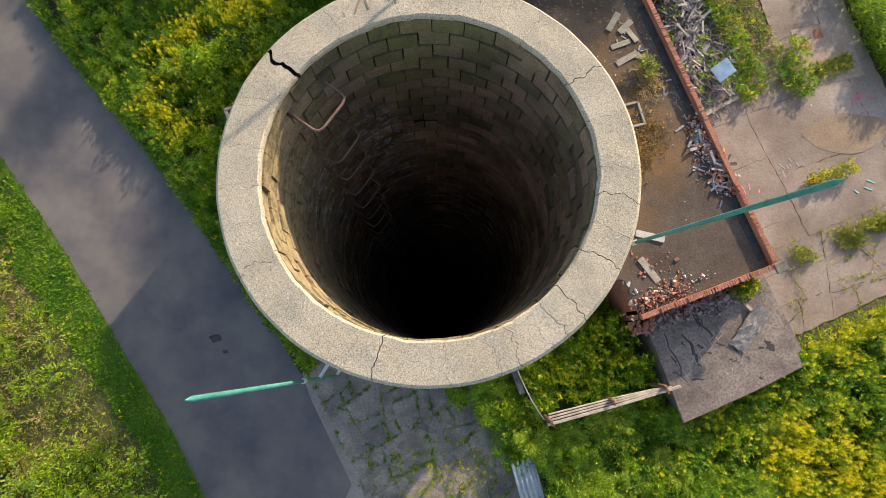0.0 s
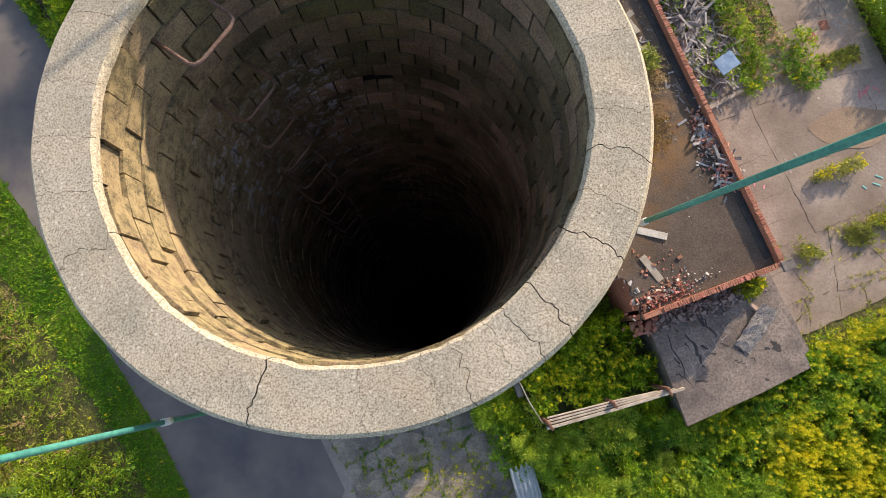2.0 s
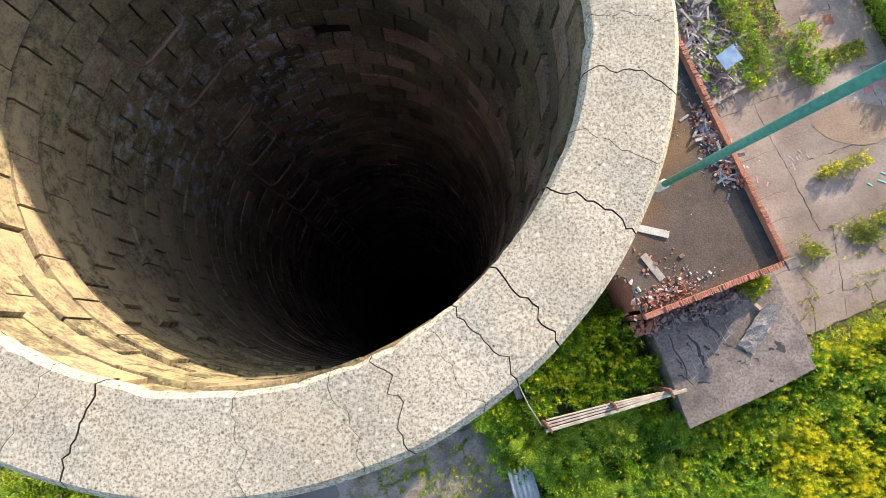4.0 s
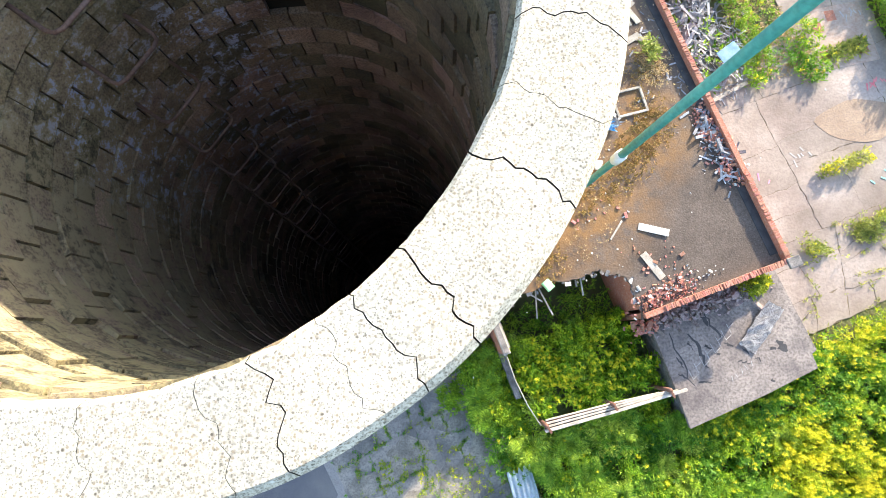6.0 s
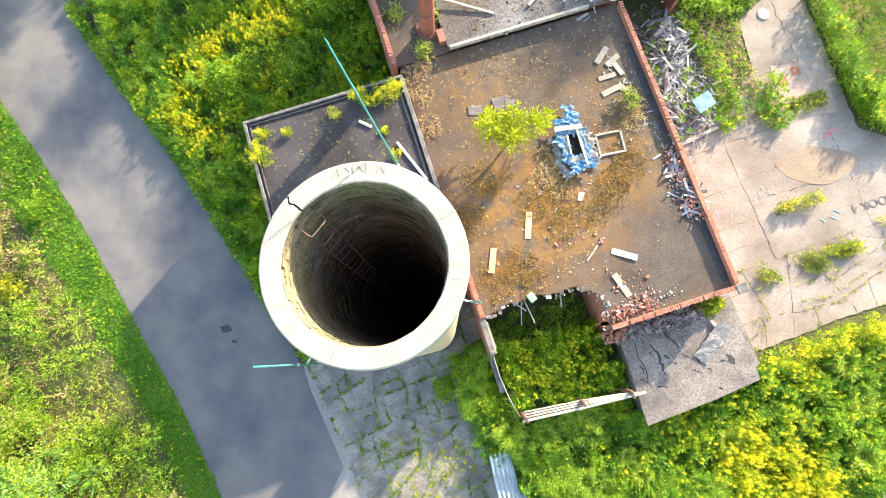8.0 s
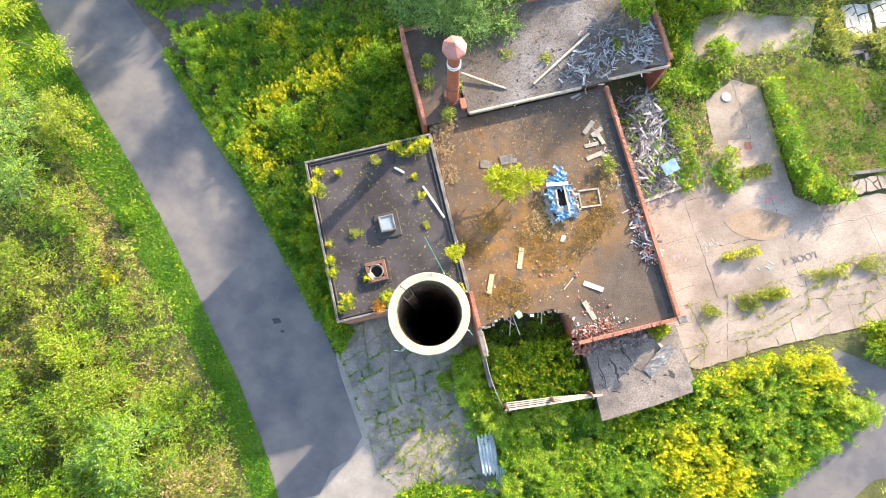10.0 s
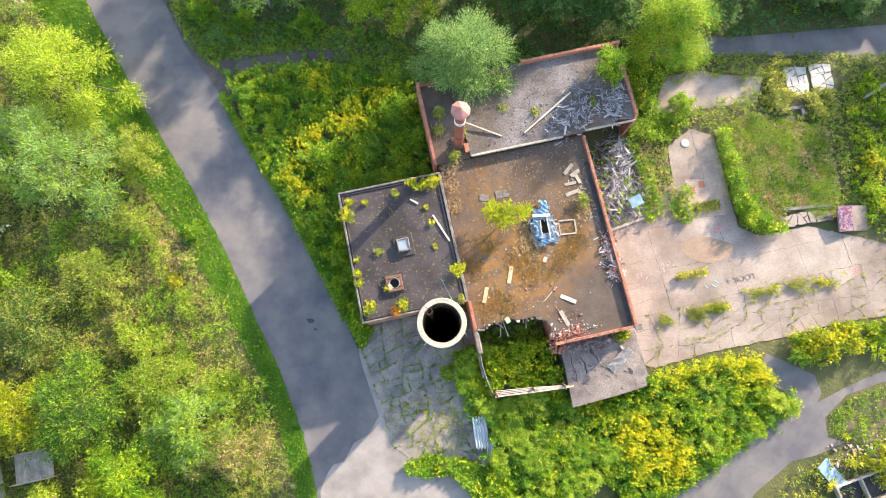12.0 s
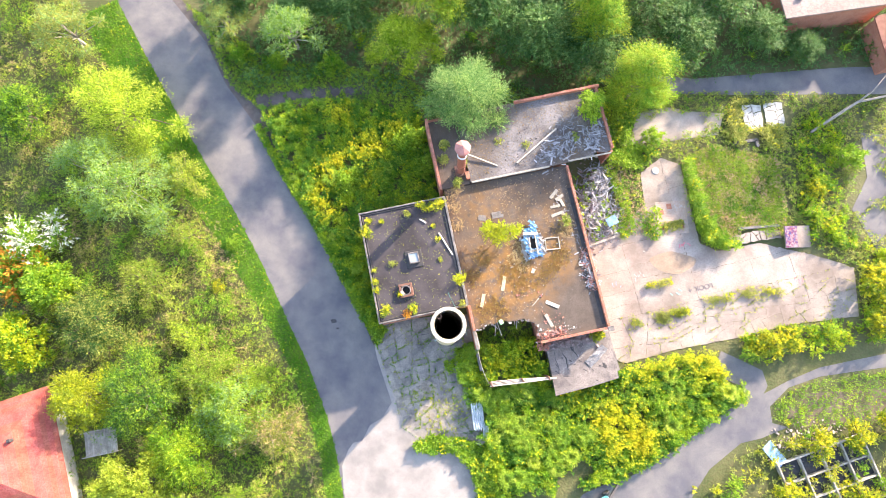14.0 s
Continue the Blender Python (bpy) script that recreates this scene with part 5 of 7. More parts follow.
part("tarpaulin", crumple(0.2, 1.9, 0.75, 2.9, 0.25, 0.06, 6, 10, seed=5), M["blue"], hatch)
part("sheet", crumple(-1.5, -2.1, -0.9, 0.9, 0.2, 0.07, 6, 18, seed=6), M["tarp_grey"], hatch, "pale torn sheet")
part("sheet", crumple(0.75, -1.6, 1.4, 1.1, 0.2, 0.07, 6, 18, seed=7), M["tarp_grey"], hatch, "pale torn sheet")
part("plank", box((1.9, 0.34, 0.07), m=pose(-0.1, 1.25, 0.68, 0, 2, -9)), M["whitepaint"], hatch, "pale plank across the hatch")
part("plank", box((0.16, 2.6, 0.06), m=pose(0.35, -0.35, 0.66, 0, 2, -3)), M["wood"], hatch, "pale plank across the hatch")
part("plank", box((0.14, 1.4, 0.06), m=pose(-0.42, 0.1, 0.62, 0, 0, -8)), M["wood"], hatch, "pale plank across the hatch")
fr = thing("window_sash", "empty square timber sash lying on the roof", "sash", RB @ pose(15.85, 9.25, ZM, 0, 0, -6))
for (su, sv), (cu, cv) in (((1.9, 0.14), (0, 0.75)), ((1.9, 0.14), (0, -0.75)), ((0.14, 1.5), (0.88, 0)), ((0.14, 1.5), (-0.88, 0))):
    part("rail", box((su, sv, 0.12), (cu, cv, 0.06), bevel=0.01), M["wood"], fr)

# ---- loose boards on the roofs ----
for u, v, l, w, a, mt, lab in ((8.57, 5.5, 1.85, 0.42, 88 - 20, "tanwood", "tan weathered plank lying on the gravel roof"), (5.5, 3.95, 1.7, 0.42, 86 - 20, "tanwood", "tan weathered plank lying on the gravel roof"), (14.0, 1.68, 1.75, 0.42, -34, "whitepaint", "white painted board lying on the gravel roof"), (13.1, -0.2, 1.75, 0.42, -74, "wood", "grey board lying among brick rubble"), (12.0, 2.4, 1.3, 0.10, 37, "wood", "thin grey stick on the gravel roof"), (12.62, 6.3, 0.6, 0.4, 60, "whitepaint", "scrap of pale board on the gravel roof"),
                            (17.6, 15.6, 1.5, 0.4, 40, "wood", "grey fallen board near the parapet"), (18.2, 15.0, 1.2, 0.4, 25, "wood", "grey fallen board near the parapet"), (18.35, 14.3, 1.1, 0.35, -75, "wood", "grey fallen board near the parapet"), (17.4, 13.95, 1.3, 0.35, 0, "wood", "grey fallen board near the parapet"), (17.4, 12.9, 1.6, 0.4, 10, "wood", "grey fallen board near the parapet"), (18.1, 12.8, 1.0, 0.3, -30, "wood", "grey fallen board near the parapet"), (19.35, 6.5, 1.1, 0.16, 70, "whitepaint", "pale board beside the parapet"), (19.6, 5.4, 1.2, 0.2, 60, "wood", "grey board beside the parapet")):
    solo("plank", box((l, w, 0.06), bevel=0.006), M[mt], lab, "plank", RB @ pose(u, v, ZM + 0.035 + jr.random() * 0.02, jr.normal(0, 1.0), jr.normal(0, 1.2), a), group="loose roof boards")
for u, v, s in ((7.75, 14.4, 1.0), (7.9, 13.4, 0.7), (9.67, 14.4, 1.2), (10.2, 14.2, 0.7)):
    solo("roofing_sheet", box((s, s * 0.7, 0.03), bevel=0.008), M["coping"], "grey slab of loose roofing on the gravel", "roofing", RB @ pose(u, v, ZM + 0.03, 1, 2, jr.uniform(-30, 30)), group="loose roofing sheets")
solo("crate", box((0.45, 0.6, 0.25), bevel=0.03), surf("green_plastic", (0.25, 0.55, 0.28), (0.34, 0.62, 0.36), None, 2, 20), "pale green plastic crate on the broken roof edge", "crate", RB @ pose(7.15, 0.85, ZM + 0.13, 0, 8, 20))


def rubble(name, n, spot, size, mat, label, z, seed, elong=(2.1, 1.0, 0.65), tilt=25, category="rubble", heap=0.0, m=RB):
    """Many tumbled pieces about a line from p to q, as one lot."""
    r = np.random.default_rng(seed)
    (pu, pv), (qu, qv), wd = spot
    bm = bmesh.new()
    for k in range(n):
        t = r.random()
        off = r.normal(0, wd, 2)
        s = size * min(2.2, math.exp(r.normal(-0.1, 0.42)))
        h = heap * max(0, 1 - np.hypot(*off) / (2 * wd)) * r.random()
        mm = pose(pu + (qu - pu) * t + off[0], pv + (qv - pv) * t + off[1], z + s * elong[2] * 0.4 + h, r.normal(0, tilt), r.normal(0, tilt), r.uniform(0, 360))
        box((s * elong[0] * r.uniform(0.6, 1.1), s * elong[1], s * elong[2]), bm=bm, m=mm)
    return solo(name, bm, mat, label, category, m, kind="stuff")


rubble("brick_rubble", 330, ((11.6, -2.05), (14.6, -1.75), 0.34), 0.065, M["brick_isl"], "heap of broken red bricks on the roof corner", ZM, 41, heap=0.3)
rubble("mortar_rubble", 80, ((11.8, -1.9), (16.5, -1.5), 0.45), 0.06, M["white_rubble"], "white broken mortar among the bricks", ZM, 42, heap=0.2)
rubble("scattered_bricks", 26, ((12.4, 0.6), (14.8, -0.5), 0.55), 0.085, M["brick_isl"], "single red bricks scattered on the gravel roof", ZM, 43, tilt=6)
rubble("scattered_bricks", 14, ((9.5, 3.5), (12.4, 3.4), 0.6), 0.10, M["brick_isl"], "single red bricks scattered on the gravel roof", ZM, 44, tilt=6)
rubble("brick_rubble", 300, ((19.6, 7.4), (19.8, 2.6), 0.38), 0.10, M["brick_isl"], "broken red bricks fallen from the parapet", ZM, 45, heap=0.35)
rubble("roof_litter", 120, ((19.4, 7.4), (19.7, 3.0), 0.42), 0.16, M["wood_isl"], "grey splinters along the broken parapet", ZM, 58, elong=(3.6, 0.5, 0.25), tilt=14, heap=0.35)
rubble("mortar_rubble", 90, ((19.8, 7.0), (20.0, 2.6), 0.4), 0.10, M["white_rubble"], "white broken mortar along the parapet", ZM, 46)
rubble("brick_rubble", 420, ((12.6, -3.35), (19.0, -3.6), 0.33), 0.12, surf("sooty_brick_rubble", (0.16, 0.11, 0.10), (0.26, 0.20, 0.19), (0.40, 0.35, 0.33), 1.5, 22.0, island=0.4), "heap of greyed bricks on the porch roof", 2.55, 47, heap=0.5)
rubble("brick_rubble", 60, ((11.4, -3.2), (12.8, -3.4), 0.3), 0.13, M["brick_isl"], "broken red bricks on the porch roof", 2.55, 48, heap=0.5)
rubble("roof_litter", 420, ((8.0, 20.6), (25.5, 22.0), 2.2), 0.07, M["tarblack"], "dark crumbs of felt strewn on the far roof", ZF, 59, elong=(1.8, 1.0, 0.3), tilt=8)
rubble("roof_litter", 60, ((18.2, 15.5), (19.2, 8.0), 0.7), 0.12, M["wood_isl"], "grey splinters strewn on the gravel roof", ZM, 49, elong=(3.2, 0.5, 0.2), tilt=8)
rubble("roof_litter", 130, ((6.0, 3.0), (18.0, 10.0), 3.0), 0.05, M["white_rubble"], "small pale chips strewn over the roof", ZM, 50, tilt=20)
for (p, q, wd), n, seed in ((((17.5, 20.6), (21.5, 21.8), 0.9), 170, 51), (((23.6, 20.6), (25.8, 23.4), 0.7), 190, 52), (((18.5, 20.0), (22.5, 24.5), 1.0), 120, 53)):
    rubble("board_pile", n, (p, q, wd), 0.22, M["wood_isl"], "splintered pale roof boards heaped on the far roof", ZF, seed, elong=(3.0, 0.42, 0.10), tilt=9, category="boards", heap=0.5)
rubble("board_pile", 1100, ((22.2, 10.2), (25.4, 18.0), 1.35), 0.25, M["wood_isl"], "great heap of grey splintered boards in the yard", 0.05, 54, elong=(3.4, 0.42, 0.10), tilt=13, category="boards", heap=1.5)
rubble("board_pile", 700, ((24.6, 9.6), (26.6, 13.0), 0.95), 0.16, M["wood_isl"], "heap of short grey laths in the yard", 0.05, 55, elong=(3.0, 0.3, 0.12), tilt=16, category="boards", heap=1.0)
rubble("dirt_rubble", 260, ((21.4, 9.6), (25.5, 18.5), 1.5), 0.16, surf("brown_rubble", (0.14, 0.10, 0.08), (0.26, 0.2, 0.16), (0.4, 0.36, 0.32), 1.0, 12, island=0.4), "brown rubble under the boards", 0.03, 56)
solo("sill_board", box((5.4, 0.3, 0.2), bevel=0.02), M["wood"], "rotten timber sill at the foot of the heap", "timber", RB @ pose(23.6, 8.75, 0.12, 0, 0, 8))
solo("blue_sheet", box((1.5, 1.2, 0.05), bevel=0.02), M["bluepaint"], "faded blue sheet lying on the board heap", "sheet", RB @ pose(25.4, 11.1, 1.15, 6, -4, 15))

# ---- plants ----
NW_FIELD = [(-31.0, 28.6), (-20.5, 31.2), (-9.0, 31.0), W(2.9, 28.0), W(2.9, 18.3), W(-7.9, 18.3), W(-8.0, 3.4), (-10.2, 0.4), (-16.0, 8.6), (-21.2, 15.0), (-26.0, 20.6)]
S_FIELD = [W(3.2, -1.2), W(3.7, -7.0), W(12.3, -7.6), W(12.0, -9.9), W(20.6, -9.4), (22.4, -0.6), (24.0, -0.2), (28.6, 2.0), (32.0, 2.9), (35.4, 3.4), (35.4, 2.6), (36.6, 0.2), (38.9, -0.4), (38.8, -2.0), (35.0, -5.0), (29.2, -10.2), (24.9, -13.4), (20.0, -15.6), (9.5, -17.6), (7.2, -14.6), (6.6, -11.6), (4.8, -8.6), (2.9, -5.0), (2.0, -1.6)]
ROOM = [W(4.1, -1.2), W(7.0, -1.8), W(11.2, -2.2), W(11.7, -3.2), W(12.2, -6.8), W(4.3, -6.2)]
NW_GOLD = [(-19.6, 29.1, 2.4), (-14.7, 24.9, 3.0), (-18.5, 22.1, 2.5), (-19.9, 19.7, 2.4), (-11.7, 27.9, 2.2), (-18.4, 15.5, 2.0), (-13.4, 20.3, 1.4), (-20.6, 16.4, 1.4)]
S_GOLD = [(26.4, 2.7, 4.8), (32.9, 4.4, 5.0), (36.3, 2.7, 3.4), (25.1, -8.2, 4.2), (22.1, -6.5, 3.6), (16.8, -3.8, 2.0), (38.0, 4.2, 2.5)]
ROOM_GOLD = [(6.4, -1.7, 1.8), (10.4, -0.9, 1.5), (5.1, -2.6, 1.6), (7.8, -2.4, 1.6)]
# each field in tufts of three leaf colours, gold where the plumes stand thick
for poly, gold, count, seed in ((NW_FIELD, NW_GOLD, 11500, 1), (S_FIELD, S_GOLD, 15000, 2)):
    tufts = clumped(poly, count, 7, seed, 0.26, 0.25)
    tone = patches(tufts[::7], np.random.default_rng(seed + 50), 2.6)
    sunny = np.max([np.clip(1.2 - np.hypot(tufts[::7, 0] - x, tufts[::7, 1] - y) / r, 0, 1) for x, y, r in gold], axis=0)
    kind_of = np.repeat(np.where(sunny + np.random.default_rng(seed + 51).normal(0, 0.18, len(tone)) > 0.55, 0, np.where(tone + np.random.default_rng(seed + 52).normal(0, 0.16, len(tone)) > 0.5, 1, 2)), 7)
    plants("goldenrod", None, 0, "yellow-green goldenrod in full flower", "weeds", M["leaf_lime_field"], (0.7, 1.7), 17, 0.13, 0.6, 0.055, seed=seed, patch=1.7, spread=0.20, slim=0.22, zones=gold, petals=22, pts=tufts[kind_of == 0])
    plants("goldenrod", None, 0, "dense green weeds with a few yellow goldenrod plumes", "weeds", M["leaf_field"], (0.4, 1.6), 17, 0.135, 0.7, 0.05, seed=seed + 10, patch=1.7, spread=0.22, slim=0.22, zones=gold, petals=18, pts=tufts[kind_of == 1])
    plants("weeds", None, 0, "deep green weeds among goldenrod", "weeds", M["leaf_deep"], (0.3, 1.5), 17, 0.14, 0.35, 0.05, seed=seed + 20, patch=1.7, spread=0.24, slim=0.24, zones=gold, petals=14, pts=tufts[kind_of == 2])
plants("goldenrod", None, 0, "tall goldenrod growing inside the roofless room", "weeds", M["leaf_field"], (0.9, 2.5), 20, 0.17, 1.2, 0.06, seed=5, patch=1.6, spread=0.26, slim=0.24, zones=ROOM_GOLD, petals=22, pts=clumped(ROOM, 800, 6, 5, 0.22))
plants("weeds", [W(4.1, 0.6), W(11.3, 0.2), W(11.3, -2.4), W(4.2, -1.6)], 150, "dark green weeds in the shade of the broken roof", "weeds", M["leaf"], (0.3, 1.5), 20, 0.12, 0, seed=40, patch=3, spread=0.32, slim=0.24)
NE_GRASS = [(28.9, 29.4), (33, 32.6), (42.5, 32.0), (44.6, 21.8), (41.5, 20.2), (35.0, 18.2), (32.6, 19.0), (31.0, 24.0)]
plants("rough_grass", NE_GRASS, 7000, "rough green grass plot with seed heads", "grass", M["leaf"], (0.12, 0.5), 10, 0.10, 0.03, 0.04, seed=6, patch=5, spread=0.25)
plants("rough_grass", NE_GRASS, 3600, "dry tawny grass among green", "grass", M["straw"], (0.15, 0.45), 9, 0.10, 0.02, 0.05, seed=7, patch=3, spread=0.25)
NE_EDGE = [(28.9, 29.4), (30.2, 30.0), (33.2, 21.0), (35.0, 18.6), (38.0, 19.4), (37, 17.8), (32.4, 18.2), (31.0, 22.0)]
plants("shrubbery", NE_EDGE, 420, "lush green shrubs along the slab edge", "shrubs", M["leaf"], (0.8, 2.0), 22, 0.15, 0.2, 0.10, seed=8, patch=3, spread=0.5)
E_STRIP = [(45.5, 40.0), (49.5, 39.7), (52.0, 34.1), (51.3, 29.0), (52.2, 23.5), (56.9, 20.2), (47.7, 20.8), (45.3, 24.1), (46.3, 28.3), (44.2, 33.8)]
E_TUFTS = sprinkle(E_STRIP, 150, np.random.default_rng(44))
thicket("shrubbery", E_TUFTS[:90], (0.5, 1.1), M["leaf_field"], 0.15, "lime-green shrubs beside the lane", "shrubs", 44, 110, second=(M["flower"], 0.10))
thicket("shrubbery", E_TUFTS[90:], (0.4, 0.9), M["leaf"], 0.15, "green shrubs beside the lane", "shrubs", 45, 110)
E_EDGE = [(53.8, 19.5), (62, 22), (63, 11), (54.5, 7.2), (50, 6.2), (42.8, 3.4), (38.6, 3.8), (37.8, 5.6), (40.5, 7.0), (45.2, 8.6), (54.4, 11.0)]
E_TUFTS = sprinkle(E_EDGE, 190, np.random.default_rng(46))
thicket("shrubbery", E_TUFTS[:110], (0.5, 1.2), M["leaf_field"], 0.15, "green and yellow shrubs at the slab's edge", "shrubs", 46, 120, second=(M["leaf_lime"], 0.4))
thicket("shrubbery", E_TUFTS[110:], (0.5, 1.1), M["leaf"], 0.15, "green shrubs at the slab's edge", "shrubs", 47, 120, second=(M["flower"], 0.08))
N_SIDE = [W(27, 30.0), W(27.2, 19.0), (23.4, 27.4), (26.0, 30.2), (21.6, 31.0), (22.4, 36), (26.6, 37.6), (28.6, 39.6), (22, 38.2), (18, 39)]
plants("weeds", N_SIDE, 900, "green weeds beside the broken wing", "weeds", M["leaf"], (0.4, 1.5), 14, 0.2, 0.2, 0.09, seed=11, patch=4, spread=0.4)
plants("weeds", [W(26.2, 8.4), W(28.2, 9.0), W(28.8, 13.0), W(27.6, 18.5), W(26.6, 18.8), W(27.2, 13.0)], 200, "green weeds round the board heap", "weeds", M["leaf"], (0.2, 0.9), 14, 0.14, 0.15, 0.08, seed=12, patch=3, spread=0.4)
plants("weeds", [W(21.0, 8.2), W(27.4, 9.2), W(26.2, 12.0), W(25.0, 18.5), W(21.2, 18.5)], 50, "green weeds pushing through the board heap", "weeds", M["leaf"], (0.5, 1.6), 14, 0.2, 0.2, 0.09, seed=13, patch=3, spread=0.35)
N_BACK = [(34.6, 34.2), (37, 33), (43.4, 33.2), (43.2, 40.8), (35.5, 39.6)]
plants("weeds", N_BACK, 900, "sparse weeds between pale slabs", "weeds", M["leaf_olive"], (0.2, 0.9), 12, 0.18, 0.25, 0.08, seed=14, patch=3, spread=0.35)
SE_FIELD = [(43.2, -3.8), (43.3, -2.2), (45.4, 0.3), (49.2, 2.3), (54, 3.7), (75, 9.5), (75, -2), (60, -1.5), (52, -3.2), (46.5, -4.2)]
solo("bare_soil", prism([(46.0, -4.4), (44.6, -2.4), (47.6, 0.2), (53, 1.4), (58, 2.6), (75, 5), (75, -1), (60, -1), (52, -3.0)], -0.1, 0.012), M["dirt"], "pale brown bare soil beside the track", "soil", kind="structure")
plants("rough_grass", SE_FIELD, 2600, "bright rough grass beside the track", "grass", M["leaf"], (0.08, 0.35), 8, 0.12, 0.04, 0.06, seed=15, patch=4, spread=0.3)
SE_BACK = [(40.0, -7.6), (42.4, -6.6), (46.5, -4.8), (52, -3.6), (60, -2.0), (75, -2.0), (75, -30), (32, -30), (32, -20), (35.4, -13.4), (36.6, -11.0)]
SE_TUFTS = clumped(SE_BACK, 340, 4, 48, 1.0)
thicket("shrubbery", SE_TUFTS[:200], (0.4, 1.2), M["leaf_yellow"], 0.15, "yellowing shrubs over rubble", "shrubs", 48, 120, second=(M["flower"], 0.25))
thicket("shrubbery", SE_TUFTS[200:], (0.4, 1.1), M["leaf"], 0.15, "green shrubs over rubble", "shrubs", 49, 120)
plants("weeds", SE_BACK, 1400, "olive weeds over brown rubble", "weeds", M["leaf_olive"], (0.2, 0.9), 12, 0.2, 0.1, 0.10, seed=17, patch=4, spread=0.4)
S_EDGE = [(-2.3, -13.6), (-0.1, -12.1), (4.7, -12.1), (6.9, -12.4), (9.5, -17.6), (12, -18.6), (12, -27), (8.5, -28), (7.0, -18.8), (5.2, -15.2), (3.0, -13.8), (0.9, -14.3), (-2.0, -14.4)]
plants("weeds", S_EDGE, 1700, "mixed weeds and grass at the forecourt's edge", "weeds", M["leaf"], (0.2, 0.9), 12, 0.2, 0.35, 0.09, seed=18, patch=3, spread=0.35)
ROADSIDE = [(-8.9, -1.9), (-8.0, 0.8), W(-7.8, 3.4), W(-8.1, 15), (-17.6, 10.6), (-21.3, 15.0), (-26.0, 20.4), (-30.8, 26.2), (-31.4, 25.7), (-26.3, 19.3), (-21.6, 14.2), (-16.5, 7.7), (-11.9, 1.5)]
plants("rough_grass", ROADSIDE, 3600, "green grass and weeds between road and boiler house", "grass", M["leaf"], (0.15, 0.7), 9, 0.15, 0.03, 0.06, seed=19, patch=3, spread=0.26)
VERGE = ROAD_L[1:13] + VERGE_EDGE[1:13][::-1]
plants("verge_grass", VERGE, 9000, "short bright green verge grass", "grass", surf("bright_grass", (0.055, 0.2, 0.007), (0.14, 0.29, 0.014), None, 0.3, 5.0, bump=0, island=0.35, leaf=0.3), (0.05, 0.18), 6, 0.12, 0.05, 0.05, seed=20, patch=4, spread=0.3)
EAST = [W(27, 19.0), W(27, 30.5), (22, 39), (40, 41.5), (53, 43), (64, 44), (64, 8), (54.6, 11), (53.6, 18), (49.5, 18.8), (44.6, 21.8), (42.5, 32.2), (33, 32.8), (29.2, 29.6), (26.2, 30.0), (23.4, 27.2)]
plants("weeds", EAST, 4200, "low mixed weeds over bare soil", "weeds", M["leaf_olive"], (0.08, 0.7), 10, 0.15, 0.15, 0.07, seed=28, patch=4, spread=0.3)
plants("weeds", EAST, 2200, "low green weeds over bare soil", "weeds", M["leaf"], (0.08, 0.8), 10, 0.15, 0.1, 0.07, seed=29, patch=5, spread=0.3)
HEAP_EDGE = [W(26.6, 9.6), W(27.4, 19.0), (23.2, 27.4), (24.6, 22.5), (26.6, 18.0)]
plants("weeds", HEAP_EDGE, 220, "green weeds between heap and slab", "weeds", M["leaf"], (0.1, 0.9), 13, 0.12, 0.1, 0.06, seed=35, patch=3, spread=0.3)
plants("weeds", HEAP_EDGE, 300, "dry weeds between heap and slab", "weeds", M["straw"], (0.1, 0.6), 10, 0.12, 0, 0.06, seed=36, patch=3, spread=0.3)
# weeds in the joints of the paving
plants("joint_weeds", None, 0, "low weeds in the paving joints", "weeds", M["leaf_olive"], (0.04, 0.22), 8, 0.07, 0.1, 0.04, seed=21, patch=2, spread=0.10, z=0.03, pts=edge_points(APRON_CELLS, 2.2, 0.06, 21, 0.5))
plants("joint_weeds", None, 0, "green moss and grass in the paving joints", "weeds", M["leaf_deep"], (0.02, 0.12), 8, 0.06, 0, 0.04, seed=20, patch=2, spread=0.08, z=0.03, pts=edge_points(APRON_CELLS, 4.5, 0.05, 22, 0.42))
plants("joint_weeds", [(-3.6, -7.0), (1.4, -5.8), (4.6, -8.4), (3.8, -11.0), (-0.5, -11.6), (-2.8, -9.8)], 150, "goldenrod rooted in the broken apron", "weeds", M["leaf_yellow"], (0.1, 0.7), 11, 0.085, 0.9, 0.035, seed=22, patch=1.6, spread=0.2, z=0.03)
JOINT_A, JOINT_B = [(24.1, 5.7), (27.5, 7.0), (31.2, 8.4)], [(34.1, 10.5), (36.7, 11.4), (41.1, 12.7), (44.6, 13.7)]
plants("joint_weeds", None, 0, "olive weeds along a long slab joint", "weeds", M["leaf_olive"], (0.1, 0.55), 11, 0.10, 0.25, 0.05, seed=23, patch=2.2, spread=0.18, z=0.03, pts=along([JOINT_A, JOINT_A, JOINT_B], 0.018, 0.42, 41))
plants("joint_weeds", None, 0, "goldenrod along a long slab joint", "weeds", M["leaf_yellow"], (0.2, 0.8), 11, 0.11, 0.9, 0.055, seed=30, patch=1.5, spread=0.2, z=0.03, pts=np.concatenate([np.random.default_rng(70 + k).normal(q, (0.55, 0.3), (26, 2)) for k, q in enumerate(((29.9, 8.1), (31.0, 8.6), (36.6, 11.5), (41.6, 12.9)))]))
plants("joint_weeds", None, 0, "thin weeds in cracked concrete", "weeds", M["leaf_olive"], (0.03, 0.2), 8, 0.07, 0.1, 0.04, seed=34, patch=2, spread=0.12, z=0.03, pts=edge_points([q for q in PAD_CELLS if area_of(q) < 9], 2.6, 0.06, 34, 0.5))
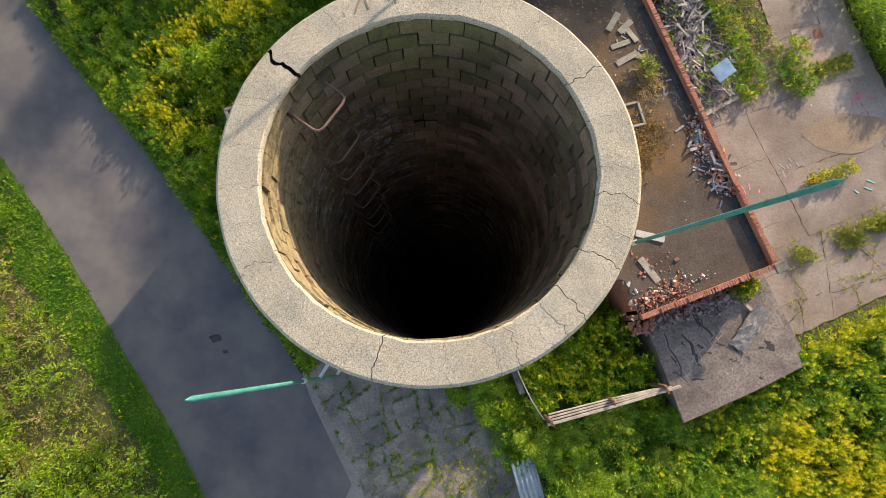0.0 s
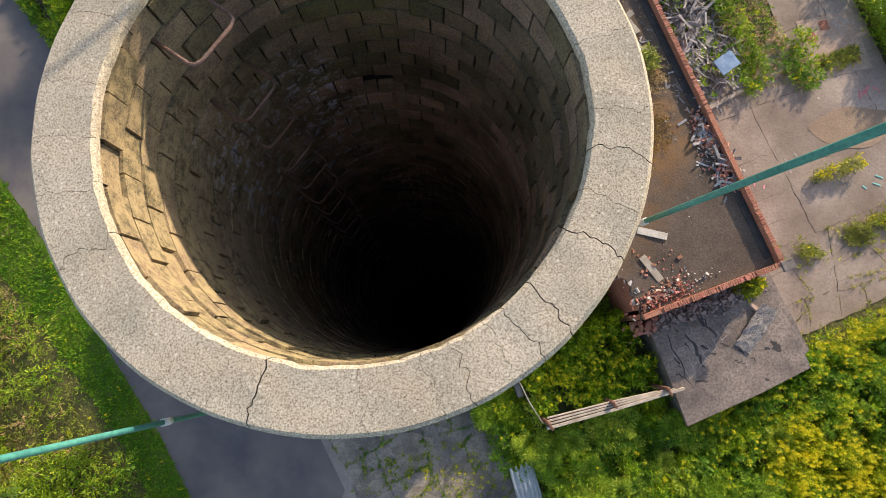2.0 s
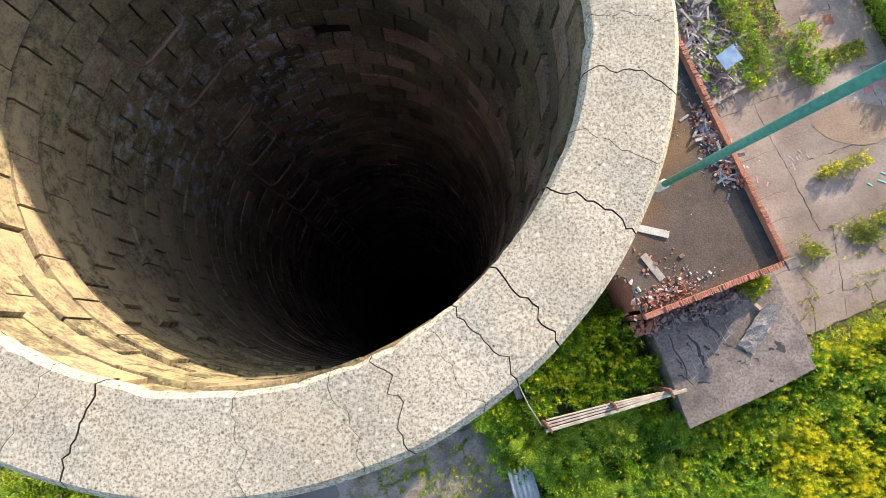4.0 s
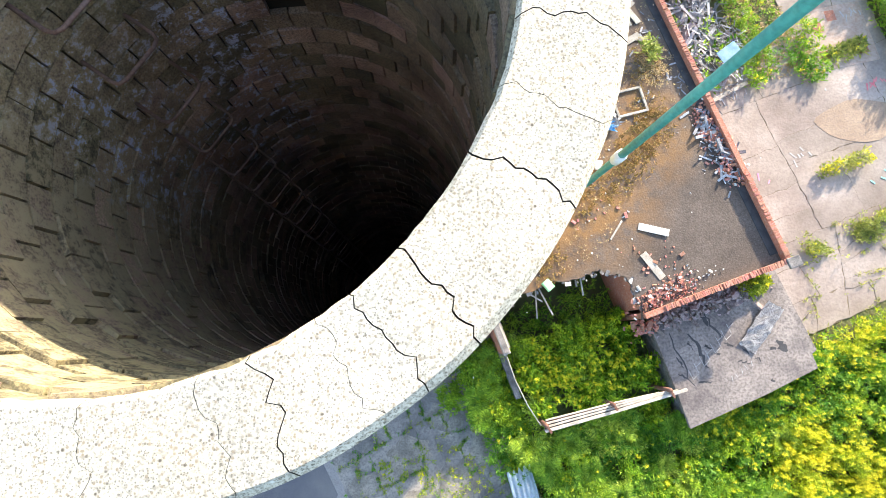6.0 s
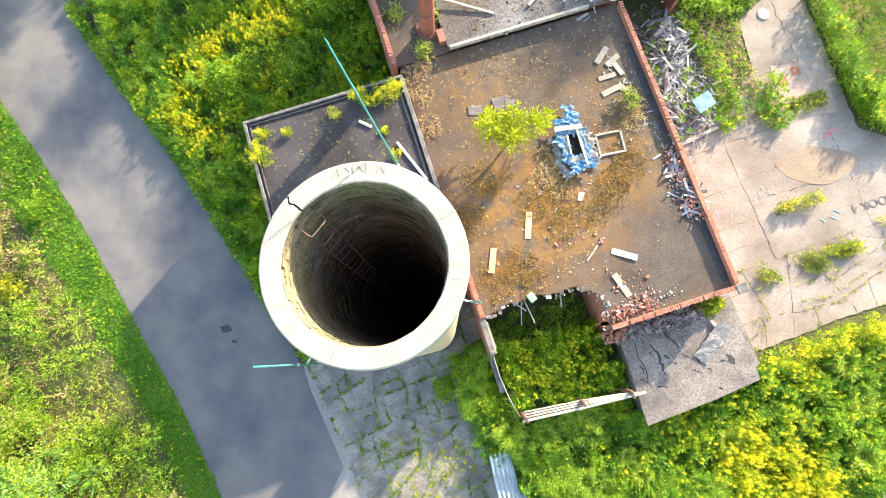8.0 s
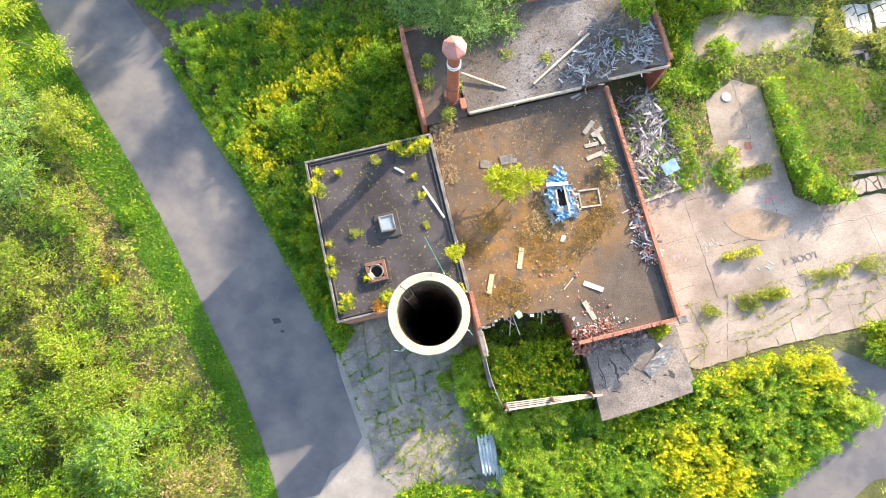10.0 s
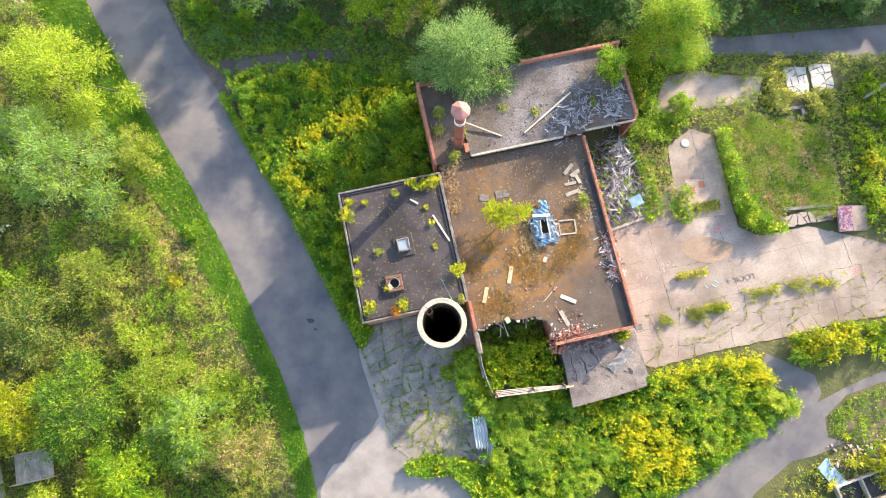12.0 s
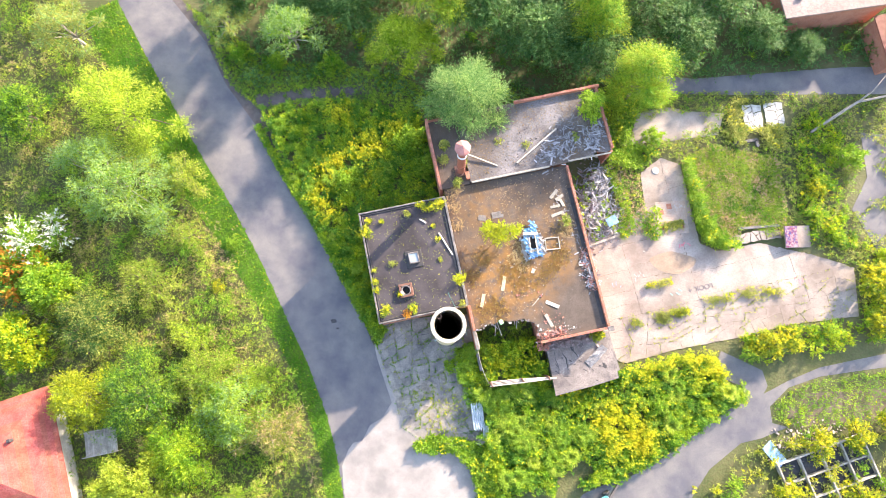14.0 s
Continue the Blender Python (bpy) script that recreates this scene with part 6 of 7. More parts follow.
plants("joint_weeds", [(25.6, 10.8), (27.0, 11.1), (28.9, 11.9), (28.7, 12.6), (27.2, 12.1), (25.6, 11.5)], 60, "clump of goldenrod in a slab joint", "weeds", M["leaf_olive"], (0.3, 0.9), 12, 0.14, 0.95, 0.07, seed=25, patch=2, spread=0.3, z=0.03)
plants("joint_weeds", [(24.6, 19.0), (26.2, 17.0), (27.0, 18.5), (26.6, 22.0), (25.4, 22.4)], 110, "green weeds at the slab's broken edge", "weeds", M["leaf"], (0.2, 0.9), 14, 0.14, 0.1, 0.08, seed=26, patch=2, spread=0.35, z=0.03)
plants("joint_weeds", [(27.6, 19.0), (30.0, 20.0), (29.8, 21.0), (27.4, 20.1)], 90, "green moss-like weeds filling a pit in the slab", "weeds", M["leaf_olive"], (0.1, 0.4), 10, 0.16, 0.05, 0.06, seed=27, patch=2, spread=0.3, z=0.03)


# dry growth on the roofs
def around(spots, n, r, seed):
    rng = np.random.default_rng(seed)
    out = []
    for u, v in spots:
        for _ in range(n):
            a, d = rng.uniform(0, 6.283), r * rng.random() ** 0.6
            out.append(W(u + d * math.cos(a), v + d * math.sin(a)))
    return out


plants("roof_moss", None, 0, "dry brown moss tufts on the gravel roof", "moss", M["moss"], (0.03, 0.16), 6, 0.08, 0, z=ZM, seed=31, patch=2, spread=0.16, pts=around([(15.2, 6.6), (16.4, 7.2), (14.6, 5.8), (13.0, 5.0), (16.8, 8.2), (17.4, 11.0), (11.0, 6.8), (9.0, 6.6), (10.5, 5.0), (7.0, 3.2), (7.5, 2.2), (5.2, 2.4), (5.0, 7.0), (6.5, 9.5)], 110, 1.3, 3))
plants("roof_straw", None, 0, "dry straw-coloured grass on the gravel roof", "grass", M["straw"], (0.06, 0.26), 9, 0.065, 0, z=ZM, seed=32, patch=1.2, spread=0.16, pts=around([(11.3, 8.6), (11.6, 9.6), (10.6, 8.2), (11.4, 7.2), (18.3, 11.3), (18.0, 10.4), (4.5, 18.4), (5.6, 19.2), (4.4, 16.5), (5.2, 20.5), (4.4, 14.2)], 75, 0.95, 4))
plants("roof_weeds", None, 0, "green weeds on the lower far roof", "weeds", M["leaf_olive"], (0.2, 0.9), 11, 0.18, 0.05, z=ZM + 0.1, seed=33, patch=2, spread=0.3, pts=around([(4.4, 23.0), (5.0, 25.0), (7.2, 22.0), (5.6, 19.6), (12.0, 24.0), (15.6, 22.8), (22.2, 22.4), (18.2, 11.8)], 26, 0.6, 5))
ROOF_CLUMPS = [(0.37, 17.35, 0.63, 0.7, 0.9, 'y'), (1.58, 16.93, 0.71, 0.7, 0.7, 'y'), (2.76, 17.08, 0.67, 0.9, 0.8, 'y'), (-7.18, 15.33, 0.82, 0.9, 1.0, 'y'), (-6.61, 16.74, 0.37, 0.6, 0.9, 'y'), (-5.0, 16.38, 0.28, 0.5, 0.8, 'y'), (-1.67, 16.67, 0.45, 0.5, 0.15, 'o'), (1.24, 14.46, 0.26, 0.3, 0.4, 'o'), (1.54, 12.65, 0.34, 0.35, 0.5, 'o'), (1.33, 10.08, 0.3, 0.3, 0.2, 'o'), (-4.65, 10.73, 0.45, 0.3, 0.0, 'o'), (-7.05, 10.38, 0.3, 0.5, 0.4, 'o'), (-7.22, 8.94, 0.41, 0.6, 0.6, 'y'), (-7.33, 7.89, 0.41, 0.6, 0.6, 'y'), (-6.62, 5.14, 0.71, 0.8, 1.0, 'y'), (-3.17, 4.74, 0.56, 0.7, 0.5, 'y'), (-4.38, 6.75, 0.37, 0.5, 0.4, 'y'), (3.21, 7.18, 0.78, 1.0, 0.25, 'l'), (2.81, 4.02, 0.41, 0.5, 0.4, 'o')]
for k, (u, v, r, h, fl, tone) in enumerate(ROOF_CLUMPS):
    label = "clump of yellow goldenrod rooted in the tar roof" if tone == "y" else "round bright green bush rooted in the tar roof" if tone == "l" else "scrubby olive tuft rooted in the tar roof"
    spots = [(u, v)] + [(u + r * 0.6 * math.cos(2.4 * q + k), v + r * 0.6 * math.sin(2.4 * q + k)) for q in range(3)]
    plants("roof_plant", None, 0, label, "weeds", M[{"y": "leaf_yellow", "l": "leaf_lime", "o": "leaf_olive"}[tone]], (h * 0.2, h), 9, 0.07, fl * 1.4, 0.038, z=ZR, seed=60 + k, patch=0.9, spread=0.14, pts=around(spots, int(16 * (r / 0.4) ** 1.4) + 3, r * 0.75, 70 + k))
plants("roof_plant", None, 0, "clump of orange and green leaves on the tar roof", "weeds", M["orange"], (0.15, 0.5), 9, 0.08, 0.3, 0.04, z=ZR, seed=95, patch=2, spread=0.2, pts=around([(-4.09, 4.24)], 60, 0.55, 96))
plants("roof_plant", None, 0, "green moss clump on the brick parapet corner", "weeds", M["leaf_yellow"], (0.2, 0.6), 10, 0.14, 0.2, 0.1, z=2.6, seed=97, patch=2, spread=0.25, pts=around([(19.3, -3.3), (18.7, -3.4)], 70, 0.55, 98))

plants("roof_tufts", None, 0, "tiny weeds scattered over the tar roof", "weeds", M["leaf_olive"], (0.02, 0.12), 6, 0.05, 0.1, 0.03, z=ZR, seed=98, patch=2, spread=0.1, pts=[W(u, v) for u, v in sprinkle([(-7.3, 4.1), (3.1, 4.1), (3.1, 17.5), (-7.3, 17.5)], 420, np.random.default_rng(9))])
plants("roof_tufts", None, 0, "tiny dry weeds scattered over the hall roof", "weeds", M["straw"], (0.02, 0.14), 6, 0.05, 0, 0.03, z=ZM, seed=99, patch=2, spread=0.12, pts=[W(u, v) for u, v in sprinkle([(4.1, 1.2), (10.5, 1.2), (19.5, 9.0), (19.5, 18.8), (4.1, 18.8)], 900, np.random.default_rng(10))])
plants("roof_tufts", None, 0, "brown litter and weeds over the far roof", "weeds", M["moss"], (0.02, 0.14), 6, 0.06, 0, 0.03, z=ZF, seed=100, patch=2, spread=0.14, pts=[W(u, v) for u, v in sprinkle([(7.6, 19.6), (25.9, 20.2), (25.9, 28.3), (7.6, 28.3)], 700, np.random.default_rng(12))])
# sapling on the roof
for (du, dv, s, sd) in ((0.0, 0.0, 1.0, 5),):
    x, y = W(9.4, 11.6)
    tree([(-1.0, 0.1, 1.5, 1.0), (-0.2, -0.5, 1.5, 0.95), (0.9, 0.0, 1.4, 0.85), (1.6, 0.5, 1.2, 0.65), (0.0, 0.5, 1.7, 0.7), (-1.1, 0.8, 1.2, 0.6)], 6500, "leaf_lime", 0.075, "bright yellow-green sapling growing on the gravel roof", (x, y, ZM), 5, 0.06, name="sapling", category="shrub", turn=10, scale=1.4, second=(M["leaf_yellow"], 0.3))
x, y = W(24.6, 25.5)
tree([(0, 0, 1.6, 1.0), (0.6, 0.7, 1.2, 0.8), (-0.5, 0.8, 1.1, 0.8), (0.3, -0.8, 1.0, 0.8), (-0.6, -0.5, 1.3, 0.7)], 4500, "leaf", 0.10, "bushy green sapling on the grey roof", (x, y, ZF), 6, 0.06, name="sapling", category="shrub", scale=1.5)

# trees: crown lobes (x, y, z, r)
BROAD = [(0, 0, 8.2, 3.0), (2.4, 0.8, 6.6, 2.3), (-2.3, 1.0, 6.4, 2.4), (0.8, -2.4, 6.2, 2.3), (-1.2, -2.0, 6.8, 2.1), (0.4, 2.6, 6.4, 2.3), (-3.4, -1.0, 5.0, 1.6), (3.2, -1.6, 5.0, 1.7)]
TALL = [(0, 0, 10.5, 2.2), (1.4, 0.8, 8.6, 2.2), (-1.4, 0.4, 8.2, 2.1), (0.3, -1.6, 7.6, 2.2), (-0.6, 1.8, 6.8, 2.2), (1.8, -1.0, 5.8, 2.0), (-1.9, -0.9, 5.6, 2.0)]
LOOSE = [(0, 0, 6.5, 2.0), (2.6, 0.4, 5.6, 1.8), (-2.4, 1.4, 5.2, 1.9), (1.0, -2.6, 4.8, 1.7), (-1.6, -2.4, 5.4, 1.7), (0.6, 2.9, 5.0, 1.6), (4.0, 2.0, 4.0, 1.3), (-4.0, -0.6, 4.0, 1.4), (3.0, -2.6, 3.6, 1.3)]
BUSH = [(0, 0, 1.6, 1.3), (1.3, 0.5, 1.2, 1.1), (-1.2, 0.6, 1.2, 1.1), (0.3, -1.3, 1.1, 1.1), (-0.8, -1.0, 1.4, 0.9), (0.5, 1.4, 1.0, 1.0)]


def stand(base, spots, flat=1.0):
    for x, y, s, a in spots:
        copy_thing(base, pose(x, y, 0, 0, 0, a) @ Matrix.Diagonal((s, s, s * flat, 1)))


WIDE_CROWN = [(x * 1.32, y * 1.32, z, r * 1.25) for x, y, z, r in BROAD]
SPREAD = [(x * 1.35, y * 1.35, z, r * 1.25) for x, y, z, r in TALL]
green = tree(WIDE_CROWN, 46000, "leaf_grey", 0.115, "round leafy grey-green tree beside the ruined wing", (-1.9, 31.6, 0), 101, 0.28, second=(M["leaf_forest"], 0.3), scale=0.98)
tallt = tree(SPREAD, 32000, "leaf", 0.125, "tall bright green tree behind the ruins", (20.5, 37.6, 0), 102, 0.25, second=(M["leaf_yellow"], 0.25), droop=0.25)
stand(tallt, ((-8.0, 46.0, 1.1, 200), (14.0, 46.0, 1.0, 140)))
pine = tree(LOOSE, 12000, "leaf_olive", 0.13, "loose feathery olive-green tree beside the road", (-58.5, 34.5, 0), 103, 0.25, second=(M["leaf_grey"], 0.35), bark="palebark")
stand(pine, ((-37.5, 39.5, 0.75, 75), (-66.0, 42.0, 1.0, 160), (-24.0, -27.0, 0.85, 310)))
for k, (x, y, rx, ry, h, turn, n, leaf, second, size, label) in enumerate((
        (-47.5, 24.0, 8.2, 5.0, 8.5, -25, 15000, "leaf_pale", ("leaf_field", 0.3), 0.13, "broad pale lime-green tree beside the road"),
        (-47.0, 14.6, 9.0, 5.4, 8.0, -15, 16000, "leaf_grey", ("leaf_fern", 0.35), 0.13, "broad feathery grey-green tree with fine leaves"),
        (-38.6, 17.0, 3.6, 2.4, 4.0, -40, 4500, "leaf_pale", ("leaf_olive", 0.5), 0.12, "low olive and lime thicket beside the verge"),
        (-61.5, 22.0, 3.6, 3.6, 7.5, 0, 6000, "leaf", ("leaf_dark", 0.4), 0.17, "dense green tree in the wood"),
        (-52.5, -0.6, 3.8, 3.4, 6.0, 0, 5000, "leaf_fern", ("leaf_field", 0.4), 0.22, "bright green broad-leaved tree"),
        (-54.5, -8.0, 3.6, 3.6, 6.0, 0, 5000, "leaf_lime", ("leaf", 0.4), 0.22, "lime-green broad-leaved tree beside the red roof"),
        (-44.0, -13.4, 3.7, 3.7, 7.0, 0, 9000, "leaf_yellow", ("leaf_lime", 0.4), 0.13, "round yellow-leaved tree beside the red roof"),
        (-45.2, -3.9, 5.0, 4.4, 6.0, 20, 10000, "leaf_dark", ("leaf_olive", 0.5), 0.13, "dense dark olive-green tree"),
        (-37.6, -11.6, 5.0, 5.4, 7.0, 0, 12000, "leaf", ("leaf_dark", 0.45), 0.13, "dense deep green tree beside the yellow one"),
        (-35.6, -22.4, 4.6, 3.4, 6.5, 15, 10000, "leaf_pale", ("leaf_yellow", 0.5), 0.14, "spreading yellow-green tree beside the deck"),
        (-30.6, -18.2, 4.0, 4.0, 5.5, 0, 8000, "leaf", ("leaf_field", 0.4), 0.14, "rounded fresh green tree beside the road"),
        (-25.8, -12.2, 4.4, 4.0, 5.5, 10, 10000, "leaf_fern", ("leaf_grey", 0.4), 0.13, "spreading fresh green tree beside the road"),
        (-20.6, -14.6, 4.4, 3.2, 3.6, 50, 7000, "leaf_olive", ("straw", 0.25), 0.11, "dry olive scrub with bare twigs beside the verge"),
        (-40.0, 1.6, 4.0, 3.0, 3.2, -20, 4500, "leaf_fern", ("leaf_olive", 0.55), 0.12, "low grey-green scrub in the meadow"),
        (-33.0, -4.6, 3.2, 2.2, 2.6, -30, 3000, "leaf_pale", ("leaf_fern", 0.4), 0.12, "low olive scrub in the meadow"),
        (-30.0, -9.4, 4.4, 3.4, 4.0, 20, 7000, "leaf_fern", ("leaf_olive", 0.4), 0.12, "spreading fresh green scrub in the meadow"),
        (-23.4, -8.0, 2.6, 2.2, 2.4, 0, 2800, "leaf_fern", ("leaf_pale", 0.4), 0.11, "low fresh green scrub beside the verge"),
        (-37.0, 8.6, 3.2, 2.4, 2.6, -30, 3200, "leaf_fern", ("leaf_olive", 0.4), 0.11, "low green scrub in the tawny meadow"),
        (-11.8, 39.6, 4.8, 3.8, 7.5, 20, 13000, "leaf_field", ("leaf_pale", 0.4), 0.14, "tall feathery light green tree behind the field"),
        (-27.5, 38.6, 4.0, 3.4, 8.5, 0, 5500, "leaf_grey", ("leaf", 0.3), 0.14, "thin tree with pale bare limbs behind the field"))):
    lobes = mound(rx * 1.22, ry * 1.22, h, 19, 300 + k, turn)
    tree(lobes, int(n * 1.9), leaf, size, label, (x, y, 0), 300 + k, 0.2, bark="palebark" if leaf in ("leaf_grey", "leaf_olive") else "bark", second=(M[second[0]], second[1]), clump=10)
dark = tree(BROAD, 15000, "leaf_forest", 0.17, "dense dark green tree in the wood", (60.0, 54.0, 0), 104, 0.28, second=(M["leaf_dark"], 0.5), scale=1.15)
stand(dark, ((6.5, 43.5, 1.1, 15), (-28.0, 42.5, 0.75, 50), (-20.5, 44.5, 0.9, 130), (14.0, 42.5, 1.0, 220), (-1.5, 47.0, 1.2, 20), (26.0, 46.5, 1.0, 100), (-36.0, 46.0, 1.0, 70), (-24.0, 49.0, 1.1, 90), (-14.0, 51.0, 1.2, 10), (9.0, 52.0, 1.2, 240), (19.0, 51.0, 1.2, 300), (30.0, 53.0, 1.1, 30), (37.5, 49.0, 0.75, 10), (44.0, 48.0, 0.55, 200)), 0.66)
fresh = tree(LOOSE, 11000, "leaf", 0.15, "spreading fresh green tree beside the road", (-20.5, -23.0, 0), 105, 0.22, second=(M["leaf_olive"], 0.45), scale=0.8)
stand(fresh, ((-28.5, -25.5, 0.8, 300), (-44.0, -28.5, 0.8, 20), (-34.0, -29.0, 0.8, 250)))
bush = tree(BUSH, 2600, "leaf", 0.16, "rounded leafy green bush", (-16.6, 19.5, 0), 107, 0.08, name="bush", category="bush")
stand(bush, ((-9.0, 26.5, 1.2, 40), (-6.2, 23.6, 1.0, 90), (-11.5, 20.2, 0.8, 30), (-30.5, 8.6, 0.6, 90), (-28.0, -6.5, 0.7, 60), (1.0, -3.2, 0.5, 0), (2.4, -1.4, 0.6, 80), (33.0, 20.5, 0.8, 50), (35.0, 18.8, 0.7, 150), (28.0, -4.0, 0.8, 100), (-35.5, 36.0, 0.9, 10), (-30.0, 36.0, 0.8, 120), (-22.0, 36.5, 1.0, 200), (52.0, 33.0, 1.0, 20), (24.5, 32.0, 0.8, 20)))
ybush = tree(BUSH, 2600, "leaf_yellow", 0.16, "yellow-green leafy bush with yellow flowers", (42.5, 6.0, 0), 108, 0.08, name="bush", category="bush", second=(M["flower"], 0.25))
stand(ybush, ((44.6, 6.8, 0.9, 50), (40.6, 5.6, 0.8, 130), (47.6, 28.0, 0.7, 90), (55.5, 16.0, 1.3, 60), (57.0, 11.0, 1.2, 160), (49.0, -6.0, 0.9, 30), (53.5, -4.0, 1.0, 200), (58.0, -2.0, 1.1, 90), (45.0, -12.5, 0.9, 10), (55.0, -13.0, 1.1, 70), (-31.4, 2.6, 0.5, 80)))
frng = np.random.default_rng(19)
fresh_fern = fern("weed_clump", "feathery fresh green weed clump in the field", 34, M["leaf_fern"], 111, at=(12.0, -8.0, 0.3))
pale_fern = fern("weed_clump", "feathery pale yellow-green weed clump in the field", 36, M["leaf_pale"], 112, at=(9.0, -9.5, 0.3))
dark_fern = fern("weed_clump", "feathery dark green weed clump in the field", 34, M["leaf"], 113, at=(16.5, -5.5, 0.3))
S_LEFT = [(4.6, -5.6), (9.0, -4.6), (14.0, -3.6), (16.0, -6.6), (20.0, -8.6), (17.0, -15.0), (10.0, -17.0), (7.6, -12.0), (5.0, -8.6)]
for base, poly, count in ((fresh_fern, S_LEFT, 46), (pale_fern, S_LEFT, 18), (dark_fern, S_LEFT, 34), (fresh_fern, S_FIELD, 26), (pale_fern, S_FIELD, 18), (fresh_fern, NW_FIELD, 16), (dark_fern, NW_FIELD, 14), (fresh_fern, ROOM, 9), (dark_fern, [W(4.2, -1.0), W(3.4, -6.6), (2.4, -4.4), (2.4, -1.6)], 7)):
    for x, y in sprinkle(poly, count, frng):
        if any(math.hypot(x - q[0], y - q[1]) < q[2] + 0.5 for q in BARE):
            continue
        copy_thing(base, pose(x, y, frng.uniform(0.25, 0.7), 0, 0, frng.uniform(0, 360)) @ Matrix.Scale(frng.uniform(0.6, 1.35), 4))
sumac = tree(BUSH, 3600, "leaf", 0.15, "sumac shrub turning orange", (-57.6, 1.0, 0), 109, 0.08, name="bush", category="bush", second=(M["orange"], 0.45), scale=2.1)
white_bush = tree(BUSH, 4200, "leaf", 0.10, "bush covered in white blossom", (-55.8, 4.8, 0), 110, 0.08, name="bush", category="bush", second=(M["whiteflower"], 0.5), scale=2.2)

WEST = [(-66, 46)] + VERGE_EDGE[1:13] + [(-9, -34), (-30, -40), (-72, -40), (-76, 46)]
plants("undergrowth", WEST, 9000, "rough olive meadow undergrowth west of the road", "weeds", M["leaf_olive"], (0.1, 0.8), 11, 0.13, 0.06, 0.07, seed=120, patch=3, spread=0.4, slim=0.22)
plants("undergrowth", WEST, 12000, "fresh green undergrowth west of the road", "weeds", M["leaf_fern"], (0.1, 0.8), 11, 0.13, 0.04, 0.07, seed=121, patch=3, spread=0.4, slim=0.22)
W_TUFTS = sprinkle(WEST, 1900, np.random.default_rng(127))
w_tone = patches(W_TUFTS, np.random.default_rng(128), 11.0) + np.random.default_rng(129).normal(0, 0.10, len(W_TUFTS))
thicket("scrub", W_TUFTS[w_tone < 0.42], (0.5, 1.4), M["leaf_fern"], 0.13, "crowded fresh green scrub west of the road", "scrub", 131, 130, second=(M["leaf_deep"], 0.3))
thicket("scrub", W_TUFTS[(w_tone >= 0.42) & (w_tone < 0.58)], (0.5, 1.3), M["leaf_pale"], 0.12, "crowded yellow-green scrub west of the road", "scrub", 132, 130, second=(M["leaf_fern"], 0.4))
thicket("scrub", W_TUFTS[w_tone >= 0.58], (0.4, 1.1), M["leaf_olive"], 0.12, "olive scrub with dry stems west of the road", "scrub", 133, 120, second=(M["straw"], 0.3))
TAWNY = [(-31.8, 5.4, 1.5), (-29.0, 1.0, 1.2), (-35.0, 7.5, 1.9), (-33.5, 2.5, 2.4), (-29.5, -4.0, 1.3), (-39.0, 9.0, 2.0), (-26.5, -8.0, 0.9)]


def drift(spots, n, seed):
    """Points thinning out from the middle of several patches."""
    r = np.random.default_rng(seed)
    return np.concatenate([r.normal((x, y), s, (n, 2)) for x, y, s in spots])


plants("undergrowth", None, 0, "tawny dry meadow grass", "grass", M["straw"], (0.2, 0.7), 9, 0.13, 0, 0.05, seed=122, patch=4, spread=0.4, slim=0.16, pts=drift(TAWNY, 120, 7))
plants("weeds", [(-46, 43.5), (-40.6, 37.5), (-36.4, 31.6), (-31, 28.4), (-20.5, 31.0), (-9, 30.8), (-6, 34), (-12, 36.5), (-22, 37), (-31, 36), (-36, 38.5)], 3400, "shaded green weeds along the path", "weeds", M["leaf"], (0.08, 0.6), 12, 0.12, 0.1, 0.05, seed=126, patch=4, spread=0.3, slim=0.24)
NORTH = [(-40, 38.5), (-32, 31.5), (-22, 35), (-10, 33), W(3, 30), W(27, 31), (20, 40), (40, 44.5), (62, 50), (70, 64), (-50, 64)]
plants("undergrowth", NORTH, 6000, "green undergrowth under the trees", "weeds", M["leaf_forest"], (0.3, 1.2), 12, 0.19, 0, 0.05, seed=125, patch=3, spread=0.5)
N_TUFTS = sprinkle(NORTH, 620, np.random.default_rng(135))
thicket("scrub", N_TUFTS[:420], (0.6, 1.6), M["leaf_forest"], 0.17, "dark green scrub under the trees", "scrub", 135, 130, second=(M["leaf_dark"], 0.5))
thicket("scrub", N_TUFTS[420:], (0.5, 1.3), M["leaf_deep"], 0.16, "green scrub under the trees", "scrub", 136, 120, second=(M["leaf_field"], 0.2))

# ---- outlying things ----
for x, y, s in ((-15.3, 0.35, 0.5), (-14.6, -0.5, 0.25)):
    n = 11
    solo("road_stain", prism([(s * math.cos(6.283 * k / n) * jr.uniform(0.6, 1.1), s * 0.7 * math.sin(6.283 * k / n) * jr.uniform(0.6, 1.1)) for k in range(n)], 0.0, 0.006), M["tarblack"], "dark tar stain on the asphalt road", "stain", pose(x, y, 0.03), group="road stains")
# brown puddle stain on the slab
PUD = [(3.1 * math.cos(6.283 * k / 24) * (1 + 0.12 * math.sin(k * 0.8)), 1.45 * math.sin(6.283 * k / 24) * (1 + 0.10 * math.sin(k * 1.05 + 1))) for k in range(24)]
solo("dried_puddle", prism(PUD, 0.0, 0.006), surf("dried_mud", (0.26, 0.185, 0.13), (0.34, 0.25, 0.175), (0.20, 0.15, 0.125), 0.7, 8.0), "brown dried puddle on the yard slab", "stain", pose(29.0, 14.9, 0.074, 0, 0, 8))
log = thing("fallen_tree", "pale dead tree trunk lying over the weeds", "log")
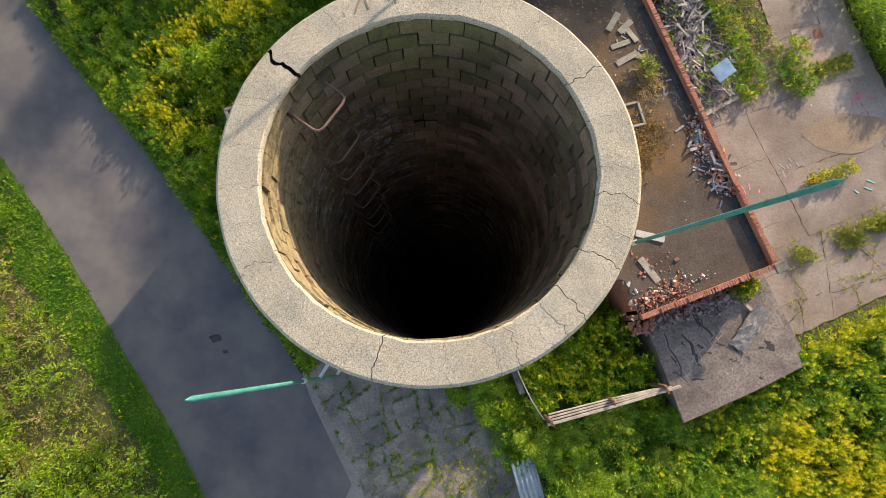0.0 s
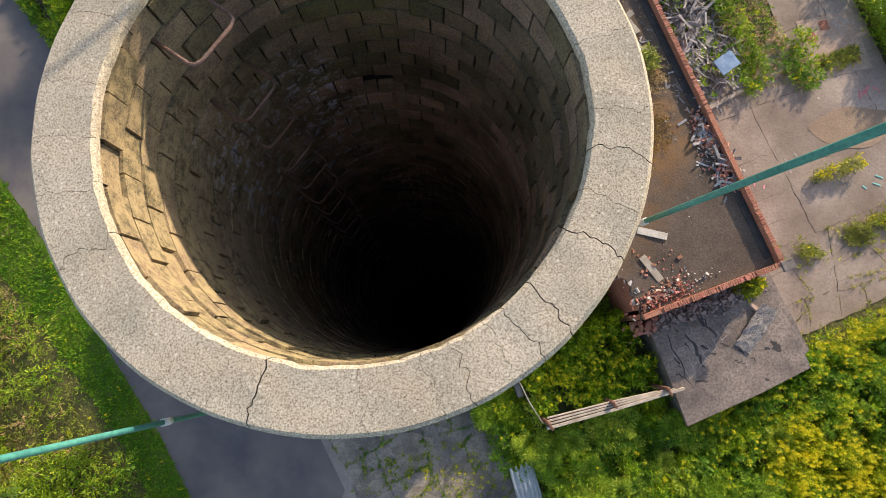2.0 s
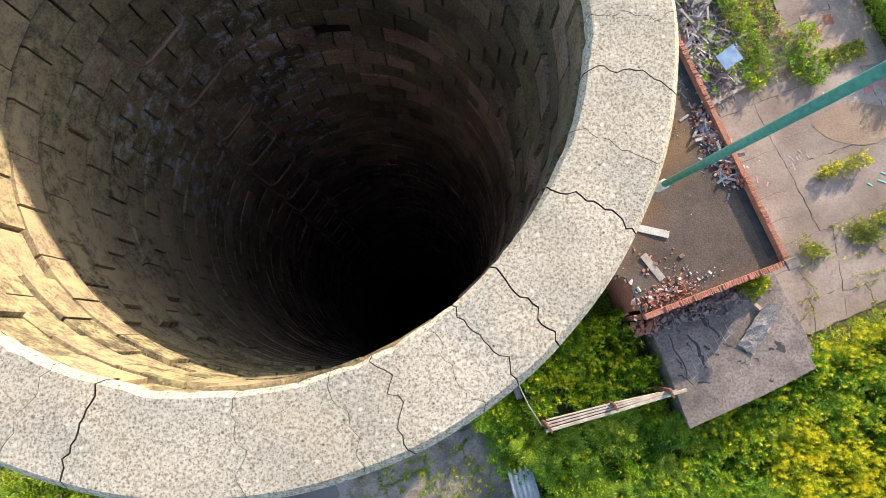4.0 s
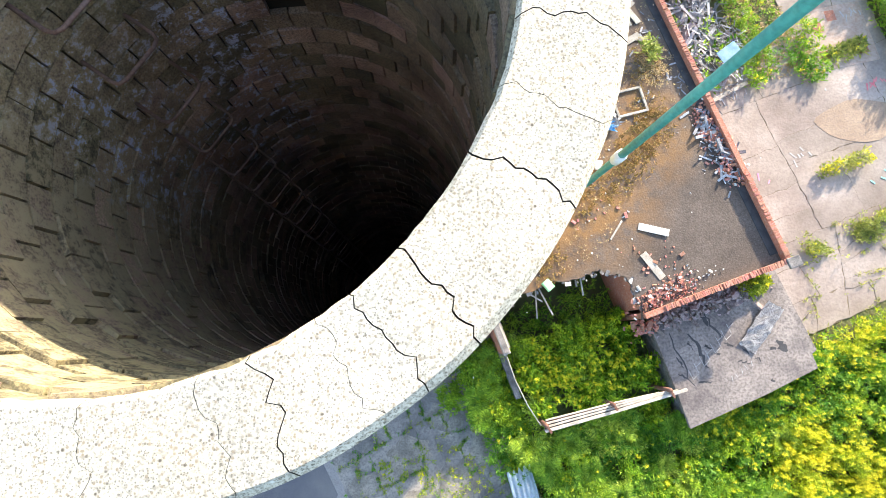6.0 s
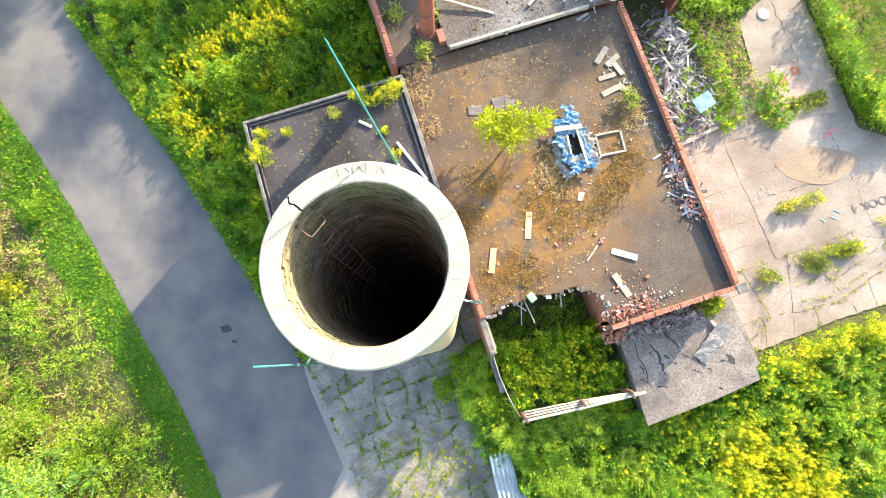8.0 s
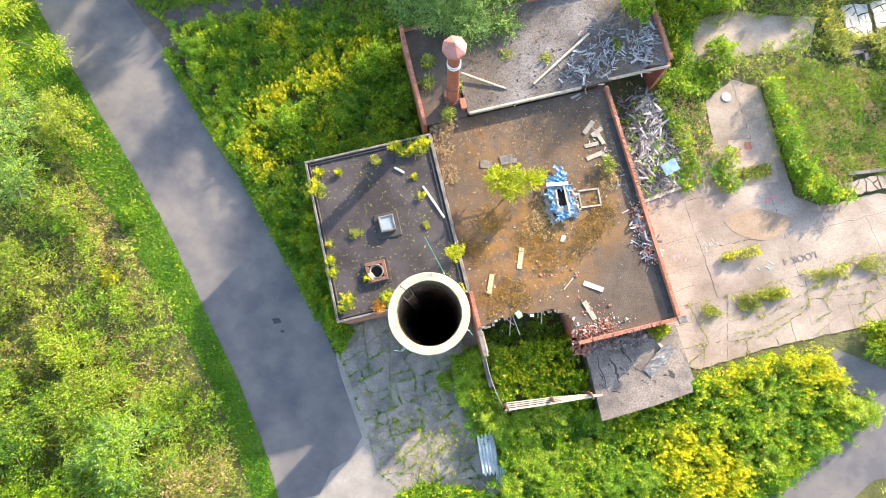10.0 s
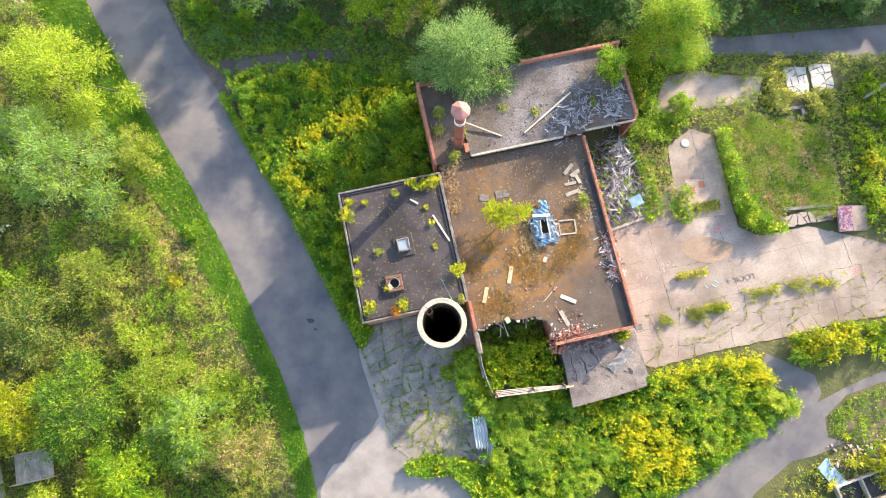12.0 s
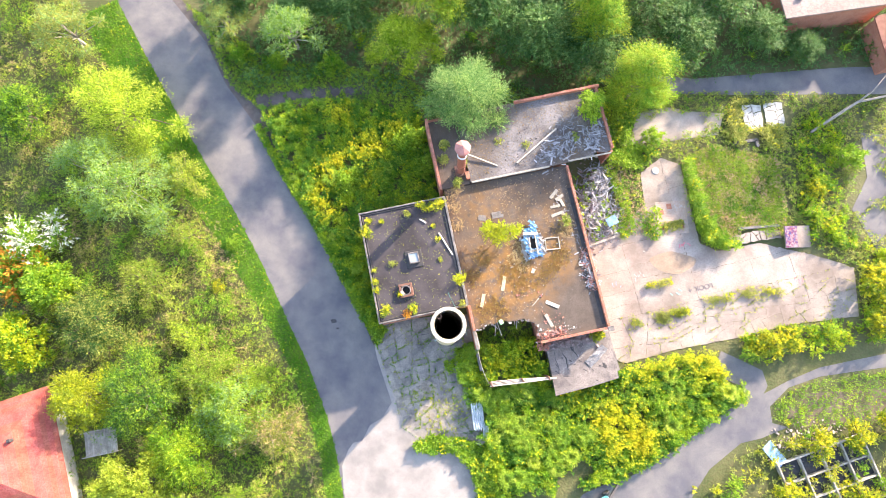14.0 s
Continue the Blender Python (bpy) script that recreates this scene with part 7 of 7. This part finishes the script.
part("stem", tube([(46.6, 36.2, 0.7), (49.8, 39.0, 0.9), (52.6, 41.4, 1.3), (58, 43.2, 2.0)], 0.22, 9, None, [0.8, 1, 0.9, 0.6]), M["palebark"], log, "", True)
part("branch", tube([(52.4, 41.2, 1.3), (54, 42.8, 2.2), (56, 46, 2.6)], 0.14, 7, None, [1, 0.7, 0.3]), M["palebark"], log, "", True)
for x, y, a in ((38.7, 37.6, 12), (41.7, 38.4, 12)):
    sl = thing("white_slab", "broken white-painted concrete slab in the weeds", "slab", pose(x, y, 0.02, 0, 0, a), group="white slabs")
    pl = [(-1.3, -1.9), (1.3, -1.9), (1.4, 1.9), (-1.3, 1.9)]
    r2 = np.random.default_rng(int(x))
    broken(sl, split(pl, 0.8, 10, r2, 20), 0.05, 0.12, 0.12, M["whitepaint"], r2, name="fragment", rough_edge=0.2)
solo("timber_angle", bar((36.2, 33.2, 0.18), (39.4, 34.2, 0.18), 0.4, 0.3, bar((39.3, 34.2, 0.18), (39.6, 33.2, 0.18), 0.4, 0.3)), M["coping"], "pale concrete kerb in the grass", "kerb")
ramp = thing("painted_ramp", "tilted concrete slab sprayed with faded colours", "slab", pose(45.4, 20.9, 0, 0, 0, 12))
part("slab", box((4.0, 3.0, 0.22), m=pose(0, 0, 0.44, 6, 10, 0), bevel=0.04), M["pad"], ramp)
part("paint", box((1.9, 2.9, 0.012), m=pose(-1.0, 0, 0.73, 6, 10, 0)), surf("sprayed_paint", (0.2, 0.035, 0.06), (0.05, 0.045, 0.15), (0.30, 0.24, 0.24), 2.2, 3.0, fine_amt=0.8), ramp, "faded red and violet spray paint")
r2 = np.random.default_rng(77)
rk = thing("broken_slabs", "tumbled pale concrete slabs at the yard's edge", "slabs")
pl = [(36.2, 18.0), (40.5, 19.7), (43.4, 20.4), (43.0, 21.6), (39.5, 20.9), (36.0, 19.4)]
broken(rk, split(pl, 0.8, 20, r2, 20), 0.06, 0.26, 0.24, M["pad"], r2, name="fragment", rough_edge=0.2)
solo("kerb", bar((37.4, 20.9, 0.2), (43.0, 22.2, 0.2), 0.35, 0.3), M["coping"], "grey concrete kerb beside the grass", "kerb")
solo("drain_cover", lathe([(0.0, 0.10), (0.42, 0.10), (0.5, 0.07), (0.5, 0.0)][::-1], 20), M["whitepaint"], "round pale drain cover in the slab", "drain", pose(*(25.6, 27.6), 0.05))
# inset plates and pits of the yard slab
ins = thing("slab_plate", "rust-stained inset slab with small pits", "slab", pose(28.4, 21.2, 0.064, 0, 0, 12))
part("plate", box((4.2, 4.6, 0.02), (0, 0, 0.005)), surf("rusty_concrete", (0.34, 0.27, 0.22), (0.44, 0.34, 0.28), (0.28, 0.17, 0.12), 0.6, 6.0), ins)
for px_, py_ in ((-1.4, 0.9), (-0.2, 1.6), (-1.6, -1.3), (1.2, -1.2)):
    part("pit", box((0.7, 0.8, 0.012), (px_, py_, 0.014)), M["brickwall"], ins, "shallow brick-red pit")
# sprayed marks on the yard slab
for name, x, y, a, mt, strokes in (("mark", 30.3, 17.8, 10, "paint_red", 7), ("mark", 29.4, 22.8, 20, "paint_white", 6), ("mark", 24.6, 12.4, 30, "paint_white", 6), ("mark", 26.0, 11.4, 20, "paint_dark", 6), ("mark", 29.7, 10.9, 60, "paint_teal", 3), ("mark", 21.6, 10.6, -30, "paint_pink", 3), ("mark", 46.0, 14.9, 10, "paint_red", 5)):
    rr = np.random.default_rng(int(x * 10))
    mark = thing("paint_mark", "unreadable sprayed mark on the concrete", "graffiti", pose(x, y, 0.078, 0, 0, a), group="sprayed marks")
    for k in range(strokes):
        p = Vector((-0.6 + 1.2 * k / max(1, strokes - 1), rr.normal(0, 0.12), 0.001 * k))
        q = p + Vector((rr.normal(0, 0.22), rr.uniform(0.25, 0.6) * rr.choice([-1, 1]), 0))
        part("stroke", bar(p, q, 0.10, 0.006), M[mt], mark)
cu = bpy.data.curves.new("word", 'FONT')
cu.body, cu.size, cu.extrude, cu.align_x = "LOOK 4", 0.95, 0.006, 'CENTER'
tmp = bpy.data.objects.new("word", cu)
scene.collection.objects.link(tmp)
bpy.context.view_layer.update()
wm = bpy.data.meshes.new_from_object(tmp.evaluated_get(bpy.context.evaluated_depsgraph_get()))
bpy.data.objects.remove(tmp)
solo("painted_word", wm, M["paint_dark"], "dark sprayed words LOOK 4 on the concrete", "graffiti", pose(32.9, 12.35, 0.082, 0, 0, 200))

# pale sheet beside the apron
def corrugated(l, w, waves, amp):
    bm = bmesh.new()
    n = waves * 6
    rows = [[bm.verts.new((-w / 2 + w * i / n, -l / 2 + l * j / 6 + 0.15 * math.sin(i * 0.9) * (j in (0, 6)), amp * math.sin(2 * math.pi * waves * i / n) + 0.05 * math.sin(j * 1.3 + i * 0.1))) for j in range(7)] for i in range(n + 1)]
    for p, q in zip(rows, rows[1:]):
        for j in range(6):
            bm.faces.new((p[j], q[j], q[j + 1], p[j + 1]))
    bmesh.ops.solidify(bm, geom=bm.faces[:], thickness=0.012)
    return bm


solo("metal_sheet", corrugated(3.3, 1.5, 5, 0.05), M["lead"], "pale corrugated metal sheet at the apron's edge", "sheet", pose(5.4, -8.9, 0.9, 4, 6, 16))
solo("metal_sheet", corrugated(1.8, 0.8, 4, 0.04), M["lead"], "pale corrugated metal sheet in the weeds", "sheet", pose(6.7, -10.6, 0.5, 3, -6, 10))
lad = thing("steel_frame", "grey steel frame standing by the chimney foot", "frame", pose(-2.9, 0.4, 0.05, 0, 0, 20))
for x in (-0.35, 0.35):
    part("upright", box((0.1, 0.1, 3.0), (x, 0, 1.5)), M["coping"], lad)
part("rail", box((1.0, 0.1, 0.1), (0, 0, 3.0)), M["coping"], lad)
part("rail", box((1.0, 0.1, 0.1), (0, 0, 1.5)), M["coping"], lad)
solo("tarp", box((1.6, 3.2, 0.08), bevel=0.03), M["bluepaint"], "blue tarpaulin spread over rubble", "tarpaulin", pose(43.5, -8.0, 0.4, 4, 5, 48))
rubble("dirt_rubble", 260, ((45.0, -6.5), (52.0, -4.5), 1.2), 0.13, surf("pinkish_rubble", (0.3, 0.22, 0.18), (0.5, 0.42, 0.37), None, 1.0, 12.0, island=0.3), "pale rubble among yellow weeds", 0.05, 130, m=None)
# concrete frame ruin in the south-east
ruin = thing("concrete_frame", "roofless grid of pale concrete beams over dark pits", "ruin", pose(45.6, -12.6, 0, 0, 0, 27))
for k in range(5):
    part("beam", box((0.22, 8.0, 0.7), (k * 2.9, 0, 0.35), bevel=0.02), M["wood"], ruin)
for k in range(4):
    part("beam", box((11.9, 0.2, 0.6), (5.8, -3.8 + k * 2.53, 0.3), bevel=0.02), M["wood"], ruin)
# flat black sheet; the depth and shade of the pits is only its colour
part("pit", box((11.6, 7.8, 0.06), (5.8, 0, 0.05)), M["tarblack"], ruin, "black sheet painted for the shaded pits between the beams")
# small turquoise machine on the track
dig = thing("loader", "small turquoise loader with a dark boom on the track", "loader", pose(22.4, -17.0, 0.03, 0, 0, 35))
teal = surf("turquoise_paint", (0.08, 0.42, 0.46), (0.13, 0.50, 0.53), None, 2, 20, rough=0.4)
part("cab", box((1.7, 1.5, 1.7), (0, 0, 1.5), bevel=0.15), teal, dig)
part("bonnet", box((1.5, 1.3, 0.9), (-1.5, 0, 1.0), bevel=0.12), teal, dig)
part("boom", bar((0.5, 0.5, 1.9), (2.6, 1.3, 1.2), 0.22, 0.26), M["tarblack"], dig, "dark boom")
for x in (-1.6, 0.9):
    for y in (-0.85, 0.85):
        wheel = part("wheel", lathe([(0.3, -0.16), (0.42, -0.16), (0.48, -0.1), (0.48, 0.1), (0.42, 0.16), (0.3, 0.16)], 18), M["tarblack"], dig, "black tyre")
        wheel.matrix_basis = pose(x, y, 0.48, 90, 0, 0)
        part("rim", lathe([(0.0, -0.12), (0.31, -0.15), (0.31, 0.15), (0.0, 0.12)], 16), M["coping"], wheel, "grey wheel rim")


# ---- neighbouring houses ----
red = thing("house", "house with a bright red shingled hip roof among trees", "house", pose(-53.5, -24.0, 0, 0, 0, 27))
for sx, sy, cx, cy in ((17.0, 0.3, 0, 7.0), (17.0, 0.3, 0, -7.0), (0.3, 13.7, 8.35, 0), (0.3, 13.7, -8.35, 0)):
    part("wall", box((sx, sy, 2.9), (cx, cy, 1.45)), M["whitepaint"], red)
HX, HY, EZ, RZ, RIDGE = 9.2, 7.8, 2.9, 6.4, 1.6
for k in range(15):
    f0, f1 = k / 15, (k + 1) / 15
    x0, x1, y0, y1 = HX + (RIDGE - HX) * f0, HX + (RIDGE - HX) * f1, HY * (1 - f0), HY * (1 - f1)
    z0, z1 = EZ + (RZ - EZ) * f0, EZ + (RZ - EZ) * f1
    bm = bmesh.new()
    lo = [bm.verts.new((sx * x0, sy * y0, z0 + 0.05)) for sx, sy in ((1, 1), (-1, 1), (-1, -1), (1, -1))]
    hi = [bm.verts.new((sx * x1, sy * max(y1, 0.02), z1 + 0.02)) for sx, sy in ((1, 1), (-1, 1), (-1, -1), (1, -1))]
    un = [bm.verts.new((v.co.x, v.co.y, v.co.z - 0.07)) for v in lo]
    for q in range(4):
        w = (q + 1) % 4
        bm.faces.new((lo[q], lo[w], hi[w], hi[q]))
        bm.faces.new((un[q], un[w], lo[w], lo[q]))
    bmesh.ops.recalc_face_normals(bm, faces=bm.faces)
    part("shingle_course", bm, M["redroof"], red)
part("ridge", box((3.3, 0.3, 0.12), (0, 0, RZ + 0.06), bevel=0.03), M["redroof"], red)
part("flue", box((0.4, 0.4, 0.9), (5.0, 2.6, 5.0), bevel=0.02), M["tarblack"], red, "small dark flue")
deck = thing("deck", "grey timber deck with rails beside the red-roofed house", "deck", pose(-41.6, -19.0, 0, 0, 0, 20))
for k in range(14):
    part("board", box((0.27, 3.2, 0.06), (-2.0 + 0.29 * k, 0, 1.0), bevel=0.006), M["wood"], deck)
for x, y in ((-2.1, -1.5), (2.0, -1.5), (-2.1, 1.5), (2.0, 1.5), (0, 1.5), (0, -1.5)):
    part("post", box((0.1, 0.1, 1.9), (x, y, 0.95)), M["wood"], deck)
for y in (-1.5, 1.5):
    part("rail", box((4.2, 0.08, 0.08), (0, y, 1.9)), M["wood"], deck)
store = thing("brick_store", "long flat-roofed brick store with a pinkish roof", "building", pose(46.0, 57.0, 0, 0, 0, 17))
part("wall", box((15.0, 9.0, 4.6), (0, 0, 2.3)), M["brickwall"], store, "weathered brick walls")
part("roof", box((15.4, 9.4, 0.25), (0, 0, 4.72), bevel=0.04), M["pinkroof"], store, "pinkish membrane roof")
part("vent", box((0.8, 0.5, 0.4), (-5.0, -2.0, 5.0), bevel=0.04), M["coping"], store, "small grey roof vent")
shed = thing("brick_shed", "low building with a pink-brown sheet roof", "building", pose(57.5, 51.0, 0, 0, 0, 20))
part("wall", box((6.0, 7.0, 3.2), (0, 0, 1.6)), M["brickwall"], shed, "weathered brick walls")
part("roof", box((6.6, 7.6, 0.2), m=pose(0, 0, 3.4, 4, -5, 0)), M["redhood"], shed, "rusty pink sheet roof")
